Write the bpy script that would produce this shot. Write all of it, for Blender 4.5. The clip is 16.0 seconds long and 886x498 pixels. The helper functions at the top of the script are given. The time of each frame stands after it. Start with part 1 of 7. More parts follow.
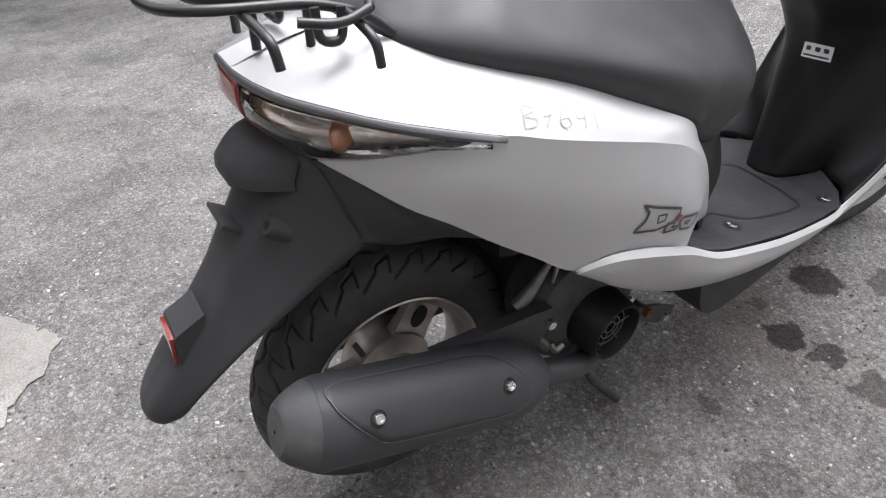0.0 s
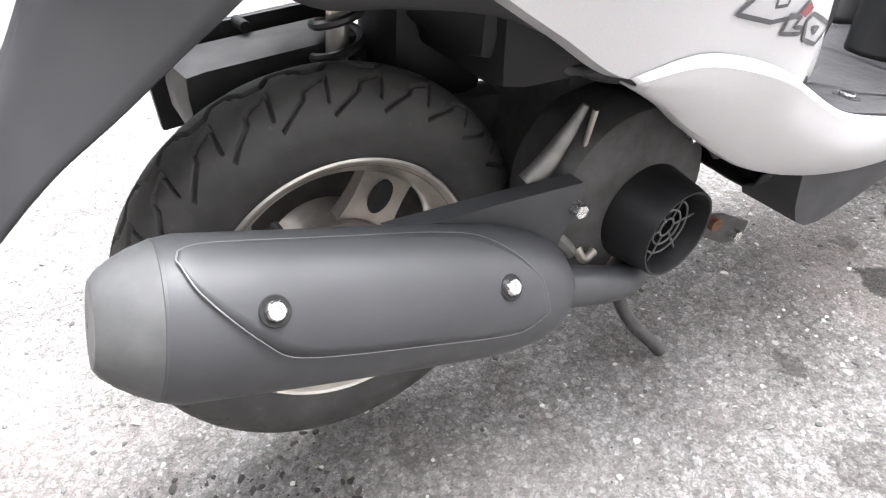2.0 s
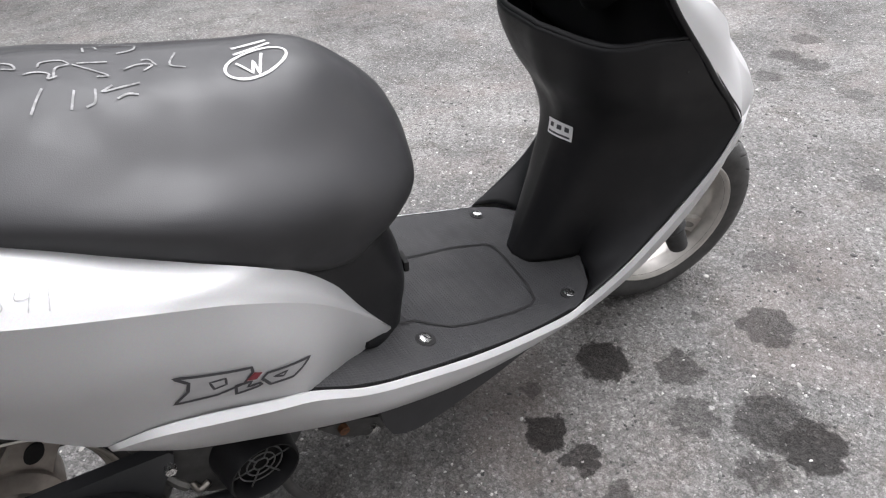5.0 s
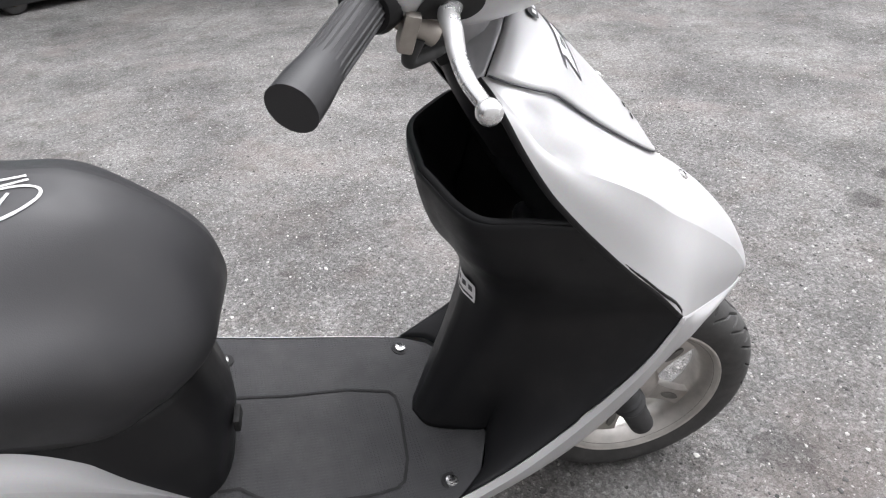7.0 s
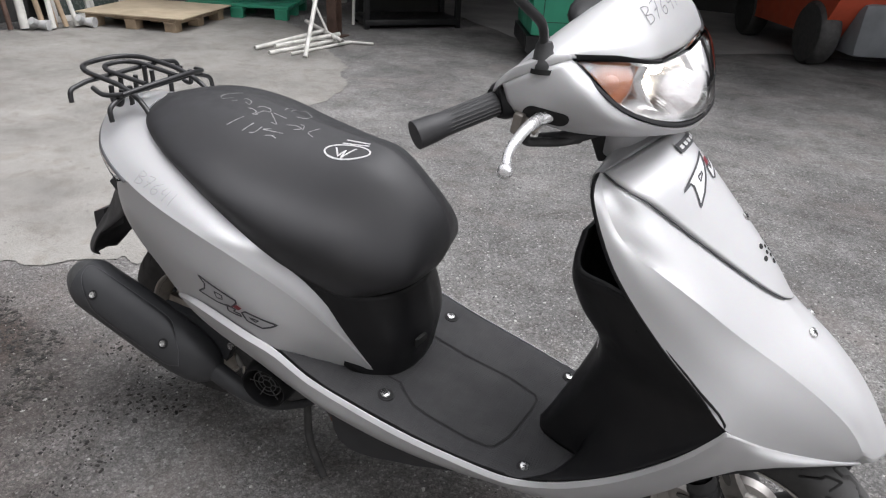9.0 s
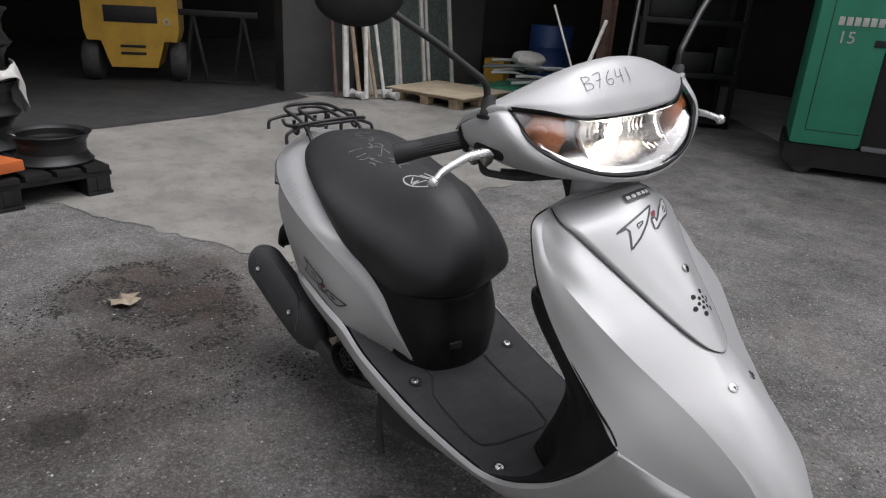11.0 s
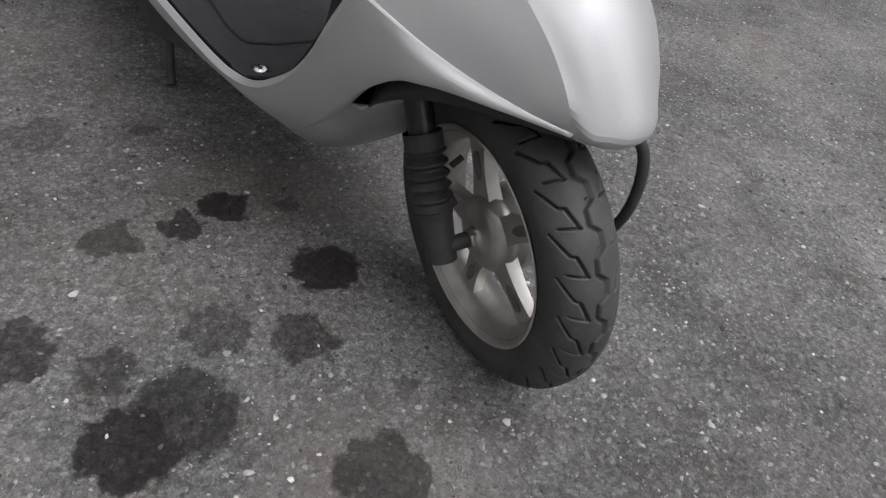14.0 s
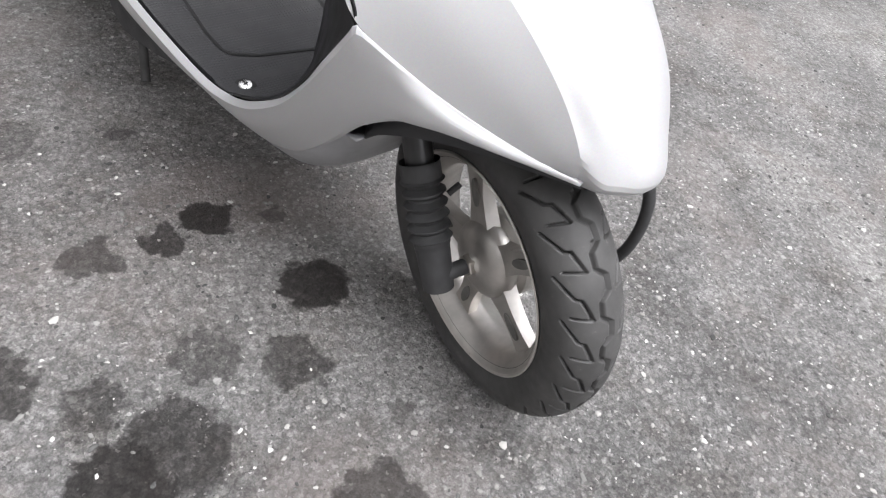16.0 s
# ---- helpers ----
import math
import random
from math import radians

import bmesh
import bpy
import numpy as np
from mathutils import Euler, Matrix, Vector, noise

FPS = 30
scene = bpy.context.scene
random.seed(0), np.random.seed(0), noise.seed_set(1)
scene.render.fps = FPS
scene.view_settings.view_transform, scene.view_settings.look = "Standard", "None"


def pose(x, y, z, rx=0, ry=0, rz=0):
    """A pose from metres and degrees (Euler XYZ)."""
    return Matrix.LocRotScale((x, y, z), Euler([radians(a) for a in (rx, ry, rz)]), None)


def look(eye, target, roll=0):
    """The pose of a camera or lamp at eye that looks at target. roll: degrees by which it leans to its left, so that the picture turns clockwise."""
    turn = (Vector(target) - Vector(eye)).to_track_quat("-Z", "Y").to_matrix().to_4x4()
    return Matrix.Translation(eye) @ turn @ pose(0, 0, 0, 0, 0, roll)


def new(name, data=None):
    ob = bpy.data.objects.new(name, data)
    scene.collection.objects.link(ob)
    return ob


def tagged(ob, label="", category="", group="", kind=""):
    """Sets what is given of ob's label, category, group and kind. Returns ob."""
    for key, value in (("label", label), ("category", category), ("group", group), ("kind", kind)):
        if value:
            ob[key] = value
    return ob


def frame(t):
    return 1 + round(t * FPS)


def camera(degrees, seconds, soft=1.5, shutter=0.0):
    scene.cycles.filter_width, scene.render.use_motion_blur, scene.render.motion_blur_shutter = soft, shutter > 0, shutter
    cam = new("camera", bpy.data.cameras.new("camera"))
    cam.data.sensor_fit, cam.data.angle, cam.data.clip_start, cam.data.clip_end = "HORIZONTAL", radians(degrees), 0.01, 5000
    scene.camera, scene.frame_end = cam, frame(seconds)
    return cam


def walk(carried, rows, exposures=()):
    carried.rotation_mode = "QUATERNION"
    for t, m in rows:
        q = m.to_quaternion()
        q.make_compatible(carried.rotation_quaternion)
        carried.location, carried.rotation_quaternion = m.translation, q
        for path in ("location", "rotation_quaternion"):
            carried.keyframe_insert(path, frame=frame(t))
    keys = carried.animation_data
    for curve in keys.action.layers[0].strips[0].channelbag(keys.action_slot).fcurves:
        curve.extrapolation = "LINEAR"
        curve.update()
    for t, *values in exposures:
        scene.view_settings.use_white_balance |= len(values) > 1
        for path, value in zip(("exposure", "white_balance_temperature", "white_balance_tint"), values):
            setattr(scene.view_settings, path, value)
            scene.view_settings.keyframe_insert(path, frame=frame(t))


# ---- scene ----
from mathutils.bvhtree import BVHTree

cam = camera(66.2, 16.0, soft=1.2)
PATH = [
    (0, (-0.276, -0.677, 0.934), (0.511, 0.759, -0.215), -5.0),
    (0.5, (-0.178, -0.621, 0.727), (0.587, 0.795, -0.46), -3.6),
    (1, (-0.169, -0.539, 0.62), (0.665, 0.86, -0.542), -0.8),
    (1.5, (-0.168, -0.518, 0.617), (0.622, 0.893, -0.559), -1.9),
    (2, (-0.165, -0.528, 0.63), (0.59, 0.92, -0.525), -3.4),
    (2.5, (-0.167, -0.569, 0.652), (0.573, 0.911, -0.472), -4.3),
    (3, (-0.173, -0.636, 0.75), (0.495, 0.865, -0.39), -8.4),
    (3.5, (-0.11, -0.728, 0.874), (0.662, 0.684, -0.313), -4.6),
    (4, (-0.025, -0.786, 0.918), (0.839, 0.56, -0.283), -4.3),
    (4.5, (0.097, -0.772, 0.977), (0.912, 0.58, -0.251), -5.1),
    (5, (0.239, -0.742, 0.982), (1.013, 0.658, -0.219), -4.3),
    (5.2, (0.307, -0.741, 0.99), (0.931, 0.723, -0.221), -5.8),
    (7.3, (0.717, -0.671, 1.018), (1.099, 0.954, -0.082), -1.1),
    (7.5, (0.775, -0.688, 1.045), (0.956, 0.931, -0.116), -0.1),
    (8, (0.874, -0.757, 1.062), (0.608, 0.908, -0.013), -1.1),
    (8.5, (0.925, -0.893, 1.096), (0.366, 0.756, 0.112), 2.4),
    (9, (1.009, -0.963, 1.105), (0.274, 0.657, 0.191), 2.9),
    (9.5, (1.185, -0.986, 1.094), (0.243, 0.569, 0.26), 3.8),
    (10, (1.319, -1.008, 1.104), (0.167, 0.422, 0.311), 2.4),
    (10.2, (1.367, -1.017, 1.111), (0.124, 0.37, 0.382), 3.4),
    (12.3, (1.673, -0.697, 1.117), (0.171, 0.349, 0.313), 1.3),
    (12.5, (1.684, -0.697, 1.101), (0.205, 0.348, 0.251), 1.5),
    (13, (1.695, -0.67, 1.028), (0.343, 0.422, 0.039), 2.8),
    (13.5, (1.646, -0.581, 0.91), (0.513, 0.515, -0.32), 8.1),
    (14, (1.56, -0.511, 0.731), (0.527, 0.592, -0.579), 13.7),
    (14.5, (1.506, -0.445, 0.625), (0.586, 0.707, -0.726), 14.5),
    (15, (1.487, -0.437, 0.627), (0.569, 0.732, -0.711), 14.3),
    (15.5, (1.487, -0.451, 0.653), (0.54, 0.711, -0.67), 15.1),
    (16, (1.484, -0.496, 0.769), (0.568, 0.631, -0.607), 16.1),
]
SKY_STRENGTH, SUN_STRENGTH = 0.12, 1.05
EXPOSURES = [(t, stops + 0.1, 6400, 13) for t, stops in ((0.0, 1.65), (0.5, 1.8), (1.0, 2.5), (1.5, 3.2), (2.0, 3.45), (2.5, 3.45), (3.0, 3.25), (3.5, 2.9), (4.2, 2.15), (5.0, 1.65), (7.5, 1.6), (9.0, 1.05), (10.2, 0.55), (12.5, 0.1), (13.0, 0.1), (13.5, 0.1), (14.0, 0.6), (14.5, 1.35), (15.0, 1.7), (15.5, 1.75), (16.0, 1.65))]
walk(cam, [(t, look(eye, target, roll)) for t, eye, target, roll in PATH], EXPOSURES)

# ---- sky and sun: bright overcast day ----
world = bpy.data.worlds.new("overcast_sky")
scene.world = world
world.use_nodes = True
wn, wl = world.node_tree.nodes, world.node_tree.links
sky = wn.new("ShaderNodeTexSky")
sky.sky_type, sky.sun_disc = "NISHITA", False
sky.sun_elevation, sky.sun_rotation = radians(70), radians(76)
sky.air_density, sky.dust_density, sky.ozone_density = 1.0, 4.0, 1.0
grey_sky = wn.new("ShaderNodeHueSaturation")
grey_sky.inputs["Saturation"].default_value = 0.06
wl.new(sky.outputs["Color"], grey_sky.inputs["Color"])
wl.new(grey_sky.outputs["Color"], wn["Background"].inputs["Color"])
wn["Background"].inputs["Strength"].default_value = SKY_STRENGTH
sun = new("sun", bpy.data.lights.new("sun", "SUN"))
sun.data.energy, sun.data.angle, sun.data.color = SUN_STRENGTH, radians(55), (0.97, 0.99, 1.0)
sun.matrix_world = look((3.3, 0.8, 9.4), (0, 0, 0))


# ---- material builder ----
class Mat:
    """A node material with short calls for its nodes."""

    def __init__(self, name):
        self.m = bpy.data.materials.new(name)
        self.m.use_nodes = True
        self.n, self.l = self.m.node_tree.nodes, self.m.node_tree.links
        self.b = self.n["Principled BSDF"]
        self.coord = None

    def pos(self):
        if not self.coord:
            self.coord = self.n.new("ShaderNodeTexCoord").outputs["Object"]
        return self.coord

    def wire(self, value, socket):
        if isinstance(value, bpy.types.NodeSocket):
            self.l.new(value, socket)
        elif isinstance(value, (tuple, list)) and len(value) == 3 and socket.type == "RGBA":
            socket.default_value = (*value, 1)
        else:
            socket.default_value = value

    def noise(self, scale, detail=3.0, rough=0.55, distort=0.0, at=None):
        k = self.n.new("ShaderNodeTexNoise")
        k.inputs["Scale"].default_value, k.inputs["Detail"].default_value = scale, detail
        k.inputs["Roughness"].default_value, k.inputs["Distortion"].default_value = rough, distort
        self.l.new(at or self.pos(), k.inputs["Vector"])
        return k.outputs["Fac"]

    def cells(self, scale, feature="F1", out="Distance", at=None, spread=1.0):
        k = self.n.new("ShaderNodeTexVoronoi")
        k.feature = feature
        k.inputs["Scale"].default_value, k.inputs["Randomness"].default_value = scale, spread
        self.l.new(at or self.pos(), k.inputs["Vector"])
        return k.outputs[out]

    def ramp(self, fac, *stops):
        k = self.n.new("ShaderNodeValToRGB")
        e = k.color_ramp.elements
        while len(e) < len(stops):
            e.new(0.5)
        for slot, (p, c) in zip(e, stops):
            slot.position, slot.color = p, (*c, 1) if isinstance(c, tuple) else (c, c, c, 1)
        self.l.new(fac, k.inputs["Fac"])
        return k.outputs["Color"]

    def step(self, fac, a, b, c=0.0, d=1.0, smooth=True):
        k = self.n.new("ShaderNodeMapRange")
        k.interpolation_type = "SMOOTHSTEP" if smooth else "LINEAR"
        for key, v in zip(("From Min", "From Max", "To Min", "To Max"), (a, b, c, d)):
            k.inputs[key].default_value = v
        self.l.new(fac, k.inputs["Value"])
        return k.outputs["Result"]

    def math(self, op, a, b=0.0):
        k = self.n.new("ShaderNodeMath")
        k.operation = op
        self.wire(a, k.inputs[0])
        self.wire(b, k.inputs[1])
        return k.outputs[0]

    def mix(self, fac, a, b, blend="MIX"):
        k = self.n.new("ShaderNodeMix")
        k.data_type, k.blend_type = "RGBA", blend
        self.wire(fac, k.inputs[0])
        self.wire(a, k.inputs[6])
        self.wire(b, k.inputs[7])
        return k.outputs[2]

    def bump(self, height, strength, distance, after=None):
        k = self.n.new("ShaderNodeBump")
        k.inputs["Strength"].default_value, k.inputs["Distance"].default_value = strength, distance
        self.l.new(height, k.inputs["Height"])
        if after:
            self.l.new(after, k.inputs["Normal"])
        return k.outputs["Normal"]

    def set(self, **values):
        for key, v in values.items():
            self.wire(v, self.b.inputs[key.replace("_", " ").title() if key != "ior" else "IOR"])
        return self.m


def plain(name, colour, rough, metal=0.0, vary=0.18, scale=14.0, grain=900.0, relief=0.15, depth=0.0004, coat=0.0, wear=0.0):
    """A solid surface with cloudy tone, fine grain relief and uneven gloss."""
    k = Mat(name)
    tone = k.ramp(k.noise(scale, 4), (0.3, tuple(c * (1 - vary) for c in colour)), (0.7, tuple(min(1, c * (1 + vary)) for c in colour)))
    if wear:
        tone = k.mix(k.step(k.noise(scale * 4, 6, 0.7), 0.62, 0.72, 0, wear), tone, (0.33, 0.3, 0.27))
    k.set(base_color=tone, roughness=k.step(k.noise(scale * 3, 5), 0.25, 0.75, max(0.02, rough - 0.07), min(1, rough + 0.07)), metallic=metal)
    if relief:
        k.set(normal=k.bump(k.noise(grain, 2), relief, depth))
    if coat:
        k.set(coat_weight=coat, coat_roughness=0.06)
    return k.m


def silver_paint():
    k = Mat("silver_metallic_paint")
    flake = k.cells(2600, out="Color")
    base = k.mix(0.12, (0.48, 0.48, 0.485), flake, "OVERLAY")
    dust = k.step(k.noise(9, 5, 0.6), 0.45, 0.8, 0, 0.12)
    k.set(base_color=k.mix(dust, base, (0.5, 0.48, 0.45)), metallic=0.38, roughness=k.step(k.noise(30, 4), 0.3, 0.7, 0.46, 0.53))
    k.set(normal=k.bump(k.noise(1800, 2), 0.05, 0.0002), coat_weight=0.22, coat_roughness=0.16)
    return k.m


def grained(name, colour, rough, scale, relief, depth=0.0006):
    """Black moulded plastic or vinyl with a leather grain."""
    k = Mat(name)
    dust = k.step(k.noise(11, 6, 0.65), 0.45, 0.8, 0, 0.06)
    k.set(base_color=k.mix(dust, colour, (0.16, 0.15, 0.14)), roughness=k.step(k.noise(22, 4), 0.3, 0.7, rough - 0.06, rough + 0.08))
    k.set(normal=k.bump(k.cells(scale), relief, depth))
    k.b.inputs["Specular IOR Level"].default_value = 0.24 if "seat" not in name else 0.45
    return k.m


def ribbed_rubber():
    k = Mat("floor_mat_rubber")
    wave = k.n.new("ShaderNodeTexVoronoi")
    wave.distance, wave.feature = "CHEBYCHEV", "F1"
    wave.inputs["Scale"].default_value, wave.inputs["Randomness"].default_value = 210, 0.0
    k.l.new(k.pos(), wave.inputs["Vector"])
    dust = k.step(k.noise(7, 7, 0.7), 0.4, 0.8, 0.02, 0.25)
    k.set(base_color=k.mix(dust, (0.042, 0.042, 0.044), (0.125, 0.122, 0.118)), roughness=k.step(k.noise(18, 4), 0.3, 0.7, 0.5, 0.68))
    k.set(normal=k.bump(wave.outputs["Distance"], 0.8, 0.0018))
    k.b.inputs["Specular IOR Level"].default_value = 0.15
    return k.m


STAINS_AND_SHADE = (
    (0.936, -0.087, 0.056, 1.0), (0.741, -0.158, 0.042, 1.0), (0.756, -0.239, 0.036, 0.9), (0.745, -0.335, 0.042, 0.7),
    (0.489, -0.196, 0.020, 0.6), (1.041, -0.183, 0.050, 0.7), (1.073, -0.362, 0.070, 0.75), (1.088, -0.432, 0.058, 0.95),
    (0.892, -0.505, 0.055, 0.8), (0.972, -0.28, 0.045, 0.55), (0.975, -0.42, 0.04, 0.55), (1.266, -0.203, 0.058, 0.75),
    (2.66, 0.71, 0.06, 0.7), (2.47, 0.66, 0.055, 0.7), (2.46, 0.556, 0.06, 0.75), (2.27, 0.587, 0.05, 0.55),
    (2.36, 0.322, 0.05, 0.4), (1.925, -0.02, 0.05, 0.4), (1.45, -0.068, 0.06, 0.3), (0.905, -0.592, 0.06, 0.6),
    (0.777, -0.066, 0.022, 0.5), (0.634, -0.268, 0.022, 0.3), (1.174, -0.111, 0.02, 0.4), (0.439, -0.351, 0.05, 0.45),
    (-0.19, -0.72, 0.08, 0.5), (0.35, -0.62, 0.07, 0.4), (-0.95, -0.30, 0.34, 0.8), (-0.72, -0.16, 0.26, 1.0),
    (-1.05, -0.08, 0.2, 0.6), (-0.47, -0.595, 0.10, 0.4),
    # broad brown dirt, with the scooter's soft shade painted in beside it
    (-0.55, -0.30, 0.46, 0.6), (0.66, -0.25, 0.40, 0.2),
    (-0.35, -0.66, 0.55, 0.65), (0.12, -0.66, 0.42, 0.4), (-0.75, -0.05, 0.32, 0.4), (0.55, -0.72, 0.38, 0.4),
)


def asphalt():
    """Weathered asphalt: dark binder, pale chips of many sizes, patches, oil drips."""
    k = Mat("weathered_asphalt")
    p = k.n.new("ShaderNodeNewGeometry").outputs["Position"]
    k.coord = p
    patch = k.noise(1.6, 9, 0.66)
    binder = k.ramp(patch, (0.34, (0.150, 0.147, 0.143)), (0.5, (0.245, 0.240, 0.233)), (0.66, (0.350, 0.341, 0.330)))
    fine = k.ramp(k.noise(330, 6, 0.8), (0.36, 0.62), (0.5, 0.97), (0.64, 1.32))
    col = k.mix(1.0, binder, fine, "MULTIPLY")
    # chips with crooked outlines
    warp = k.n.new("ShaderNodeTexNoise")
    warp.inputs["Scale"].default_value, warp.inputs["Detail"].default_value = 170, 3
    k.l.new(p, warp.inputs["Vector"])
    crook = k.n.new("ShaderNodeVectorMath")
    crook.operation = "MULTIPLY_ADD"
    k.l.new(warp.outputs["Color"], crook.inputs[0])
    crook.inputs[1].default_value = (0.012, 0.012, 0.0)
    k.l.new(p, crook.inputs[2])
    heights = []
    for scale in (115, 240):
        stones = k.n.new("ShaderNodeTexVoronoi")
        stones.inputs["Scale"].default_value = scale
        k.l.new(crook.outputs[0], stones.inputs["Vector"])
        tint = k.n.new("ShaderNodeSeparateColor")
        k.l.new(stones.outputs["Color"], tint.inputs["Color"])
        col = k.mix(0.7, col, k.mix(1.0, col, k.ramp(tint.outputs[2], (0.0, 0.84), (0.6, 0.98), (1.0, 1.34)), "MULTIPLY"))
        gap = k.step(stones.outputs["Distance"], 0.46, 0.70, 0, 0.36)
        col = k.mix(gap, col, k.mix(1.0, col, (0.35, 0.35, 0.35), "MULTIPLY"))
        heights.append(k.math("SUBTRACT", 1.0, gap))
    for scale, lo, hi, amount, take, pale in ((48, 0.20, 0.30, 0.75, 0.94, (0.58, 0.57, 0.55)), (95, 0.24, 0.36, 0.8, 0.90, (0.54, 0.53, 0.51)), (190, 0.26, 0.40, 0.9, 0.88, (0.60, 0.59, 0.57))):
        shape = k.n.new("ShaderNodeTexVoronoi")
        shape.inputs["Scale"].default_value = scale
        k.l.new(crook.outputs[0], shape.inputs["Vector"])
        sep = k.n.new("ShaderNodeSeparateColor")
        k.l.new(shape.outputs["Color"], sep.inputs["Color"])
        pick = k.step(sep.outputs[0], take, take + 0.04)
        stone = k.math("MULTIPLY", k.step(shape.outputs["Distance"], lo, hi, 1, 0), pick)
        shade = k.step(sep.outputs[1], 0.0, 1.0, 0.2, 1.15, False)
        chip = k.mix(1.0, pale, k.ramp(shade, (0.0, 0.0), (1.0, 1.0)), "MULTIPLY")
        col = k.mix(k.math("MULTIPLY", stone, amount), col, chip)
        heights.append(stone)
    pits = k.step(k.noise(75, 6, 0.8), 0.56, 0.68, 0, 0.6)
    col = k.mix(pits, col, k.mix(1.0, col, (0.42, 0.41, 0.40), "MULTIPLY"))
    blotch = k.step(k.noise(8.5, 9, 0.78, 0.2), 0.47, 0.64, 0, 0.75)
    col = k.mix(blotch, col, k.mix(1.0, col, (0.70, 0.665, 0.64), "MULTIPLY"))
    warm = k.step(k.noise(2.1, 6, 0.65, 0.5), 0.5, 0.68, 0, 0.6)
    col = k.mix(warm, col, k.mix(0.5, col, (0.30, 0.255, 0.235)))
    wob = k.n.new("ShaderNodeVectorMath")
    wob.operation = "MULTIPLY_ADD"
    nz = k.n.new("ShaderNodeTexNoise")
    nz.inputs["Scale"].default_value, nz.inputs["Detail"].default_value = 34, 10
    k.l.new(p, nz.inputs["Vector"])
    k.l.new(nz.outputs["Color"], wob.inputs[0])
    wob.inputs[1].default_value = (0.075, 0.075, 0)
    k.l.new(p, wob.inputs[2])
    total, damp_and_shade = None, None
    for x, y, r, s in STAINS_AND_SHADE:
        dist = k.n.new("ShaderNodeVectorMath")
        dist.operation = "DISTANCE"
        k.l.new(wob.outputs[0], dist.inputs[0])
        dist.inputs[1].default_value = (x + 0.0375, y + 0.0375, 0)
        edge = 0.84 if r < 0.1 else 0.3
        one = k.step(dist.outputs["Value"], r * edge, r * (1.04 if r < 0.1 else 1.2), s, 0)
        if r > 0.18:
            damp_and_shade = one if damp_and_shade is None else k.math("MAXIMUM", damp_and_shade, one)
        else:
            total = one if total is None else k.math("MAXIMUM", total, one)
    # Broad patches: brown damp dirt plus painted shade near the scooter.
    col = k.mix(damp_and_shade, col, k.mix(1.0, col, (0.40, 0.315, 0.285), "MULTIPLY"))
    col = k.mix(k.math("MULTIPLY", total, 0.95), col, k.mix(1.0, col, (0.13, 0.118, 0.114), "MULTIPLY"))
    lump = k.math("ADD", k.math("MULTIPLY", heights[0], 1.1), k.math("MULTIPLY", heights[1], 0.7))
    lump = k.math("ADD", k.math("ADD", lump, k.math("MULTIPLY", heights[2], 0.8)), k.math("MULTIPLY", k.noise(110, 7, 0.8), 2.2))
    k.set(base_color=col, roughness=k.step(total, 0, 1, 0.88, 0.5), normal=k.bump(lump, 0.9, 0.0045))
    k.b.inputs["Specular IOR Level"].default_value = 0.3
    return k.m


def concrete():
    k = Mat("worn_concrete")
    k.coord = k.n.new("ShaderNodeNewGeometry").outputs["Position"]
    tone = k.ramp(k.noise(1.7, 7, 0.62), (0.3, (0.165, 0.158, 0.147)), (0.48, (0.235, 0.225, 0.209)), (0.7, (0.32, 0.307, 0.286)))
    grit = k.ramp(k.noise(240, 7, 0.8), (0.34, 0.45), (0.66, 1.5))
    col = k.mix(1.0, tone, grit, "MULTIPLY")
    col = k.mix(k.step(k.noise(9, 8, 0.7), 0.48, 0.62, 0, 0.35), col, k.mix(1.0, col, (0.62, 0.55, 0.50), "MULTIPLY"))
    col = k.mix(k.step(k.noise(40, 5, 0.7), 0.58, 0.68, 0, 0.6), col, (0.09, 0.086, 0.08))
    chip = k.step(k.cells(85), 0.16, 0.3, 0.5, 0)
    col = k.mix(k.math("MULTIPLY", chip, k.step(k.noise(5, 4), 0.45, 0.6)), col, (0.10, 0.098, 0.092))
    k.set(base_color=col, roughness=0.9, normal=k.bump(k.noise(140, 6, 0.75), 0.6, 0.003))
    return k.m


def glass(name, colour=(1, 1, 1), rough=0.02):
    k = Mat(name)
    k.set(base_color=colour, roughness=rough, transmission_weight=1.0, ior=1.35)
    return k.m


def lit(name, colour, power):
    k = Mat(name)
    k.set(base_color=colour, emission_color=colour, emission_strength=power)
    return k.m


SILVER = silver_paint()
SILVER_DULL = plain("grey_silver_plastic", (0.42, 0.42, 0.43), 0.42, 0.4)
SEAT_VINYL = grained("seat_vinyl", (0.028, 0.028, 0.030), 0.52, 900, 0.16, 0.0004)
BLACK_PLASTIC = grained("grained_black_plastic", (0.011, 0.011, 0.012), 0.42, 1300, 0.14, 0.0003)
FENDER_PLASTIC = grained("matt_black_fender_plastic", (0.041, 0.041, 0.043), 0.56, 1500, 0.14, 0.0003)
MAT_RUBBER = ribbed_rubber()
RUBBER = plain("black_rubber", (0.034, 0.034, 0.035), 0.62, vary=0.3, scale=30, grain=700, relief=0.2)
TYRE = plain("tyre_rubber", (0.048, 0.047, 0.046), 0.66, vary=0.3, scale=25, grain=800, relief=0.25, wear=0.14)
MUFFLER = plain("matt_dark_grey_heat_paint", (0.039, 0.040, 0.043), 0.5, vary=0.12, scale=9, grain=1500, relief=0.12)
ENGINE_BLACK = plain("dirty_black_engine_casing", (0.050, 0.049, 0.048), 0.6, vary=0.35, scale=40, wear=0.15)
ALLOY = plain("cast_alloy", (0.40, 0.37, 0.335), 0.42, 0.85, vary=0.2, scale=35, wear=0.25)
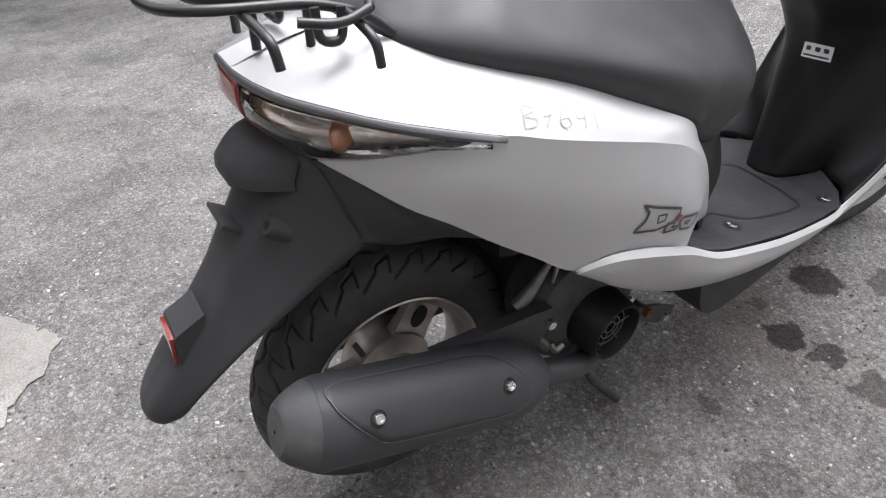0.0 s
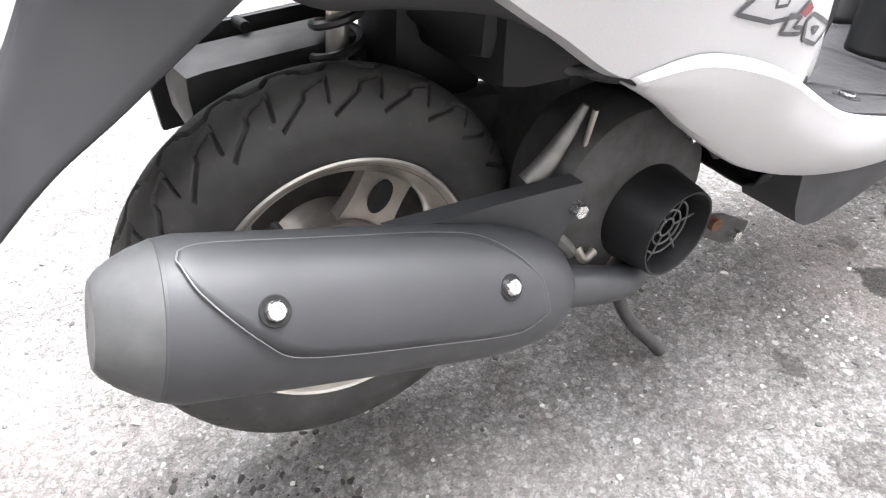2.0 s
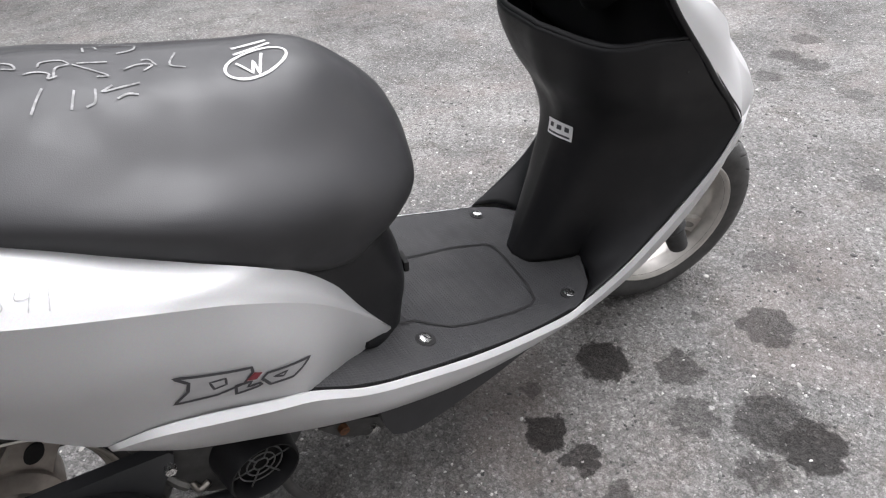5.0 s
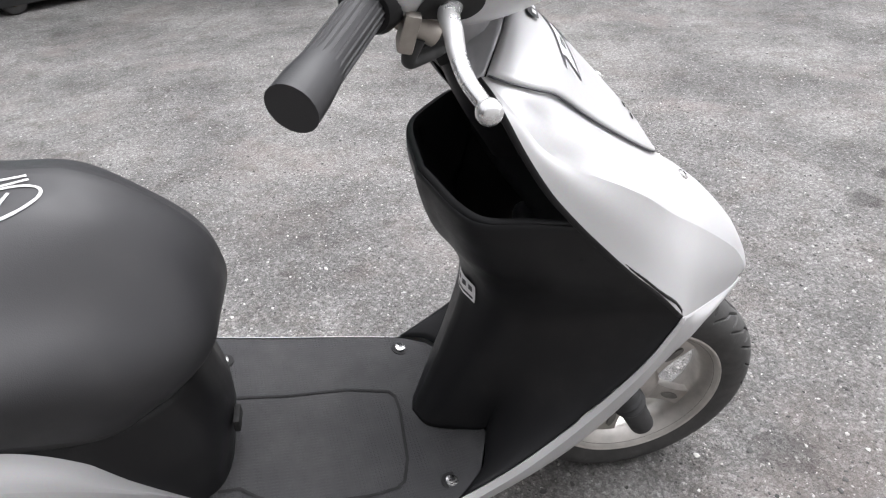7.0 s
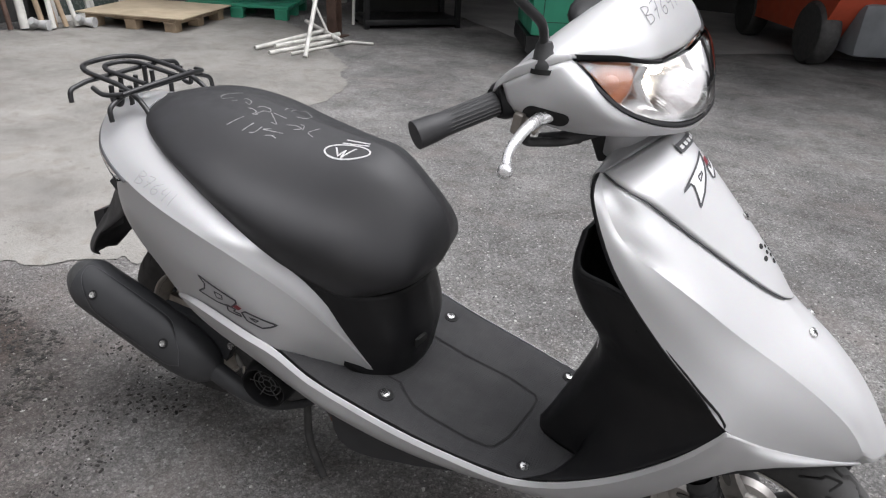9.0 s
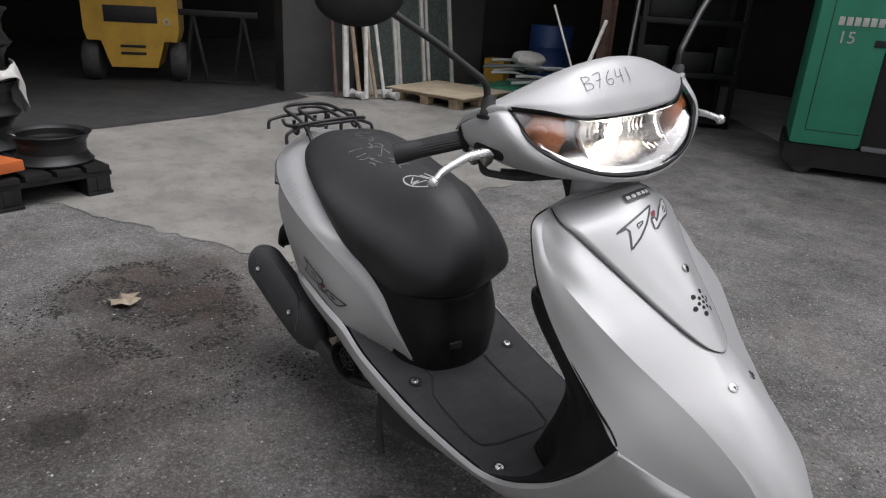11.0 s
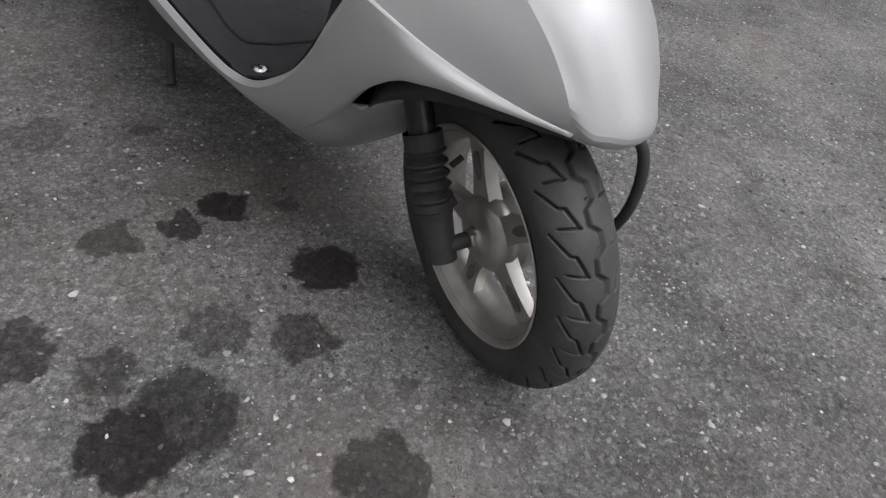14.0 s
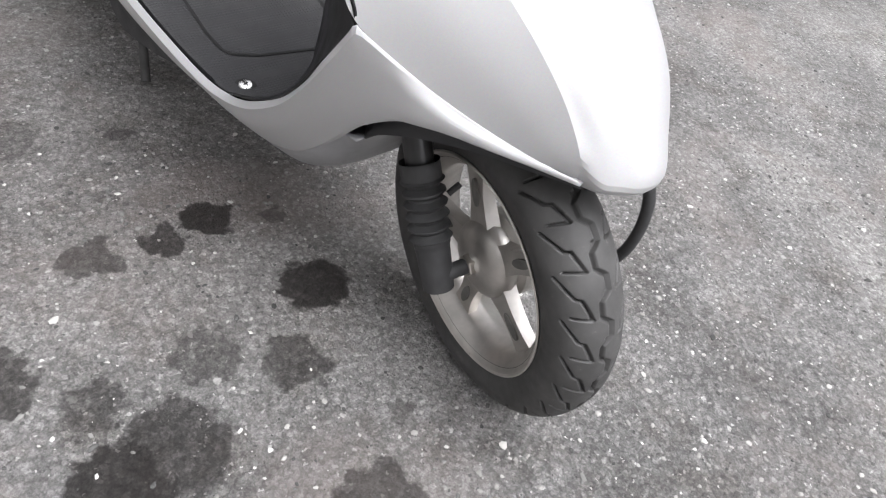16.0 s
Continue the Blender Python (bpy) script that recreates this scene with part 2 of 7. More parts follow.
ALLOY_CLEAN = plain("bright_alloy_rim", (0.55, 0.53, 0.50), 0.34, 0.9, vary=0.12, scale=40)
ALLOY_DULL = plain("dull_grey_casting", (0.20, 0.195, 0.185), 0.5, 0.6, vary=0.3, scale=40, wear=0.2)
OUTLINE_GREY = plain("worn_edge_grey", (0.13, 0.13, 0.135), 0.5, 0.3, relief=0)
GRILLE = plain("dusty_black_grille", (0.07, 0.07, 0.072), 0.5, vary=0.2, scale=60)
ALLOY_FRONT = plain("grey_cast_front_wheel", (0.47, 0.45, 0.425), 0.4, 0.85, vary=0.15, scale=35, wear=0.1)
CHROME = plain("chrome", (0.86, 0.86, 0.86), 0.08, 1.0, vary=0.04, relief=0)
STEEL = plain("zinc_plated_screw", (0.70, 0.70, 0.69), 0.25, 1.0, vary=0.1, scale=200)
LEVER = plain("polished_aluminium_lever", (0.80, 0.80, 0.80), 0.28, 0.8, vary=0.08)
CARRIER = plain("black_painted_steel_tube", (0.018, 0.018, 0.019), 0.35, vary=0.2, scale=60)
GAP = plain("dark_gap", (0.008, 0.008, 0.008), 0.8, relief=0)
OUTLINE = plain("dark_grey_print", (0.045, 0.045, 0.05), 0.4, relief=0)
WHITE_PRINT = plain("pale_print", (0.78, 0.78, 0.78), 0.35, relief=0)
RED_PRINT = plain("red_print", (0.20, 0.025, 0.035), 0.4, relief=0)
CHALK = plain("white_chalk_marker", (0.48, 0.48, 0.475), 0.8, vary=0.3, scale=300)
FADED_CHALK = plain("smeared_chalk", (0.20, 0.20, 0.20), 0.8, vary=0.5, scale=120)
PENCIL = plain("grey_marker", (0.16, 0.16, 0.165), 0.7, vary=0.3, scale=300)
WARM_REFLECTOR = plain("tarnished_warm_reflector", (0.72, 0.66, 0.61), 0.22, 0.8, vary=0.04, scale=30, relief=0)
FAINT = plain("faint_pencil", (0.31, 0.31, 0.31), 0.6, vary=0.3, scale=300)
RED_LENS = plain("red_lens", (0.20, 0.022, 0.016), 0.12, vary=0.05, relief=0, coat=0.6)
AMBER = plain("amber_bulb_cover", (0.30, 0.10, 0.038), 0.15, vary=0.15, scale=80, relief=0, coat=0.5)
REFLECTOR = plain("silvered_reflector", (0.86, 0.86, 0.86), 0.22, 1.0, vary=0.03, relief=0)
BARE_DARK = plain("smoked_bulb_cap", (0.20, 0.19, 0.18), 0.3, 0.9, vary=0.1)
LENS = glass("clear_lens")


# ---- mesh tools ----
def V3(p):
    return p if isinstance(p, Vector) else Vector(p)


def smooth_line(points, n):
    """n points on a smooth curve through the given ones, spaced by the chord."""
    P = [V3(p) for p in points]
    if len(P) == 2:
        return [P[0].lerp(P[1], i / (n - 1)) for i in range(n)]
    d = [0.0]
    for a, b in zip(P, P[1:]):
        d.append(d[-1] + max(1e-6, (b - a).length) ** 0.75)
    out = []
    for i in range(n):
        s = d[-1] * i / (n - 1)
        k = min(len(P) - 2, max(0, next((j for j in range(len(d) - 1) if s <= d[j + 1] + 1e-9), len(P) - 2)))
        h = d[k + 1] - d[k]
        u = (s - d[k]) / h
        m0 = (P[k + 1] - P[k - 1]) / (d[k + 1] - d[k - 1]) if k else (P[1] - P[0]) / (d[1] - d[0])
        m1 = (P[k + 2] - P[k]) / (d[k + 2] - d[k]) if k + 2 < len(P) else (P[-1] - P[-2]) / (d[-1] - d[-2])
        u2, u3 = u * u, u * u * u
        out.append(P[k] * (2 * u3 - 3 * u2 + 1) + m0 * h * (u3 - 2 * u2 + u) + P[k + 1] * (-2 * u3 + 3 * u2) + m1 * h * (u3 - u2))
    return out


def net(rows, nu, nv, creases=()):
    """A grid through rows of points: nu points along each row, nv between neighbours across. It breaks at the rows in creases."""
    R = [smooth_line(r, nu) for r in rows]
    cuts = [0, *creases, len(R) - 1]
    grid = []
    for a, b in zip(cuts, cuts[1:]):
        cols = [smooth_line([R[j][i] for j in range(a, b + 1)], nv * (b - a) + 1) for i in range(nu)]
        block = [[cols[i][v] for i in range(nu)] for v in range(nv * (b - a) + 1)]
        grid += block if not grid else block[1:]
    return grid


def flip(p):
    return Vector((p[0], -p[1], p[2]))


def lay(bm, grid, closed=False, mirror=False):
    """Adds the grid's faces to bm, and their mirror image across y = 0."""
    for side in ((False, True) if mirror else (False,)):
        vs = [[bm.verts.new(flip(p) if side else p) for p in row] for row in grid]
        for a, b in zip(vs, vs[1:]):
            n = len(a)
            for i in range(n if closed else n - 1):
                j = (i + 1) % n
                quad = [a[i], a[j], b[j], b[i]]
                if side:
                    quad.reverse()
                if len({q.co.to_tuple(6) for q in quad}) > 2:
                    bm.faces.new(quad)
    return bm


def cap(bm, ring):
    vs = [bm.verts.new(p) for p in ring]
    bm.faces.new(vs)


def sheet(rows, nu, nv, creases=(), mirror=True):
    return lay(bmesh.new(), net(rows, nu, nv, creases), mirror=mirror)


def frame_along(tangent, hint=Vector((0, 0, 1))):
    t = tangent.normalized()
    if abs(t.dot(hint)) > 0.95:
        hint = Vector((1, 0, 0)) if abs(t.x) < 0.9 else Vector((0, 1, 0))
    a = t.cross(hint).normalized()
    return a, a.cross(t).normalized()


def tube(bm, points, radius, n=12, steps=None, ends=True):
    """A round tube on a smooth path; radius is one number or one a point."""
    steps = steps or max(2, 5 * (len(points) - 1) + 1)
    path = smooth_line(points, steps)
    rad = radius if isinstance(radius, (list, tuple)) else [radius] * len(points)
    rr = [v[0] for v in smooth_line([(r, i * 0.0, 0) for i, r in enumerate(rad)], steps)] if len(set(rad)) > 1 else [rad[0]] * steps
    if len(set(rad)) > 1:
        idx = np.linspace(0, len(rad) - 1, steps)
        rr = list(np.interp(idx, range(len(rad)), rad))
    rings, up = [], None
    for i, p in enumerate(path):
        t = path[min(i + 1, steps - 1)] - path[max(i - 1, 0)]
        if up is None:
            a, up = frame_along(t)
        a = t.normalized().cross(up)
        a = a.normalized() if a.length > 1e-6 else frame_along(t)[0]
        up = a.cross(t.normalized()).normalized()
        rings.append([p + (a * math.cos(2 * math.pi * k / n) + up * math.sin(2 * math.pi * k / n)) * float(rr[i]) for k in range(n)])
    lay(bm, rings, closed=True)
    if ends:
        cap(bm, rings[0][::-1])
        cap(bm, rings[-1])
    return bm


def bent(bm, points, radius, bend, n=10):
    """A tube through straight legs with rounded corners of radius bend."""
    P = [V3(p) for p in points]
    path = [P[0]]
    for a, b, c in zip(P, P[1:], P[2:]):
        u, w = (a - b), (c - b)
        r = min(bend, u.length * 0.45, w.length * 0.45)
        s, e = b + u.normalized() * r, b + w.normalized() * r
        path += [s.lerp(b, k).lerp(b.lerp(e, k), k) for k in (0, 0.25, 0.5, 0.75, 1)]
    path.append(P[-1])
    rings, up = [], None
    for i, p in enumerate(path):
        t = (path[min(i + 1, len(path) - 1)] - path[max(i - 1, 0)]).normalized()
        if up is None:
            a, up = frame_along(t)
        a = t.cross(up).normalized()
        up = a.cross(t).normalized()
        rings.append([p + (a * math.cos(2 * math.pi * k / n) + up * math.sin(2 * math.pi * k / n)) * radius for k in range(n)])
    lay(bm, rings, closed=True)
    cap(bm, rings[0][::-1])
    cap(bm, rings[-1])
    return bm


def lathe(bm, profile, m=Matrix(), n=48):
    """Turns a profile of (radius, along) pairs round the axis y of the pose m."""
    rings = []
    for r, h in profile:
        rings.append([m @ Vector((r * math.cos(2 * math.pi * k / n), h, r * math.sin(2 * math.pi * k / n))) for k in range(n)])
    lay(bm, rings, closed=True)
    return bm


def slab(bm, outline, a, b, m=Matrix()):
    """A plate: the outline of (x, z) pairs, from y = a to y = b of the pose m."""
    lo = [bm.verts.new(m @ Vector((x, a, z))) for x, z in outline]
    hi = [bm.verts.new(m @ Vector((x, b, z))) for x, z in outline]
    bm.faces.new(lo)
    bm.faces.new(hi[::-1])
    n = len(lo)
    for i in range(n):
        j = (i + 1) % n
        bm.faces.new((lo[j], lo[i], hi[i], hi[j]))
    return bm


def box(bm, size, m=Matrix(), bevel=0.0):
    made = bmesh.ops.create_cube(bm, size=1, matrix=m @ Matrix.Diagonal((*size, 1)))
    if bevel:
        edges = {e for v in made["verts"] for e in v.link_edges}
        bmesh.ops.bevel(bm, geom=list(edges), offset=bevel, segments=2, affect="EDGES", profile=0.6)
    return bm


def ball(bm, size, m=Matrix(), n=20):
    bmesh.ops.create_uvsphere(bm, u_segments=n, v_segments=n // 2 + 2, radius=1, matrix=m @ Matrix.Diagonal((*size, 1)))
    return bm


def part(name, bm, material, parent=None, label="", thick=0.0, sharp=38, pose_in=None):
    """Links a bmesh as one mesh object under a thing or part."""
    bmesh.ops.remove_doubles(bm, verts=bm.verts, dist=0.00002)
    bmesh.ops.recalc_face_normals(bm, faces=bm.faces)
    for f in bm.faces:
        f.smooth = True
    for e in bm.edges:
        if len(e.link_faces) == 2 and e.calc_face_angle(0) > radians(sharp):
            e.smooth = False
    me = bpy.data.meshes.new(name)
    bm.to_mesh(me)
    bm.free()
    me.materials.append(material)
    ob = new(name, me)
    if parent:
        ob.parent = parent
    if pose_in is not None:
        ob.matrix_basis = pose_in
    if thick:
        mod = ob.modifiers.new("thickness", "SOLIDIFY")
        mod.thickness, mod.offset = thick, 0.0
    if label:
        ob["label"] = label
    return ob


def root(name, m, label, category, group="", kind=""):
    ob = new(name)
    ob.matrix_basis = m
    ob.empty_display_size = 0.1
    return tagged(ob, label, category, group, kind)


def tree_of(*grids):
    """A search tree over grids, to lay marks onto a surface."""
    vs, fs = [], []
    for g in grids:
        n = len(g[0])
        k = len(vs)
        vs += [p for row in g for p in row]
        fs += [(k + r * n + i, k + r * n + i + 1, k + (r + 1) * n + i + 1, k + (r + 1) * n + i) for r in range(len(g) - 1) for i in range(n - 1)]
    return BVHTree.FromPolygons(vs, fs)


class Decal:
    """Lays flat marks, drawn in (u, v) metres, onto a surface along a direction."""

    def __init__(self, tree, origin, u, v, lift=0.0009):
        self.tree, self.o, self.u = tree, V3(origin), V3(u).normalized()
        self.n = self.u.cross(V3(v)).normalized()
        self.v = self.n.cross(self.u).normalized()
        self.lift = lift

    def at(self, a, b, lift=None):
        p = self.o + self.u * a + self.v * b
        hit, normal, _, _ = self.tree.ray_cast(p + self.n * 0.15, -self.n, 0.4)
        lift = self.lift if lift is None else lift
        if hit is None:
            hit, normal, _, _ = self.tree.find_nearest(p)
        if normal.dot(self.n) < 0:
            normal = -normal
        return hit + normal * lift

    def stroke(self, bm, line, width, closed=False, step=0.003):
        L = [Vector((*p, 0)) for p in line]
        if closed:
            L.append(L[0])
        pts = [L[0]]
        for a, b in zip(L, L[1:]):
            k = max(1, int((b - a).length / step))
            pts += [a.lerp(b, (i + 1) / k) for i in range(k)]
        rows = []
        for i, p in enumerate(pts):
            if closed:
                t = pts[(i + 1) % (len(pts) - 1)] - pts[i - 1 if i else -2]
            else:
                t = pts[min(i + 1, len(pts) - 1)] - pts[max(i - 1, 0)]
            s = Vector((-t.y, t.x, 0)).normalized() * width / 2
            rows.append([self.at((p + s).x, (p + s).y), self.at((p - s).x, (p - s).y)])
        lay(bm, rows)
        return bm

    def fill(self, bm, outline, lift=None):
        tmp = bmesh.new()
        f = tmp.faces.new([tmp.verts.new((a, b, 0)) for a, b in outline])
        bmesh.ops.triangulate(tmp, faces=[f])
        bmesh.ops.subdivide_edges(tmp, edges=tmp.edges, cuts=3, use_grid_fill=True)
        made = {v: bm.verts.new(self.at(v.co.x, v.co.y, lift)) for v in tmp.verts}
        for g in tmp.faces:
            bm.faces.new([made[v] for v in g.verts])
        tmp.free()
        return bm


def rounded(w, h, r, n=5):
    """A rounded rectangle's outline round the origin."""
    out = []
    for cx, cy, a in ((w / 2 - r, h / 2 - r, 0), (-w / 2 + r, h / 2 - r, 90), (-w / 2 + r, -h / 2 + r, 180), (w / 2 - r, -h / 2 + r, 270)):
        out += [(cx + r * math.cos(radians(a + 90 * k / n)), cy + r * math.sin(radians(a + 90 * k / n))) for k in range(n + 1)]
    return out


def screw(parent, at, normal, r=0.006, dish=True, material=None):
    """A cross-headed screw, with the dark dish that it sits in."""
    m = look(at, V3(at) - V3(normal)) @ pose(0, 0, 0, 90)
    bm = lathe(bmesh.new(), ((0.0, 0.0025), (r * 0.5, 0.0024), (r * 0.9, 0.0014), (r, 0.0), (r * 0.96, -0.002)), m, 16)
    head = part("screw", bm, material or STEEL, parent)
    if dish:
        bm = lathe(bmesh.new(), ((r * 0.9, 0.0002), (r * 1.5, 0.0004), (r * 1.75, 0.0007), (r * 1.85, 0.0001)), m, 18)
        part("washer", bm, GAP, head)
    bm = bmesh.new()
    for turn in (20, 110):
        box(bm, (r * 0.8, 0.0012, r * 0.17), m @ pose(0, 0.0024, 0, 0, turn, 0))
    part("cross_slot", bm, GAP, head)
    return head


# ---- the motor scooter: x forward from the rear axle, y to its left ----
SCOOTER = root("motor_scooter", pose(0, 0.0122, 0, 2, 0, 0), "silver step-through motor scooter with black seat, on its centre stand", "scooter")

# rear body cover: deck band above the crease, flanks below it
SEAT_EDGE = [(-0.02, 0, 0.745), (-0.018, -0.03, 0.744), (-0.005, -0.065, 0.738), (0.02, -0.093, 0.726), (0.049, -0.113, 0.713), (0.089, -0.133, 0.699),
             (0.135, -0.151, 0.683), (0.180, -0.163, 0.665), (0.227, -0.172, 0.642), (0.282, -0.180, 0.615), (0.335, -0.182, 0.586), (0.388, -0.157, 0.535),
             (0.428, -0.140, 0.480), (0.466, -0.122, 0.407), (0.495, -0.113, 0.356)]
CREASE = [(-0.138, 0, 0.730), (-0.132, -0.035, 0.720), (-0.112, -0.075, 0.709), (-0.080, -0.115, 0.700), (-0.040, -0.151, 0.689), (0.010, -0.178, 0.675),
          (0.060, -0.196, 0.660), (0.104, -0.207, 0.647), (0.147, -0.2135, 0.634), (0.195, -0.217, 0.619), (0.248, -0.218, 0.601), (0.304, -0.210, 0.574),
          (0.380, -0.180, 0.512), (0.440, -0.149, 0.441), (0.496, -0.115, 0.356)]
BAND_MID = [Vector(a).lerp(Vector(b), 0.55) + Vector((0, -0.004, 0.004)) for a, b in zip(SEAT_EDGE, CREASE)]
SEAT_TUCK = [Vector(p) + Vector((0, 0.012 if p[1] else 0, -0.02)) for p in SEAT_EDGE]
DECK = net([SEAT_TUCK, SEAT_EDGE, BAND_MID, CREASE], 70, 4, creases=(1,))
FLANK_TOP = [(-0.088, -0.086, 0.638), (-0.050, -0.122, 0.641), (-0.010, -0.152, 0.648), (0.025, -0.178, 0.654), *CREASE[6:]]
FLANK_LOW = [(-0.088, -0.085, 0.634), (-0.058, -0.118, 0.612), (-0.024, -0.150, 0.586), (0.010, -0.172, 0.566), (0.051, -0.185, 0.534), (0.099, -0.193, 0.498),
             (0.150, -0.203, 0.462), (0.195, -0.214, 0.470), (0.250, -0.214, 0.455), (0.305, -0.209, 0.430), (0.352, -0.197, 0.404), (0.420, -0.145, 0.362), (0.497, -0.114, 0.352)]
FLANK_MID = [Vector(a).lerp(Vector(b), 0.5) + Vector((0, -0.008 * min(1, k / 4, (12 - k) / 3), 0.0)) for k, (a, b) in enumerate(zip(FLANK_TOP, FLANK_LOW))]
FLANK_HEM = [Vector(p) + Vector((0, 0.016, -0.004)) for p in FLANK_LOW]
FLANK = net([FLANK_TOP, FLANK_MID, FLANK_LOW, FLANK_HEM], 72, 7, creases=(2,))
bm = lay(bmesh.new(), DECK, mirror=True)
lay(bm, FLANK, mirror=True)
# deck plate behind the seat, under the carrier
lay(bm, net([[(-0.138, 0, 0.730), (-0.08, 0, 0.742), (-0.02, 0, 0.745)], [(-0.134, -0.025, 0.7235), (-0.08, -0.03, 0.739), (-0.0185, -0.025, 0.7445)]], 10, 3), mirror=True)
REAR_COVER = part("rear_body_cover", bm, SILVER, SCOOTER, "silver metallic painted rear body cover", sharp=14)
FLANK_TREE = tree_of(FLANK, DECK)

# dark bead and lenses round the tail
bm = sheet([[(x, y, z - 0.001) for x, y, z in CREASE[:7]], [(x - 0.002, y * 1.010 - 0.001, z - 0.005) for x, y, z in CREASE[:7]], [(x - 0.001, y, z - 0.010) for x, y, z in CREASE[:6]] + [(0.055, -0.1955, 0.656)]], 34, 3)
part("tail_bead", bm, OUTLINE_GREY, REAR_COVER, "dark grey bead above the tail lenses", 0.002)
TAIL_TOP = [(-0.139, 0, 0.720), (-0.133, -0.035, 0.710), (-0.113, -0.075, 0.699), (-0.081, -0.115, 0.690), (-0.041, -0.152, 0.680), (0.009, -0.177, 0.665), (0.046, -0.192, 0.655)]
TAIL_LOW = [(-0.112, 0, 0.642), (-0.107, -0.040, 0.639), (-0.089, -0.085, 0.637), (-0.058, -0.116, 0.639), (-0.022, -0.145, 0.645), (0.012, -0.168, 0.650), (0.045, -0.190, 0.653)]
TAIL_BULGE = [Vector(a).lerp(Vector(b), 0.45) + Vector((-0.012 if k < 4 else -0.004, -0.008 if k else 0, 0)) for k, (a, b) in enumerate(zip(TAIL_TOP, TAIL_LOW))]
TAIL = net([TAIL_TOP, TAIL_BULGE, TAIL_LOW], 40, 6)
red = [row[:6] for row in TAIL]
side = [row[5:] for row in TAIL]
part("tail_light", lay(bmesh.new(), red, mirror=True), RED_LENS, REAR_COVER, "red tail light lens", 0.003)
for s, nm in ((False, "right"), (True, "left")):
    g = [[flip(p) if s else p for p in row] for row in side]
    lens = part("turn_signal_lens", lay(bmesh.new(), g), LENS, REAR_COVER, "clear turn signal lens", 0.002)
    lens.visible_shadow = False
    inner = [[p + Vector((0.012, 0.016 * (-1 if s else 1), -0.002)) for p in row] for row in g]
    part("reflector", lay(bmesh.new(), inner), WARM_REFLECTOR, REAR_COVER, "tarnished turn signal reflector", 0.001)
    part("turn_signal_bulb", ball(bmesh.new(), (0.026, 0.012, 0.017), pose(-0.062, 0.102 if s else -0.102, 0.664, 0, 0, 40)), AMBER, REAR_COVER, "amber turn signal bulb")

# seat
SEAT = net([
    [(-0.02, 0, 0.748), (0.030, 0, 0.759), (0.100, 0, 0.773), (0.200, 0, 0.775), (0.300, 0, 0.756), (0.400, 0, 0.739), (0.472, 0, 0.727), (0.527, 0, 0.688), (0.572, 0, 0.636), (0.585, 0, 0.586), (0.570, 0, 0.540), (0.534, 0, 0.497)],
    [(-0.02, 0, 0.747), (0.022, -0.038, 0.756), (0.100, -0.066, 0.765), (0.200, -0.074, 0.758), (0.300, -0.072, 0.736), (0.400, -0.060, 0.721), (0.466, -0.054, 0.711), (0.519, -0.048, 0.673), (0.563, -0.046, 0.625), (0.576, -0.045, 0.581), (0.562, -0.042, 0.539), (0.531, -0.030, 0.498)],
    [(-0.02, 0, 0.745), (0.014, -0.070, 0.744), (0.090, -0.110, 0.741), (0.190, -0.132, 0.722), (0.290, -0.136, 0.690), (0.390, -0.124, 0.666), (0.458, -0.111, 0.648), (0.510, -0.101, 0.621), (0.548, -0.100, 0.584), (0.557, -0.094, 0.553), (0.540, -0.078, 0.523), (0.519, -0.058, 0.498)],
    [(-0.02, 0, 0.743), (0.011, -0.083, 0.733), (0.083, -0.134, 0.715), (0.180, -0.168, 0.690), (0.280, -0.184, 0.658), (0.370, -0.175, 0.624), (0.440, -0.158, 0.598), (0.480, -0.146, 0.572), (0.504, -0.132, 0.549), (0.512, -0.120, 0.530), (0.507, -0.104, 0.512), (0.505, -0.075, 0.499)],
    [(-0.02, 0, 0.741), (0.012, -0.082, 0.726), (0.080, -0.125, 0.696), (0.175, -0.158, 0.662), (0.280, -0.176, 0.612), (0.340, -0.178, 0.580), (0.385, -0.155, 0.538), (0.418, -0.142, 0.517), (0.448, -0.133, 0.507), (0.470, -0.120, 0.502), (0.490, -0.096, 0.499), (0.512, -0.056, 0.497)],
], 64, 7)
SEAT_OB = part("seat", lay(bmesh.new(), SEAT, mirror=True), SEAT_VINYL, SCOOTER, "black vinyl two-person seat with chalk marks", 0.004)
SEAT_TREE = tree_of(SEAT)
# front seam of the seat cover
SEAT_FULL = tree_of(SEAT, [[flip(p) for p in row] for row in SEAT])
dec = Decal(SEAT_FULL, (0.5, 0, 0.70), (0, -1, 0), (-0.6, 0, 0.8), 0.0026)
arc = smooth_line([(0.062, -0.030, 0), (0.058, -0.012, 0), (0.050, 0.0, 0), (0.039, 0.0096, 0), (0.0265, 0.015, 0), (0.012, 0.0168, 0), (-0.002, 0.0168, 0), (-0.015, 0.015, 0), (-0.028, 0.010, 0), (-0.040, 0.0, 0), (-0.048, -0.012, 0)], 40)
bm = dec.stroke(bmesh.new(), [(p.x, p.y) for p in arc], 0.0014)
part("seam", bm, GAP, SEAT_OB)

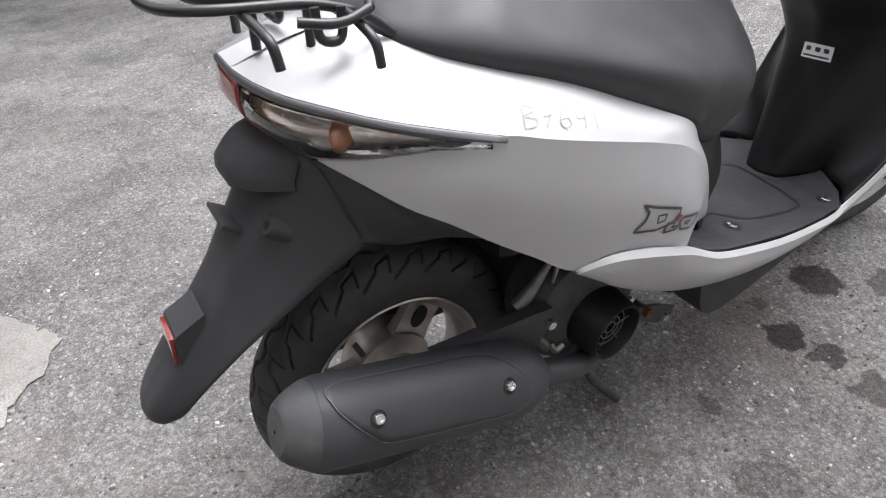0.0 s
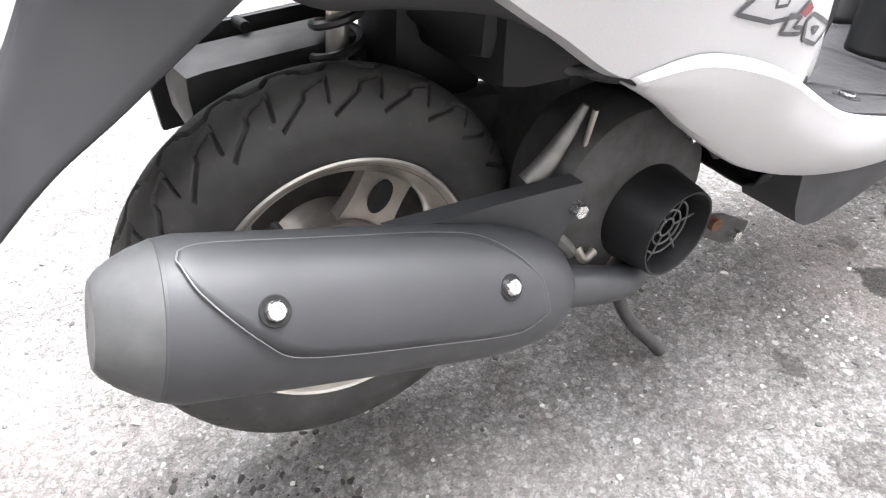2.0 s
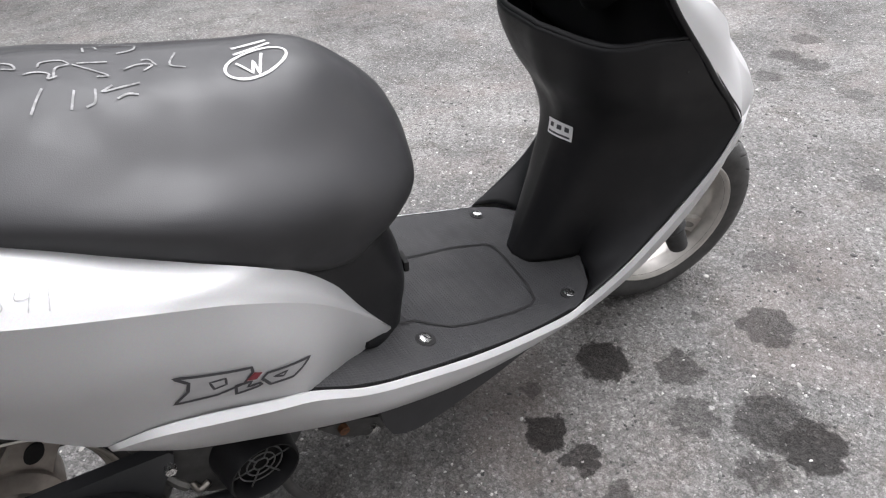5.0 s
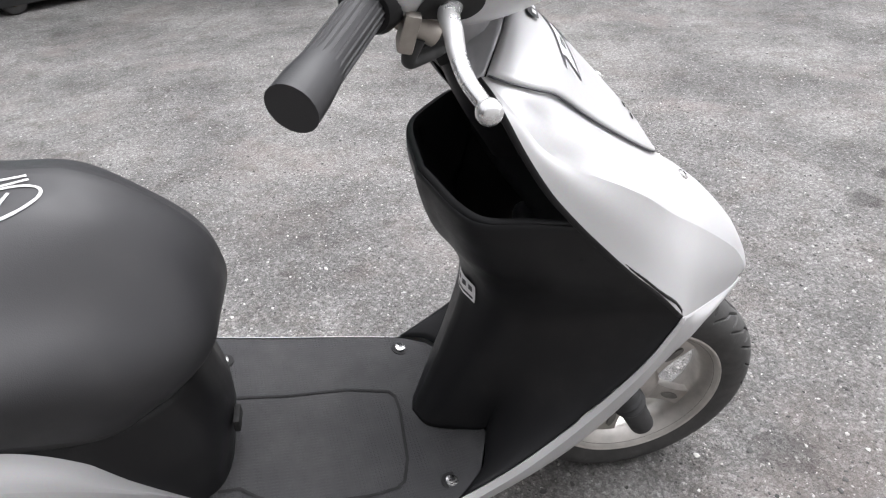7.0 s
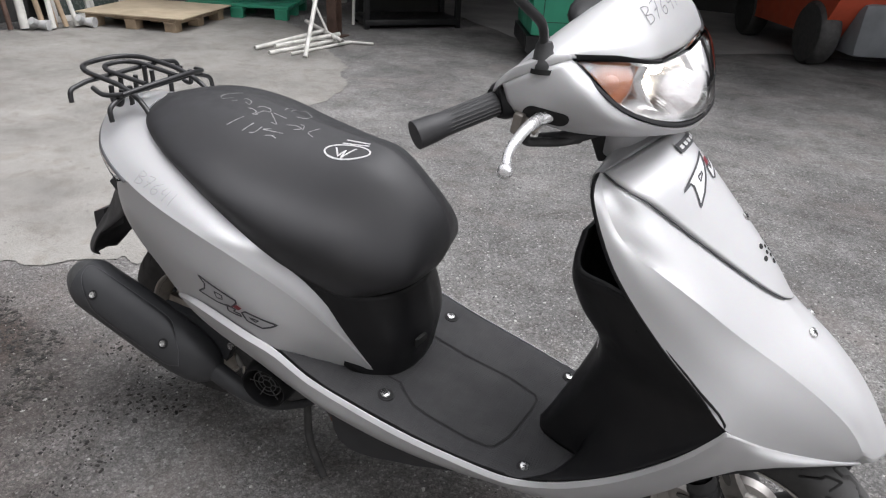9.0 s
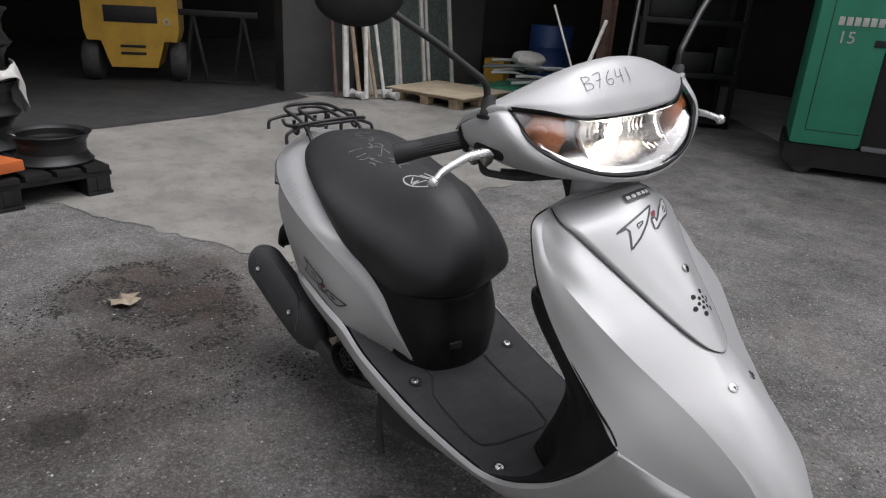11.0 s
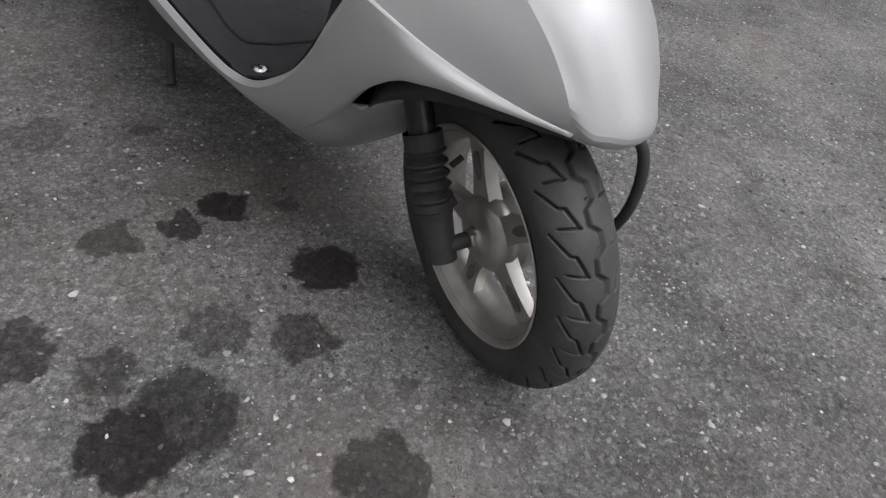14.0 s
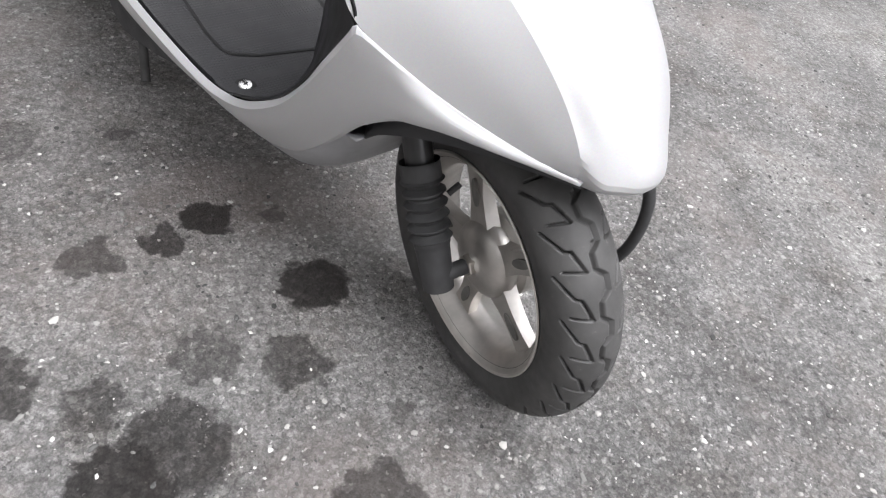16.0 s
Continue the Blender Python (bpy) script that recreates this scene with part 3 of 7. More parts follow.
# box below the seat
BOX = net([
    [(0.36, -0.166, 0.570), (0.405, -0.144, 0.522), (0.448, -0.131, 0.510), (0.488, -0.110, 0.505), (0.524, -0.068, 0.502), (0.540, 0, 0.500)],
    [(0.415, -0.142, 0.47), (0.455, -0.130, 0.440), (0.492, -0.118, 0.425), (0.527, -0.098, 0.415), (0.550, -0.050, 0.410), (0.557, 0, 0.410)],
    [(0.450, -0.128, 0.40), (0.482, -0.118, 0.375), (0.503, -0.106, 0.360), (0.526, -0.086, 0.352), (0.542, -0.045, 0.348), (0.548, 0, 0.348)],
    [(0.45, -0.135, 0.36), (0.482, -0.120, 0.335), (0.502, -0.102, 0.318), (0.521, -0.080, 0.306), (0.533, -0.042, 0.302), (0.537, 0, 0.300)],
], 26, 6)
under_box = part("luggage_box_front", lay(bmesh.new(), BOX, mirror=True), BLACK_PLASTIC, SCOOTER, "smooth black plastic cover below the seat", 0.003)
m = look((0.552, -0.055, 0.372), (0.3, 0.0, 0.37))
part("seat_lock", box(bmesh.new(), (0.03, 0.018, 0.008), look((0.558, -0.045, 0.395), (0.4, -0.02, 0.40)), 0.003), GAP, under_box, "seat lock recess")

# floor board
def floor_z(x):
    xs = (0.34, 0.36, 0.40, 0.45, 0.53, 0.62, 0.70, 0.80, 0.84, 0.88)
    zs = (0.412, 0.398, 0.373, 0.351, 0.327, 0.303, 0.286, 0.270, 0.271, 0.280)
    return float(np.interp(x, xs, zs))


def floor_edge(x):
    return float(np.interp(x, (0.34, 0.37, 0.45, 0.55, 0.65, 0.72, 0.77, 0.805, 0.84, 0.865), (-0.196, -0.196, -0.194, -0.188, -0.181, -0.173, -0.165, -0.154, -0.128, -0.08)))


FLOOR = []
for fx in np.linspace(0.35, 0.868, 56):
    e = floor_edge(fx) + (0.004 if fx < 0.78 else 0.0)
    row = [Vector((fx, e * f, floor_z(fx) + 0.004 * max(0, f - 0.8) / 0.2 * (1 if f < 0.97 else 0.4))) for f in np.linspace(0, 1, 16)]
    row.append(Vector((fx, e - 0.001, floor_z(fx) - 0.012)))
    FLOOR.append(row)
FLOOR_MAT = part("floor_mat", lay(bmesh.new(), FLOOR, mirror=True), MAT_RUBBER, SCOOTER, "dusty black ribbed rubber floor mat", 0.003)
FLOOR_TREE = tree_of([[flip(p) for p in reversed(row)] + row[1:] for row in FLOOR])
for sx, sy in ((0.536, -0.136), (0.536, 0.136), (0.800, -0.131), (0.800, 0.131)):
    screw(FLOOR_MAT, (sx, sy, floor_z(sx) + 0.0050), (0.22, 0, 1), 0.0090, False)
    part("screw_well", lathe(bmesh.new(), ((0.0, 0.0028), (0.0145, 0.0028), (0.0150, 0.0), (0.0, 0.0)), pose(sx, sy, floor_z(sx), 0, 12, 0) @ pose(0, 0, 0, 90), 24), GAP, FLOOR_MAT, "dark screw well in the mat")
for sy in (-1, 1):
    screw(FLOOR_MAT, (0.385, sy * 0.165, floor_z(0.385) + 0.003), (0.4, 0, 1), 0.004, material=BLACK_PLASTIC)
dec = Decal(FLOOR_TREE, (0.65, 0, 0.3), (1, 0, 0), (0, 1, 0), 0.0030)
lid = [(-0.132, -0.096), (-0.108, -0.094), (-0.092, -0.107), (-0.066, -0.124), (-0.033, -0.128), (0.041, -0.130), (0.078, -0.126), (0.090, -0.118), (0.103, -0.084), (0.115, 0.0), (0.115, 0.030), (0.108, 0.042), (0.048, 0.057), (-0.036, 0.056), (-0.121, 0.059)]
part("battery_lid_joint", dec.stroke(bmesh.new(), lid, 0.0042), GAP, FLOOR_MAT, "thin dark joint round the battery lid")

# silver side skirt under the floor edge
SKIRT = net([
    [(0.15, -0.204, 0.463), (0.195, -0.216, 0.473), (0.25, -0.217, 0.459), (0.305, -0.212, 0.434), (0.352, -0.201, 0.407), (0.42, -0.198, 0.366), (0.5, -0.193, 0.337), (0.6, -0.187, 0.309), (0.7, -0.177, 0.288), (0.77, -0.167, 0.275), (0.806, -0.158, 0.273), (0.845, -0.158, 0.288), (0.889, -0.161, 0.315), (0.945, -0.163, 0.356), (0.993, -0.168, 0.404), (1.033, -0.1735, 0.454), (1.066, -0.172, 0.5), (1.0712, -0.1713, 0.5085), (1.077, -0.167, 0.5035), (1.099, -0.15, 0.487), (1.13, -0.127, 0.467), (1.17, -0.103, 0.451), (1.215, -0.079, 0.44), (1.255, -0.057, 0.434)],
    [(0.152, -0.208, 0.46), (0.195, -0.223, 0.467), (0.25, -0.226, 0.451), (0.305, -0.221, 0.426), (0.352, -0.21, 0.399), (0.42, -0.205, 0.359), (0.5, -0.2, 0.33), (0.6, -0.194, 0.302), (0.7, -0.184, 0.281), (0.77, -0.174, 0.268), (0.806, -0.165, 0.266), (0.845, -0.164, 0.28), (0.889, -0.167, 0.306), (0.945, -0.169, 0.348), (0.993, -0.173, 0.396), (1.035, -0.176, 0.446), (1.068, -0.1737, 0.493), (1.0737, -0.1722, 0.5015), (1.079, -0.1675, 0.4995), (1.1, -0.151, 0.4842), (1.131, -0.128, 0.4645), (1.171, -0.104, 0.4488), (1.216, -0.08, 0.4386), (1.2555, -0.0575, 0.4335)],
    [(0.153, -0.207, 0.458), (0.193, -0.22, 0.45), (0.24, -0.2174, 0.4244), (0.305, -0.209, 0.39), (0.365, -0.204, 0.354), (0.44, -0.202, 0.318), (0.52, -0.197, 0.297), (0.6, -0.19, 0.277), (0.69, -0.178, 0.26), (0.76, -0.1654, 0.2502), (0.806, -0.1585, 0.2471), (0.85, -0.1575, 0.257), (0.9, -0.1598, 0.283), (0.955, -0.163, 0.322), (1.005, -0.166, 0.369), (1.045, -0.1675, 0.417), (1.076, -0.162, 0.458), (1.088, -0.157, 0.4665), (1.1, -0.1505, 0.4675), (1.116, -0.1425, 0.461), (1.146, -0.1255, 0.449), (1.181, -0.1035, 0.4408), (1.219, -0.08, 0.4357), (1.2555, -0.0575, 0.433)],
    [(0.154, -0.203, 0.456), (0.19, -0.207, 0.431), (0.223, -0.2022, 0.4032), (0.311, -0.184, 0.34), (0.37, -0.181, 0.31), (0.44, -0.179, 0.284), (0.525, -0.177, 0.263), (0.6, -0.17, 0.248), (0.683, -0.157, 0.234), (0.75, -0.143, 0.226), (0.806, -0.1379, 0.2264), (0.86, -0.1376, 0.2346), (0.91, -0.1388, 0.2546), (0.96, -0.144, 0.29), (1.01, -0.147, 0.338), (1.055, -0.148, 0.388), (1.083, -0.1455, 0.4125), (1.097, -0.143, 0.4225), (1.109, -0.14, 0.4285), (1.123, -0.135, 0.432), (1.15, -0.12, 0.4345), (1.185, -0.1, 0.434), (1.22, -0.078, 0.4325), (1.2555, -0.0565, 0.4305)],
    [(0.154, -0.19, 0.455), (0.19, -0.19, 0.43), (0.223, -0.1836, 0.4022), (0.311, -0.167, 0.338), (0.37, -0.165, 0.306), (0.44, -0.163, 0.278), (0.525, -0.161, 0.256), (0.6, -0.154, 0.242), (0.683, -0.141, 0.229), (0.75, -0.127, 0.222), (0.806, -0.1203, 0.2224), (0.86, -0.1195, 0.2316), (0.91, -0.1212, 0.2536), (0.96, -0.128, 0.29), (1.01, -0.132, 0.339), (1.055, -0.135, 0.389), (1.085, -0.133, 0.4135), (1.1, -0.131, 0.4235), (1.112, -0.128, 0.4295), (1.126, -0.123, 0.433), (1.152, -0.109, 0.4355), (1.186, -0.089, 0.435), (1.22, -0.069, 0.4335), (1.2545, -0.05, 0.4315)],
], 130, 5, creases=(1,))
SKIRT_OB = part("side_skirt", lay(bmesh.new(), SKIRT, mirror=True), SILVER, SCOOTER, "silver side skirt along the floor board", 0.0016, sharp=14)
# belly pan between the skirts, rising as a wall behind the front wheel
belly = [[(0.66, y, z + 0.030), (0.74, y, z + 0.012), (0.80, y, z + 0.002), (0.85, y, z), (0.900, y, z + 0.014), (0.945, y, z + 0.050), (0.985, y * 0.97, z + 0.105), (1.035, y * 0.95, 0.350)] for y, z in ((-0.136, 0.232), (-0.10, 0.196), (-0.055, 0.180), (0.0, 0.178))]
part("belly_pan", sheet(belly, 34, 5), SILVER_DULL, SCOOTER, "dull grey plastic belly pan behind the front wheel", 0.003)
bm = sheet([[(x, -0.158 * k, 0.262 - 0.03 * (x - 0.44) + (0.02 if k > 0.9 else 0)) for x in (0.40, 0.50, 0.60, 0.70, 0.80)] for k in (0.0, 0.5, 0.9, 0.98)], 20, 3)
part("floor_underside", bm, BLACK_PLASTIC, SCOOTER, "black plastic floor underside", 0.004)
for s in (-1, 1):
    bm = bmesh.new()
    slab(bm, [(0.440, 0.285), (0.446, 0.240), (0.456, 0.215), (0.475, 0.203), (0.50, 0.200), (0.54, 0.206), (0.62, 0.226), (0.70, 0.252), (0.70, 0.285)], s * 0.172, s * 0.10)
    part("under_tray", bm, FENDER_PLASTIC, SCOOTER, "dark grey plastic under tray", sharp=50)

# leg shield: silver front, crease lines K1 and K2
Q_EDGE = [(0.846, -0.112, 0.806), (0.848, -0.140, 0.800), (0.853, -0.155, 0.786), (0.870, -0.166, 0.750), (0.892, -0.1745, 0.712), (0.920, -0.180, 0.676), (0.953, -0.182, 0.638), (0.989, -0.1795, 0.598), (1.030, -0.176, 0.557), (1.071, -0.1710, 0.510)]
K1 = [(0.848, -0.112, 0.806), (0.857, -0.136, 0.796), (0.876, -0.153, 0.764), (0.903, -0.1605, 0.737), (0.953, -0.163, 0.708), (0.997, -0.156, 0.680), (1.033, -0.142, 0.651), (1.066, -0.123, 0.621), (1.102, -0.1065, 0.594), (1.137, -0.0915, 0.566), (1.173, -0.080, 0.539), (1.207, -0.0725, 0.510), (1.239, -0.066, 0.478), (1.257, -0.059, 0.439)]
K2 = [(1.0712, -0.1713, 0.5085), (1.099, -0.150, 0.487), (1.130, -0.127, 0.467), (1.170, -0.103, 0.451), (1.215, -0.079, 0.440), (1.255, -0.057, 0.434)]
C_LINE = [(0.915, 0, 0.842), (0.930, 0, 0.833), (0.950, 0, 0.815), (0.965, 0, 0.802), (1.000, 0, 0.766), (1.035, 0, 0.729), (1.075, 0, 0.685), (1.113, 0, 0.634), (1.155, 0, 0.603), (1.200, 0, 0.565), (1.248, 0, 0.512), (1.288, 0, 0.452)]
P_LINE = [(0.850, -0.112, 0.8055), (0.868, -0.121, 0.799), (0.890, -0.127, 0.792), (0.912, -0.122, 0.782), (0.955, -0.099, 0.747), (1.000, -0.077, 0.712), (1.061, -0.049, 0.668), (1.098, -0.026, 0.643), (1.1455, -0.034, 0.600), (1.1895, -0.038, 0.5625), (1.2355, -0.038, 0.5145), (1.2745, -0.034, 0.451)]
BULGE = (0.006, 0.0055, 0.005, 0.0045, 0.004, 0.003, 0.002, 0.001, 0.001, 0.0015, 0.002, 0.003)
CP_LINE = [Vector(a).lerp(Vector(b), 0.52) + Vector((0.7, -0.2, 0.7)) * w for a, b, w in zip(C_LINE, P_LINE, BULGE)]
K1_FIT = smooth_line(K1, 12)
PK_LINE = [Vector(a).lerp(b, 0.5) + Vector((0.5, -0.3, 0.6)) * w for a, b, w in zip(P_LINE, K1_FIT, (0, 0.0008, 0.001, 0.0012, 0.0015, 0.002, 0.002, 0.002, 0.002, 0.002, 0.002, 0.002))]
tip = [(1.256, -0.0560, 0.4315), (1.247, -0.0510, 0.425)]
q_row, k_row = smooth_line(Q_EDGE + K2[1:5] + tip, 14), smooth_line(K1 + tip, 14)
side_row = [a.lerp(b, 0.5) + Vector((0.2, -0.5, 0.35)) * 0.007 * math.sin(math.pi * k / 13) for k, (a, b) in enumerate(zip(q_row, k_row))]
half_rows = [q_row, side_row, k_row, PK_LINE + [(1.270, -0.046, 0.4325), (1.258, -0.043, 0.422)],
             P_LINE + [(1.280, -0.034, 0.433), (1.267, -0.032, 0.420)], CP_LINE + [(1.289, -0.018, 0.4325), (1.276, -0.017, 0.418)]]
FACE = net(half_rows + [C_LINE + [(1.292, 0, 0.432), (1.280, 0, 0.417)]] + [[flip(p) for p in row] for row in reversed(half_rows)], 76, 6, creases=(2, 10))
bm = lay(bmesh.new(), FACE)
SHIELD = part("front_shield", bm, SILVER, SCOOTER, "silver metallic leg shield with pointed nose", sharp=13)
FACE_TREE = tree_of(FACE)
# centre panel, 2 mm proud, and its dark joint
rows = [P_LINE[:8] + [(1.112, -0.006, 0.6345)], CP_LINE[:8] + [(1.1135, -0.003, 0.6343)]]
PANEL = net(rows + [C_LINE[:8] + [(1.1145, 0, 0.6338)]] + [[flip(p) for p in row] for row in reversed(rows)], 40, 6)
PANEL = [[p + Vector((0.0018, 0, 0.0020)) for p in row] for row in PANEL]
FRONT_PANEL = part("centre_panel", lay(bmesh.new(), PANEL), SILVER, SHIELD, "silver front centre panel", 0.002)
edge = smooth_line(P_LINE[:8] + [(1.110, -0.009, 0.6355), (1.1135, 0, 0.6335)], 60)
lay(bm := bmesh.new(), [[p + Vector((0.0022, -0.001, 0.0022)), p + Vector((0.0014, -0.0028, 0.0012))] for p in edge], mirror=True)
part("panel_joint", bm, OUTLINE, SHIELD, "", 0.0008)
# shadowed shelf behind the panel's top edge
bm = sheet([[(0.915, 0, 0.841), (0.885, -0.06, 0.828), (0.849, -0.110, 0.805)], [(0.885, 0, 0.842), (0.858, -0.06, 0.826), (0.838, -0.112, 0.800)], [(0.865, 0, 0.825), (0.845, -0.06, 0.812), (0.838, -0.118, 0.785)]], 14, 4)
part("shield_top_lip", bm, SILVER_DULL, SHIELD, "", 0.003)
for at in ((1.028, 0, 0.739), (1.152, -0.0250, 0.6035), (1.149, 0.031, 0.602)):
    hit, up, _, _ = FACE_TREE.find_nearest(Vector(at))
    up = up if up.z > 0 else -up
    screw(SHIELD, hit + up * (0.0036 if at[1] == 0 else 0.0012), up, 0.0078, False)
# horn grille: round holes
dec = Decal(tree_of(PANEL), (1.066, 0, 0.697), (0, 1, 0), (-0.72, 0, 0.69), 0.0016)
for ring, count, size in ((0.0, 1, 0.0028), (0.0085, 6, 0.0030), (0.0175, 6, 0.0040)):
    for k in range(count):
        a = 2 * math.pi * k / count + (0.26 if ring > 0.01 else 0.0)
        cu, cv = ring * math.cos(a), ring * math.sin(a)
        part("horn_hole", dec.fill(bmesh.new(), [(cu + size * math.cos(t), cv + size * math.sin(t)) for t in np.linspace(0, 2 * math.pi, 11)[:-1]]), GAP, FRONT_PANEL)


MARK_GREY = plain("pale_grey_print", (0.62, 0.62, 0.625), 0.4, vary=0.08, scale=40)


def logo(tree, parent, origin, u, v, size, shapes, lift=0.0012, fill=None):
    """The maker's slanted model mark as plain shapes: pale fill, dark outline, a red fleck."""
    d = Decal(tree, origin, u, v, lift)
    for shape in shapes["body"]:
        part("mark_fill", d.fill(bmesh.new(), [(a * size, b * size) for a, b in shape], lift - 0.0004), fill or MARK_GREY, parent)
        part("mark_outline", d.stroke(bmesh.new(), [(a * size, b * size) for a, b in shape], size * 0.028, True), OUTLINE, parent)
    for shape in shapes["hole"]:
        part("mark_outline", d.stroke(bmesh.new(), [(a * size, b * size) for a, b in shape], size * 0.021, True), OUTLINE, parent)
    part("mark_fleck", d.fill(bmesh.new(), [(a * size, b * size) for a, b in shapes["fleck"]], lift + 0.0002), RED_PRINT, parent)


SIDE_MARK = {"body": ([(-0.705, 0.186), (-0.532, 0.171), (-0.085, 0.154), (-0.064, 0.106), (-0.116, -0.007), (-0.325, -0.081), (-0.649, -0.103), (-0.570, 0.018), (-0.580, 0.113)],
                      [(-0.185, -0.012), (-0.156, -0.118), (0.060, -0.082), (0.030, -0.050), (-0.070, -0.060), (-0.052, -0.003)],
                      [(0.046, -0.010), (0.084, 0.042), (0.532, 0.030), (0.474, -0.033), (0.376, -0.108), (0.148, -0.105), (0.100, -0.060)]),
             "hole": ([(-0.414, 0.082), (-0.291, 0.098), (-0.270, 0.028), (-0.363, -0.002)], [(0.16, -0.025), (0.290, -0.010), (0.260, -0.055)]),
             "fleck": [(-0.105, 0.020), (-0.050, 0.095), (0.030, 0.070), (-0.010, 0.005)]}
NOSE_MARK = {"body": ([(-0.560, 0.310), (0.110, 0.222), (-0.030, 0.169), (-0.195, 0.104), (-0.394, 0.044), (-0.590, 0.023), (-0.500, 0.110), (-0.417, 0.205), (-0.416, 0.261)],
                      [(-0.075, 0.100), (-0.160, -0.012), (-0.129, -0.038), (0.032, -0.022), (0.182, -0.046), (0.339, -0.084), (0.554, -0.062), (0.760, -0.010), (0.594, 0.052), (0.221, 0.083), (0.094, 0.064), (-0.044, 0.030), (-0.010, 0.082)]),
             "hole": ([(-0.277, 0.195), (-0.182, 0.170), (-0.210, 0.155), (-0.314, 0.145)], [(0.300, 0.014), (0.490, -0.006), (0.403, -0.046), (0.270, -0.020)]),
             "fleck": [(0.0, 0.163), (0.097, 0.139), (0.019, 0.085), (-0.060, 0.112)]}
PANEL_TREE = tree_of(PANEL)
logo(PANEL_TREE, FRONT_PANEL, (0.961, 0.0, 0.79), (-0.28, 1, 0.40), (-0.62, -0.2, 0.75), 0.114, NOSE_MARK, 0.0019)
d = Decal(PANEL_TREE, (0.936, -0.008, 0.834), (-0.03, 1, 0.03), (-0.6, 0, 0.75), 0.0040)
part("badge", d.fill(bmesh.new(), rounded(0.052, 0.014, 0.003)), OUTLINE, FRONT_PANEL, "small dark maker's badge")
for k in range(5):
    part("badge_mark", d.fill(bmesh.new(), [(-0.020 + k * 0.009 + a, b) for a, b in rounded(0.006, 0.0055, 0.0008, 2)], 0.0050), WHITE_PRINT, FRONT_PANEL)
logo(FLANK_TREE, REAR_COVER, (0.299, -0.215, 0.478), (0.92, 0.04, -0.38), (0.35, 0, 0.9), 0.125, SIDE_MARK, fill=SILVER_DULL)
logo(tree_of([[flip(p) for p in row] for row in FLANK]), REAR_COVER, (0.299, 0.215, 0.478), (-0.92, 0.04, 0.38), (0.35, 0, 0.9), 0.125, SIDE_MARK, fill=SILVER_DULL)

# inner leg shield, tunnel, pocket
INNER = net([
    [(0.784, 0, 0.272), (0.802, 0, 0.31), (0.838, 0, 0.40), (0.866, 0, 0.489), (0.858, 0, 0.535), (0.828, 0, 0.585), (0.812, 0, 0.640), (0.812, 0, 0.662)],
    [(0.798, -0.032, 0.272), (0.822, -0.042, 0.32), (0.860, -0.055, 0.40), (0.884, -0.065, 0.48), (0.876, -0.082, 0.54), (0.850, -0.100, 0.59), (0.834, -0.115, 0.640), (0.834, -0.118, 0.662)],
    [(0.870, -0.070, 0.277), (0.884, -0.076, 0.33), (0.905, -0.088, 0.40), (0.925, -0.100, 0.48), (0.930, -0.128, 0.54), (0.905, -0.148, 0.60), (0.885, -0.158, 0.650), (0.884, -0.160, 0.672)],
    [(0.845, -0.128, 0.280), (0.900, -0.135, 0.325), (0.960, -0.145, 0.385), (1.030, -0.160, 0.465), (1.062, -0.166, 0.515), (1.010, -0.173, 0.578), (0.945, -0.177, 0.640), (0.920, -0.178, 0.672)],
    [(0.806, -0.157, 0.274), (0.889, -0.160, 0.316), (0.945, -0.162, 0.357), (1.033, -0.1725, 0.455), (1.071, -0.1705, 0.509), (1.030, -0.1755, 0.557), (0.953, -0.1815, 0.638), (0.920, -0.1795, 0.675)],
], 44, 6, creases=(2,))
INNER_OB = part("inner_leg_shield", lay(bmesh.new(), INNER, mirror=True), BLACK_PLASTIC, SCOOTER, "black plastic inner leg shield with open glove pocket", 0.003)
bm = sheet([[(0.812, 0, 0.662), (0.834, -0.118, 0.662), (0.884, -0.160, 0.672), (0.920, -0.1795, 0.675)], [(0.822, 0, 0.664), (0.842, -0.115, 0.664), (0.890, -0.155, 0.672), (0.922, -0.176, 0.675)], [(0.826, 0, 0.63), (0.848, -0.11, 0.63), (0.895, -0.15, 0.64), (0.925, -0.17, 0.65)], [(0.86, 0, 0.57), (0.88, -0.09, 0.57), (0.91, -0.135, 0.58), (0.935, -0.165, 0.62)]], 24, 4)
part("pocket_rim", bm, BLACK_PLASTIC, INNER_OB, "", 0.003)
bm = sheet([[(0.935, -0.168, 0.62), (0.94, -0.09, 0.60), (0.94, 0, 0.60)], [(0.925, -0.172, 0.67), (0.94, -0.09, 0.68), (0.945, 0, 0.69)], [(0.875, -0.160, 0.74), (0.915, -0.09, 0.75), (0.925, 0, 0.755)], [(0.850, -0.145, 0.792), (0.875, -0.08, 0.80), (0.885, 0, 0.815)]], 16, 6)
part("pocket_back", bm, BLACK_PLASTIC, INNER_OB, "", 0.003)
bead = net([Q_EDGE, [Vector(p) + Vector((-0.004, 0.002, -0.003)) for p in Q_EDGE], [Vector(p) + Vector((0.002, 0.014, -0.008)) for p in Q_EDGE]], 40, 3)
for g in (bead, [[flip(p) for p in row] for row in bead]):
    part("shield_edge_bead", lay(bmesh.new(), g), BLACK_PLASTIC, INNER_OB, "black edging strip of the leg shield", 0.002)
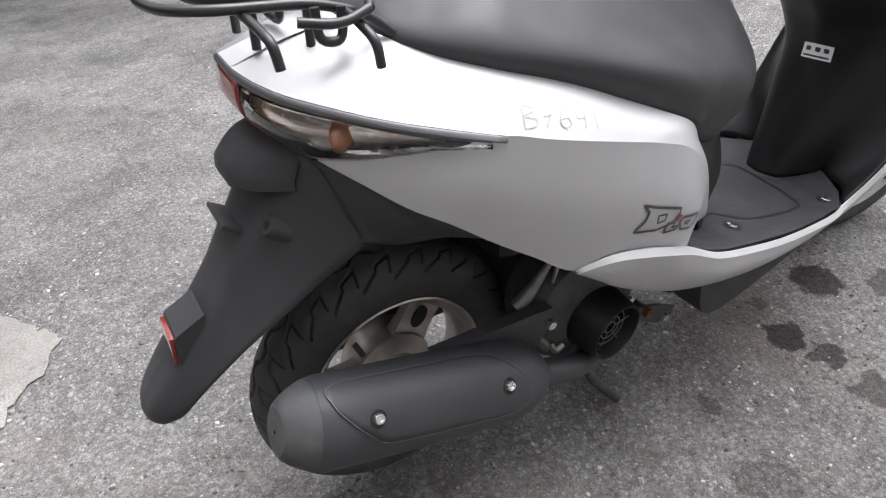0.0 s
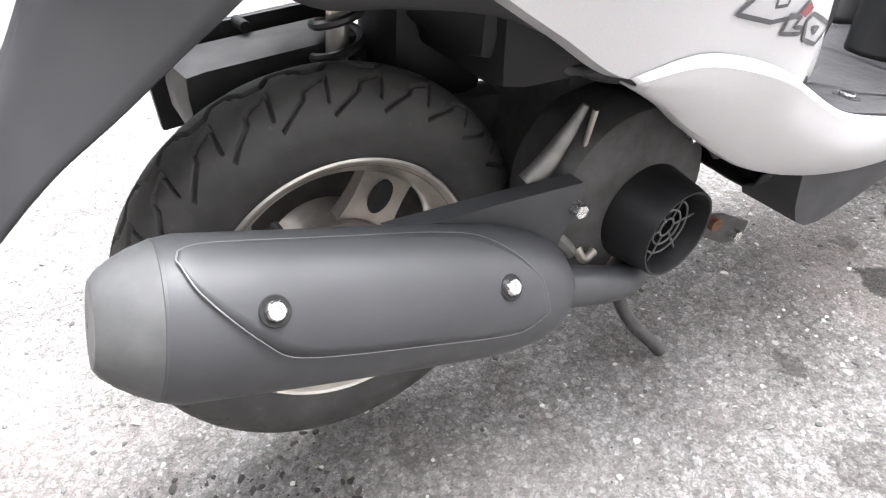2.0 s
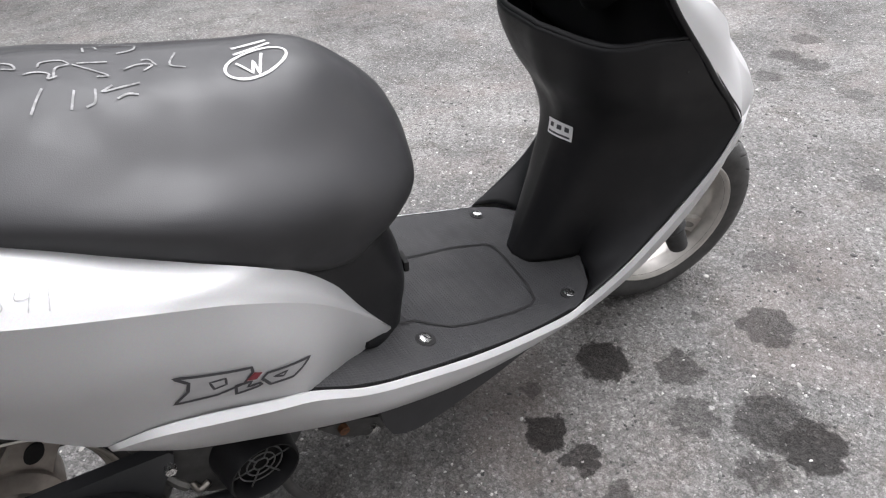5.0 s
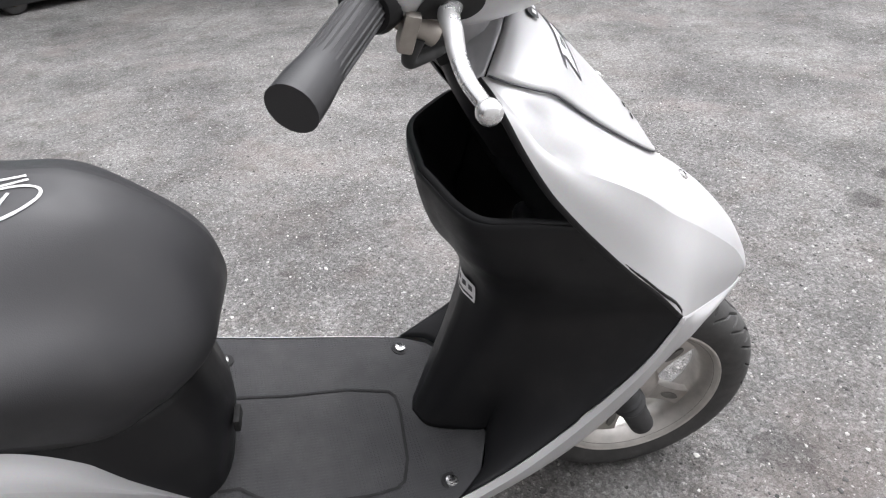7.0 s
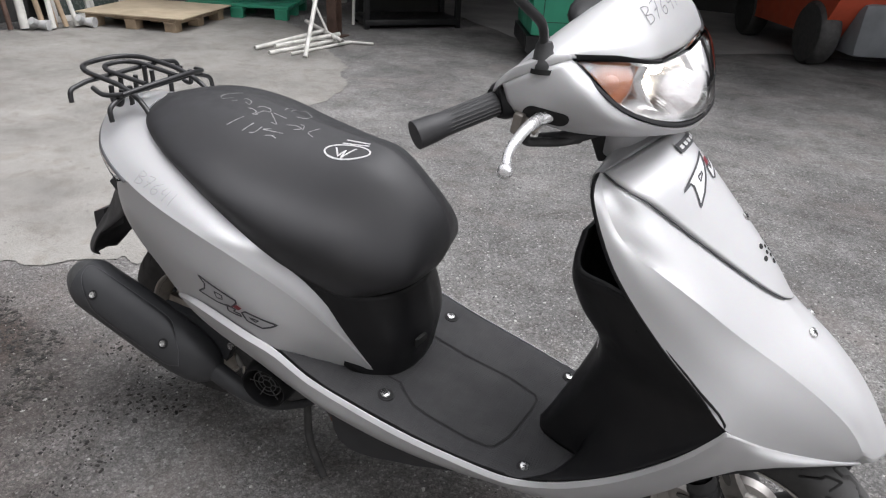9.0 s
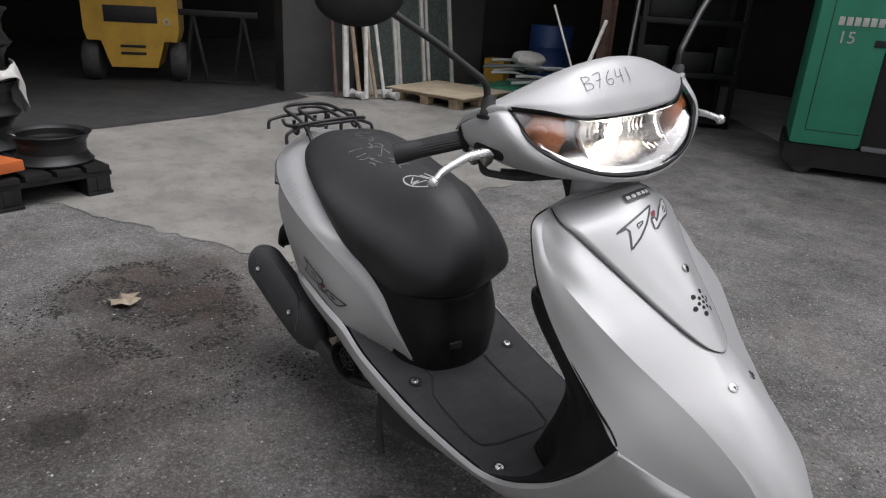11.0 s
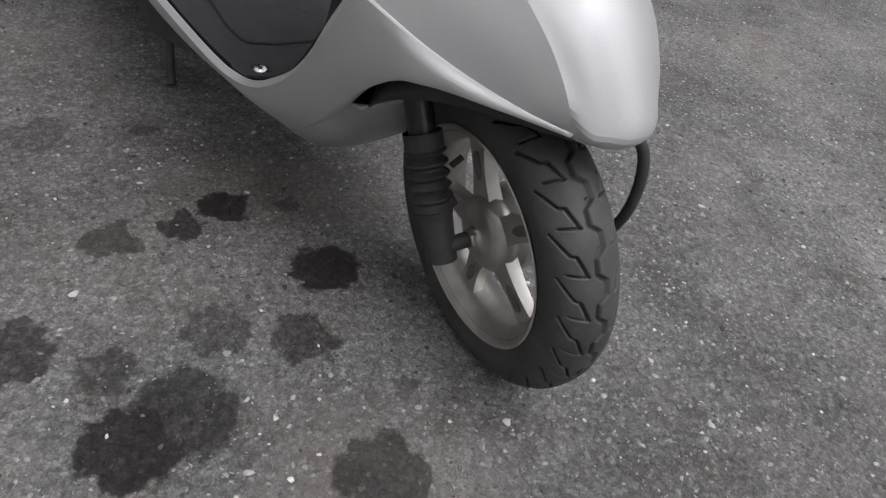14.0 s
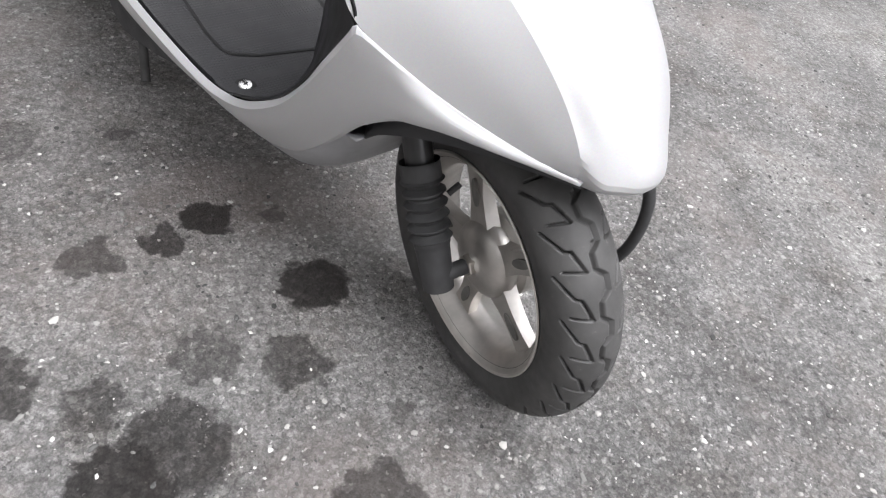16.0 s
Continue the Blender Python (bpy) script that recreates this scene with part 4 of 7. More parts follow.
# sticker on the tunnel: white label with dark bars
st = Decal(tree_of(INNER, [[flip(p) for p in row] for row in INNER]), (0.862, -0.006, 0.49), (0.25, -1, 0.0), (0.35, 0, 0.94), 0.0036)
part("sticker", st.fill(bmesh.new(), rounded(0.052, 0.026, 0.001, 2)), WHITE_PRINT, INNER_OB, "small white warning sticker")
for k in range(3):
    part("sticker_bar", st.fill(bmesh.new(), [(-0.015 + k * 0.015 + a, 0.004 + b) for a, b in rounded(0.009, 0.008, 0.001, 2)], 0.0044), OUTLINE, INNER_OB)
part("sticker_bar", st.fill(bmesh.new(), [(a, -0.008 + b) for a, b in rounded(0.044, 0.003, 0.001, 2)], 0.0044), OUTLINE, INNER_OB)
# steering column
bm = tube(bmesh.new(), [(0.93, 0, 0.68), (0.885, 0, 0.76), (0.852, 0, 0.85)], 0.032, 16)
box(bm, (0.05, 0.075, 0.06), pose(0.838, -0.012, 0.83, 0, -24, 0), 0.008)
part("steering_column", bm, BLACK_PLASTIC, SCOOTER, "black steering column cover")

# ---- handlebar, turned a little to the right ----
STEER = Matrix.Translation((0.86, 0, 0.85)) @ Matrix.Rotation(radians(-10), 4, Vector((-0.45, 0, 0.893))) @ Matrix.Translation((-0.86, 0, -0.85))
bm = tube(bmesh.new(), [(0.765, -0.205, 0.919), (0.80, -0.13, 0.93), (0.83, 0, 0.90), (0.80, 0.13, 0.93), (0.765, 0.205, 0.919)], 0.011, 12)
tube(bm, [(0.83, 0, 0.91), (0.86, 0, 0.82)], 0.022, 14)
HANDLEBAR = part("handlebar", bm, ENGINE_BLACK, SCOOTER, "black steel handlebar turned slightly right", pose_in=STEER)
UP_ROWS = [
    [(0.838, -0.176, 0.974), (0.874, -0.137, 0.969), (0.900, -0.092, 0.961), (0.906, -0.045, 0.9575), (0.909, 0, 0.957)],
    [(0.828, -0.183, 0.979), (0.862, -0.140, 0.983), (0.886, -0.092, 0.984), (0.893, -0.045, 0.986), (0.895, 0, 0.987)],
    [(0.813, -0.196, 0.976), (0.838, -0.140, 0.996), (0.855, -0.090, 1.013), (0.861, -0.045, 1.024), (0.864, 0, 1.028)],
    [(0.795, -0.203, 0.970), (0.808, -0.140, 0.992), (0.825, -0.090, 1.012), (0.835, -0.045, 1.023), (0.838, 0, 1.027)],
    [(0.770, -0.206, 0.946), (0.770, -0.140, 0.962), (0.775, -0.090, 0.972), (0.778, -0.045, 0.976), (0.780, 0, 0.977)],
]
LOW_ROWS = [
    [(0.838, -0.178, 0.973), (0.872, -0.172, 0.944), (0.894, -0.155, 0.917), (0.918, -0.120, 0.896), (0.936, -0.080, 0.881), (0.947, -0.040, 0.873), (0.950, 0, 0.870)],
    [(0.829, -0.196, 0.972), (0.862, -0.192, 0.940), (0.884, -0.173, 0.912), (0.907, -0.135, 0.890), (0.929, -0.089, 0.875), (0.942, -0.044, 0.866), (0.946, 0, 0.863)],
    [(0.800, -0.212, 0.960), (0.820, -0.208, 0.925), (0.838, -0.184, 0.895), (0.862, -0.144, 0.878), (0.886, -0.098, 0.867), (0.900, -0.050, 0.860), (0.905, 0, 0.858)],
    [(0.776, -0.222, 0.947), (0.785, -0.217, 0.920), (0.798, -0.190, 0.898), (0.818, -0.148, 0.884), (0.832, -0.100, 0.876), (0.840, -0.050, 0.870), (0.845, 0, 0.868)],
]
SIDE_ROWS = [[r[0] for r in UP_ROWS], [r[0] for r in LOW_ROWS] + [(0.765, -0.224, 0.936)]]
UP, LOWC = net(UP_ROWS, 34, 7), net(LOW_ROWS, 40, 7)
bm = lay(bmesh.new(), UP, mirror=True)
lay(bm, LOWC, mirror=True)
lay(bm, net([SIDE_ROWS[0], [Vector(a).lerp(Vector(b), 0.5) + Vector((0, -0.004, 0.005)) for a, b in zip(*SIDE_ROWS)], SIDE_ROWS[1]], 20, 4), mirror=True)
BAR_COVER = part("handlebar_cover", bm, SILVER, SCOOTER, "silver handlebar cover with pencilled stock number", 0.003, pose_in=STEER)
bm = sheet([[(0.770, -0.222, 0.945), (0.77, -0.14, 0.955), (0.78, 0, 0.968)], [(0.778, -0.222, 0.925), (0.79, -0.14, 0.905), (0.80, 0, 0.90)], [(0.795, -0.19, 0.90), (0.815, -0.14, 0.885), (0.842, 0, 0.870)]], 20, 4)
part("handlebar_rear_cover", bm, BLACK_PLASTIC, BAR_COVER, "black rear handlebar cover", 0.003)
# speedometer hood seen over the visor's rim
part("meter_glass", ball(bmesh.new(), (0.03, 0.075, 0.02), pose(0.79, 0, 0.985, 0, 30, 0)), BLACK_PLASTIC, BAR_COVER)
# silver neck between the cover and the shield, its shadow put into a duller grey
neck = [[(0.862 + (0.034 - 0.006 * f) * math.cos(a), (0.068 - 0.006 * f) * math.sin(a), 0.815 + 0.062 * f) for a in np.linspace(0, 2 * math.pi, 29)[:-1]] for f in (0.0, 0.5, 1.0)]
part("steering_neck", lay(bmesh.new(), [[Vector(p) for p in row] for row in neck], closed=True), SILVER_DULL, BAR_COVER, "silver neck under the handlebar cover, greyed for its shade", 0.002)
# headlight: black gasket, chrome bowl, clear lens
LENS_ROWS = [
    [(0.840, -0.174, 0.971), (0.876, -0.136, 0.966), (0.902, -0.092, 0.958), (0.909, -0.043, 0.9545), (0.912, 0, 0.954)],
    [(0.873, -0.172, 0.946), (0.906, -0.132, 0.937), (0.927, -0.085, 0.927), (0.941, -0.040, 0.921), (0.946, 0, 0.920)],
    [(0.894, -0.153, 0.921), (0.919, -0.118, 0.900), (0.936, -0.079, 0.886), (0.947, -0.040, 0.879), (0.950, 0, 0.876)],
]
LENSG = net(LENS_ROWS, 30, 7)
lens = part("headlight_lens", lay(bmesh.new(), LENSG, mirror=True), LENS, BAR_COVER, "clear curved headlight lens, lit", 0.002)
lens.visible_shadow = False
edge_low = [Vector(p) for p in smooth_line([LENS_ROWS[0][0], (0.873, -0.172, 0.944)] + LENS_ROWS[2], 40)]
edge_top = smooth_line(LENS_ROWS[0], 30)
bm = lay(bmesh.new(), [[p + Vector((0.001, 0, 0.001)), p + Vector((0.002, -0.002, -0.0024)), p + Vector((-0.012, -0.0012, -0.0030))] for p in edge_low], mirror=True)
part("headlight_gasket", bm, BLACK_PLASTIC, BAR_COVER, "black rubber gasket under the headlight", 0.002)
brow = [[p + Vector((0.003, 0, 0.001)), p + Vector((0.0015, 0, 0.005 * w)), p + Vector((-0.012, 0, 0.004))] for p, w in zip(edge_top, [1.5] * 8 + list(np.linspace(1.4, 0.2, 11)))]
for strip in (brow, [[flip(p) for p in row] for row in brow]):
    part("headlight_brow", lay(bmesh.new(), strip), BLACK_PLASTIC, BAR_COVER, "black groove over the indicator", 0.0015)
bowl_rows = [[Vector(p) + Vector((-0.004, 0, -0.003)) for p in LENS_ROWS[0]],
             [Vector((0.832 + 0.018 * (1 - abs(p[1]) / 0.19), p[1] * 0.97, 0.5 * (LENS_ROWS[0][i][2] + LENS_ROWS[2][i][2]) + 0.01)) for i, p in enumerate(LENS_ROWS[1])],
             [Vector(p) + Vector((-0.006, 0, 0.003)) for p in LENS_ROWS[2]]]
bowl = part("reflector", lay(bmesh.new(), net(bowl_rows, 24, 8), mirror=True), REFLECTOR, BAR_COVER, "silvered reflector bowl", 0.001, pose_in=None)
for k in range(4):
    for s in (-1, 1):
        yy = s * (0.042 + k * 0.009)
        part("reflector_rib", tube(bmesh.new(), [(0.896, yy, 0.949), (0.866, yy * 0.98, 0.936), (0.866, yy * 0.98, 0.912), (0.912, yy, 0.895)], 0.0016, 6), REFLECTOR, BAR_COVER)
bulb = part("headlight_bulb", ball(bmesh.new(), (0.012, 0.011, 0.011), pose(0.874, 0, 0.925)), lit("warm_headlight_bulb", (1.0, 0.86, 0.68), 32), BAR_COVER, "glowing headlight bulb")
part("bulb_shroud", lathe(bmesh.new(), ((0.008, 0.0), (0.018, -0.002), (0.021, 0.010), (0.019, 0.012)), pose(0.858, 0, 0.925, 0, 0, -90), 24), BARE_DARK, BAR_COVER, "dark ring round the bulb")
for s in (-1, 1):
    m = pose(0.866, s * 0.130, 0.937, 0, 0, s * 30)
    bulb_cup = part("indicator_bulb", ball(bmesh.new(), (0.018, 0.033, 0.029), m, 28), AMBER, BAR_COVER, "amber indicator bulb cover")
    part("indicator_ridge", ball(bmesh.new(), (0.012, 0.015, 0.014), m @ pose(0.008, 0.008 * s, 0.004)), AMBER, bulb_cup)
    wall_line = [(0.896, s * 0.080, 0.951), (0.888, s * 0.080, 0.930), (0.904, s * 0.080, 0.905), (0.924, s * 0.080, 0.889)]
    part("chamber_wall", lay(bmesh.new(), net([wall_line, [(x - 0.03, y, z) for x, y, z in wall_line]], 16, 2)), REFLECTOR, BAR_COVER, "silvered wall between the light chambers", 0.002)
# pencilled stock number, single strokes
GLYPHS = {"B": [[(0, 0), (0, 1)], [(0, 1), (0.45, 0.92), (0.5, 0.72), (0.05, 0.52), (0.55, 0.4), (0.55, 0.12), (0, 0)]],
          "7": [[(0, 0.95), (0.55, 1.0), (0.15, 0)], [(0.1, 0.5), (0.5, 0.55)]],
          "6": [[(0.5, 1), (0.12, 0.6), (0.02, 0.2), (0.25, 0), (0.52, 0.18), (0.45, 0.42), (0.1, 0.36)]],
          "4": [[(0.15, 1), (0.05, 0.45), (0.55, 0.5)], [(0.5, 0.9), (0.42, 0)]],
          "1": [[(0.2, 1), (0.2, 0)]]}


def scribble(tree, parent, text, origin, u, v, height, width, material, lift=0.0022):
    d = Decal(tree, origin, u, v, lift)
    x = -len(text) * height * 0.42
    for ch in text:
        for line in GLYPHS[ch]:
            P = smooth_line([(x + a * height, (b - 0.5) * height, 0) for a, b in line], 4 * len(line)) if len(line) > 2 else [Vector((x + a * height, (b - 0.5) * height, 0)) for a, b in line]
            part("pen_stroke", d.stroke(bmesh.new(), [(p.x, p.y) for p in P], width), material, parent)
        x += height * 0.84


UP_FULL = tree_of(UP, [[flip(p) for p in row] for row in UP])
scribble(UP_FULL, BAR_COVER, "B7641", (0.876, -0.022, 1.004), (0.10, 1, 0.12), (-0.6, 0, 0.8), 0.0228, 0.0012, PENCIL)
scribble(FLANK_TREE, REAR_COVER, "B7641", (0.135, -0.20, 0.665), (0.95, -0.1, -0.28), (0.2, 0.8, 0.5), 0.024, 0.0011, FAINT, 0.0007)

# grips, switches, levers, mirrors
for s in (-1, 1):
    a, b = Vector((0.772, s * 0.198, 0.922)), Vector((0.714, s * 0.308, 0.900))
    along = (b - a).normalized()
    bm = tube(bmesh.new(), [a, a.lerp(b, 0.05), a.lerp(b, 0.5), a.lerp(b, 0.90), a.lerp(b, 0.91), b], [0.0150, 0.0140, 0.0138, 0.0138, 0.0165, 0.0170], 20, 51)
    g = part("grip", bm, SEAT_VINYL, HANDLEBAR, "black rubber hand grip")
    side_a, side_b = frame_along(along)
    for k in range(20):
        w = 2 * math.pi * k / 20
        o = (side_a * math.cos(w) + side_b * math.sin(w)) * 0.0139
        part("grip_rib", tube(bmesh.new(), [a.lerp(b, 0.14) + o, a.lerp(b, 0.86) + o], 0.0009, 4, 2), RUBBER, g)
    bm = lathe(bmesh.new(), ((0.0, -0.02), (0.018, -0.02), (0.022, -0.014), (0.0235, -0.004), (0.020, 0.0), (0.022, 0.004), (0.019, 0.010), (0.0, 0.010)), look(a, a + along) @ pose(0, 0, 0, 90), 26)
    part("throttle_collar", bm, BLACK_PLASTIC, HANDLEBAR)
    bm = box(bmesh.new(), (0.03, 0.03, 0.028), pose(0.797, s * 0.188, 0.912, 20, 0, 0), 0.006)
    tube(bm, [(0.79, s * 0.20, 0.905), (0.812, s * 0.195, 0.89)], 0.009, 12)
    box(bm, (0.012, 0.018, 0.03), pose(0.792, s * 0.207, 0.90, 10, 15, 0), 0.003)
    part("brake_lever_holder", bm, ALLOY, HANDLEBAR, "cast aluminium lever holder")
    bm = tube(bmesh.new(), [(0.842, s * 0.168, 0.910), (0.829, s * 0.187, 0.912), (0.820, s * 0.209, 0.910), (0.8185, s * 0.234, 0.9085), (0.8175, s * 0.257, 0.902), (0.820, s * 0.281, 0.8945), (0.829, s * 0.302, 0.885)], [0.0090, 0.0088, 0.0080, 0.0070, 0.0062, 0.0056, 0.0052], 12)
    ball(bm, (0.0088, 0.0088, 0.0088), pose(0.829, s * 0.303, 0.8845))
    part("brake_lever", bm, LEVER, HANDLEBAR, "polished aluminium brake lever")
    low = [[flip(p) for p in row] for row in LOWC] if s > 0 else LOWC
    hole = Decal(tree_of(low), (0.826, s * 0.205, 0.912), (0.75, -s * 0.62, -0.2), (0.1, 0, 1) if s < 0 else (-0.1, 0, -1), 0.002)
    part("lever_opening", hole.fill(bmesh.new(), rounded(0.052, 0.020, 0.0095)), GAP, BAR_COVER, pose_in=Matrix())
    bm = bent(bmesh.new(), [(0.80, s * 0.20, 0.892), (0.79, s * 0.192, 0.868), (0.825, s * 0.150, 0.860), (0.85, s * 0.07, 0.855)], 0.006, 0.02)
    tube(bm, [(0.80, s * 0.165, 0.863), (0.835, s * 0.125, 0.861)], 0.009, 10)
    part("brake_cable", bm, RUBBER, HANDLEBAR, "black brake cable")
    bm = lathe(bmesh.new(), ((0.0, -0.010), (0.0150, -0.010), (0.0155, 0.0), (0.0140, 0.006), (0.0128, 0.008), (0.0128, 0.016), (0.0115, 0.018), (0.0115, 0.024), (0.009, 0.029), (0.0, 0.030)), pose(0.811, s * 0.196, 0.968, 82, 0, 0) @ Matrix.Scale(0.88, 4), 22)
    part("mirror_boot", bm, RUBBER, HANDLEBAR, "black rubber mirror boot")
    bm = lathe(bmesh.new(), ((0.0150, -0.010), (0.0170, -0.004), (0.0170, -0.010)), pose(0.811, s * 0.196, 0.969, 82, 0, 0) @ Matrix.Scale(0.95, 4), 24)
    part("boot_recess", bm, GAP, HANDLEBAR)
    bm = bent(bmesh.new(), [(0.811, s * 0.196, 0.985), (0.811, s * 0.197, 1.012), (0.788, s * 0.262, 1.070), (0.770, s * 0.325, 1.118)], 0.0055, 0.012)
    part("mirror_stem", bm, CARRIER, HANDLEBAR, "black mirror stem")
    bm = ball(bmesh.new(), (0.014, 0.062, 0.042), pose(0.762, s * 0.365, 1.143, 0, -8, s * 12), 28)
    part("mirror_housing", bm, BLACK_PLASTIC, HANDLEBAR, "black oval mirror housing")
    bm = lathe(bmesh.new(), ((0.0, 0.0), (0.90, 0.0), (0.93, 0.03)), pose(0.7485, s * 0.365, 1.143, 0, -8, s * 12) @ pose(0, 0, 0, 0, 0, 90) @ Matrix.Diagonal((0.058, 0.05, 0.038, 1)), 32)
    part("mirror_glass", bm, CHROME, HANDLEBAR, "mirror glass")

# ---- front wheel and fork ----
def tyre_mesh(r_rim, r_out, half, repeats, n_round=1610, n_across=150):
    """A tyre with grooves cut into its tread, round the axis y."""
    s = np.linspace(-1, 1, n_across)
    ang = s * radians(128)
    cz = r_rim + (r_out - r_rim) * 0.46
    rad = cz + (r_out - cz) * np.cos(ang) ** 1 * np.where(np.cos(ang) > 0, 1, 0.92)
    lat = half * np.sign(s) * np.abs(np.sin(np.clip(ang, -math.pi / 2, math.pi / 2))) ** 0.9
    lat = np.where(np.abs(ang) > math.pi / 2, half * np.sign(s) * (1 - 0.22 * ((np.abs(ang) - math.pi / 2) / radians(38)) ** 1.5), lat)
    rad = np.where(np.abs(ang) > math.pi / 2, cz - (cz - r_rim) * ((np.abs(ang) - math.pi / 2) / radians(38)), rad)
    th = np.linspace(0, 2 * math.pi, n_round, endpoint=False)
    U = (th * repeats / (2 * math.pi))[:, None] % 1.0
    cell = 2 * math.pi * r_out / repeats
    X = (ang / radians(90))[None, :] * half * 1.35
    lines = []
    for sign, off in ((-1, 0.0), (1, 0.5)):
        zig = [(0.0045, 0.0), (0.0045, 0.32), (-0.0035, 0.5), (-0.0035, 0.82), (0.0045, 1.0)] if sign < 0 else [(0.0, 0.0), (0.0, 0.01)]
        bolt = [(0.033, 0.10), (0.0125, 0.0), (0.021, 0.46), (0.027, 0.50), (0.043, 1.02)]
        for poly in (zig, bolt):
            for shift in (-1, 0, 1):
                lines += [((sign * a[0], a[1] + off + shift), (sign * b[0], b[1] + off + shift)) for a, b in zip(poly, poly[1:])]
    depth = np.zeros((n_round, n_across))
    PX, PU = np.broadcast_to(X, depth.shape), np.broadcast_to(U, depth.shape) * cell
    for (x0, u0), (x1, u1) in lines:
        u0, u1 = u0 * cell, u1 * cell
        L2 = (x1 - x0) ** 2 + (u1 - u0) ** 2
        t = np.clip(((PX - x0) * (x1 - x0) + (PU - u0) * (u1 - u0)) / L2, 0, 1)
        d = np.hypot(PX - x0 - t * (x1 - x0), PU - u0 - t * (u1 - u0))
        depth = np.maximum(depth, np.clip(((0.0021 if abs(x0) < 0.006 else 0.0016) - d) / 0.0006, 0, 1))
    depth *= 0.006
    nx, nr = np.sin(np.clip(ang, -1.5, 1.5)), np.cos(np.clip(ang, -1.5, 1.5))
    R = rad[None, :] - depth * nr[None, :]
    Y = lat[None, :] - depth * nx[None, :]
    verts = np.stack([R * np.cos(th)[:, None], Y, R * np.sin(th)[:, None]], -1).reshape(-1, 3)
    i, j = np.meshgrid(np.arange(n_round), np.arange(n_across - 1), indexing="ij")
    k = (i + 1) % n_round
    faces = np.stack([i * n_across + j, i * n_across + j + 1, k * n_across + j + 1, k * n_across + j], -1).reshape(-1, 4)
    me = bpy.data.meshes.new("tyre")
    me.from_pydata(verts.tolist(), [], faces.tolist())
    me.shade_smooth()
    me.materials.append(TYRE)
    return me


def arm(bm, r0, r1, w0, w1, t0, t1, turn, side=0.0):
    """A tapered spoke from radius r0 to r1 in the wheel's plane, hollowed by a slot."""
    rows = []
    for k in range(9):
        f = k / 8
        r, w, t = r0 + (r1 - r0) * f, w0 + (w1 - w0) * f + 0.006 * (2 * f - 1) ** 2, t0 + (t1 - t0) * f
        ring = [(-w, -t), (-w, t), (-w * 0.55, t * 1.0), (w * 0.55, t), (w, t), (w, -t)]
        m = Matrix.Rotation(turn, 4, "Y")
        rows.append([m @ Vector((r, side + h, q)) for q, h in ring])
    lay(bm, rows, closed=True)


def wheel(name, m, label, spokes, drum, rough_alloy, shrink=0.0, turn=0.5):
    """A small cast wheel: tyre, rim, hub, spokes."""
    hub = part(name, lathe(bmesh.new(), drum, Matrix(), 40), rough_alloy, SCOOTER, label, pose_in=m)
    t = new("tyre", tyre_mesh(0.133 - shrink, 0.2045, 0.0425, 25))
    t.parent = hub
    t["label"] = "black grooved rubber tyre"
    profile = ((0.134, 0.0), (0.134, -0.030), (0.1415, -0.0365), (0.1428, -0.0385), (0.1412, -0.0398), (0.138, -0.0375), (0.131, -0.031), (0.128, -0.0245), (0.121, -0.018), (0.119, -0.006), (0.119, 0.006), (0.121, 0.018), (0.128, 0.0245), (0.131, 0.031), (0.138, 0.0375), (0.1412, 0.0398), (0.1428, 0.0385), (0.1415, 0.0365), (0.134, 0.030), (0.134, 0.0))
    bm = lathe(bmesh.new(), [(r - shrink, y) for r, y in profile], Matrix(), 96)
    part("rim", bm, rough_alloy, hub, "cast alloy rim")
    for side in (-1, 1):
        edge = ((0.1385, 0.0385), (0.1412, 0.0402), (0.1432, 0.0390), (0.1422, 0.0368), (0.1385, 0.0385))
        part("rim_edge", lathe(bmesh.new(), [(r - shrink, side * y) for r, y in edge], Matrix(), 96), ALLOY_CLEAN, hub, "bright machined rim edge")
    for k in range(spokes):
        bm = bmesh.new()
        a = 2 * math.pi * k / spokes + turn
        arm(bm, 0.035, 0.121, 0.016 if spokes > 3 else 0.030, 0.012 if spokes > 3 else 0.024, 0.010, 0.007, a, -0.006)
        sp = part("spoke", bm, rough_alloy, hub)
        mm = Matrix.Rotation(a, 4, "Y")
        bm = slab(bmesh.new(), [(0.088 + 0.018 * math.cos(t), (0.0062 if spokes > 3 else 0.011) * math.sin(t)) for t in np.linspace(0, 2 * math.pi, 17)[:-1]], -0.0168, -0.004, mm)
        part("spoke_slot", bm, GAP if spokes == 3 else ALLOY_DULL, sp)
    return hub


F_POSE = Matrix.Translation((1.146, 0.011, 0.203)) @ Matrix.Rotation(radians(-10), 4, Vector((-0.45, 0, 0.893))) 
DRUM_FRONT = ((0.0, -0.035), (0.0125, -0.035), (0.0145, -0.032), (0.017, -0.0295), (0.032, -0.0275), (0.043, -0.024), (0.0495, -0.017), (0.0515, -0.006), (0.048, 0.004), (0.056, 0.010), (0.056, 0.028), (0.03, 0.032), (0.0, 0.032))
F_WHEEL = wheel("front_wheel", F_POSE, "small cast front wheel with grooved tyre", 5, DRUM_FRONT, ALLOY_FRONT)
part("axle_nut", lathe(bmesh.new(), ((0.0, -0.041), (0.0135, -0.041), (0.0145, -0.039), (0.0145, -0.033), (0.0, -0.033)), Matrix(), 6), ALLOY, F_WHEEL, "", sharp=20)
part("axle_sleeve", tube(bmesh.new(), [(0, -0.030, 0), (0, -0.075, 0)], 0.0100, 16, 2), RUBBER, F_WHEEL)
part("valve", tube(bmesh.new(), [(-0.05, -0.030, 0.088), (-0.05, -0.045, 0.078)], 0.004, 8, 2), RUBBER, F_WHEEL)
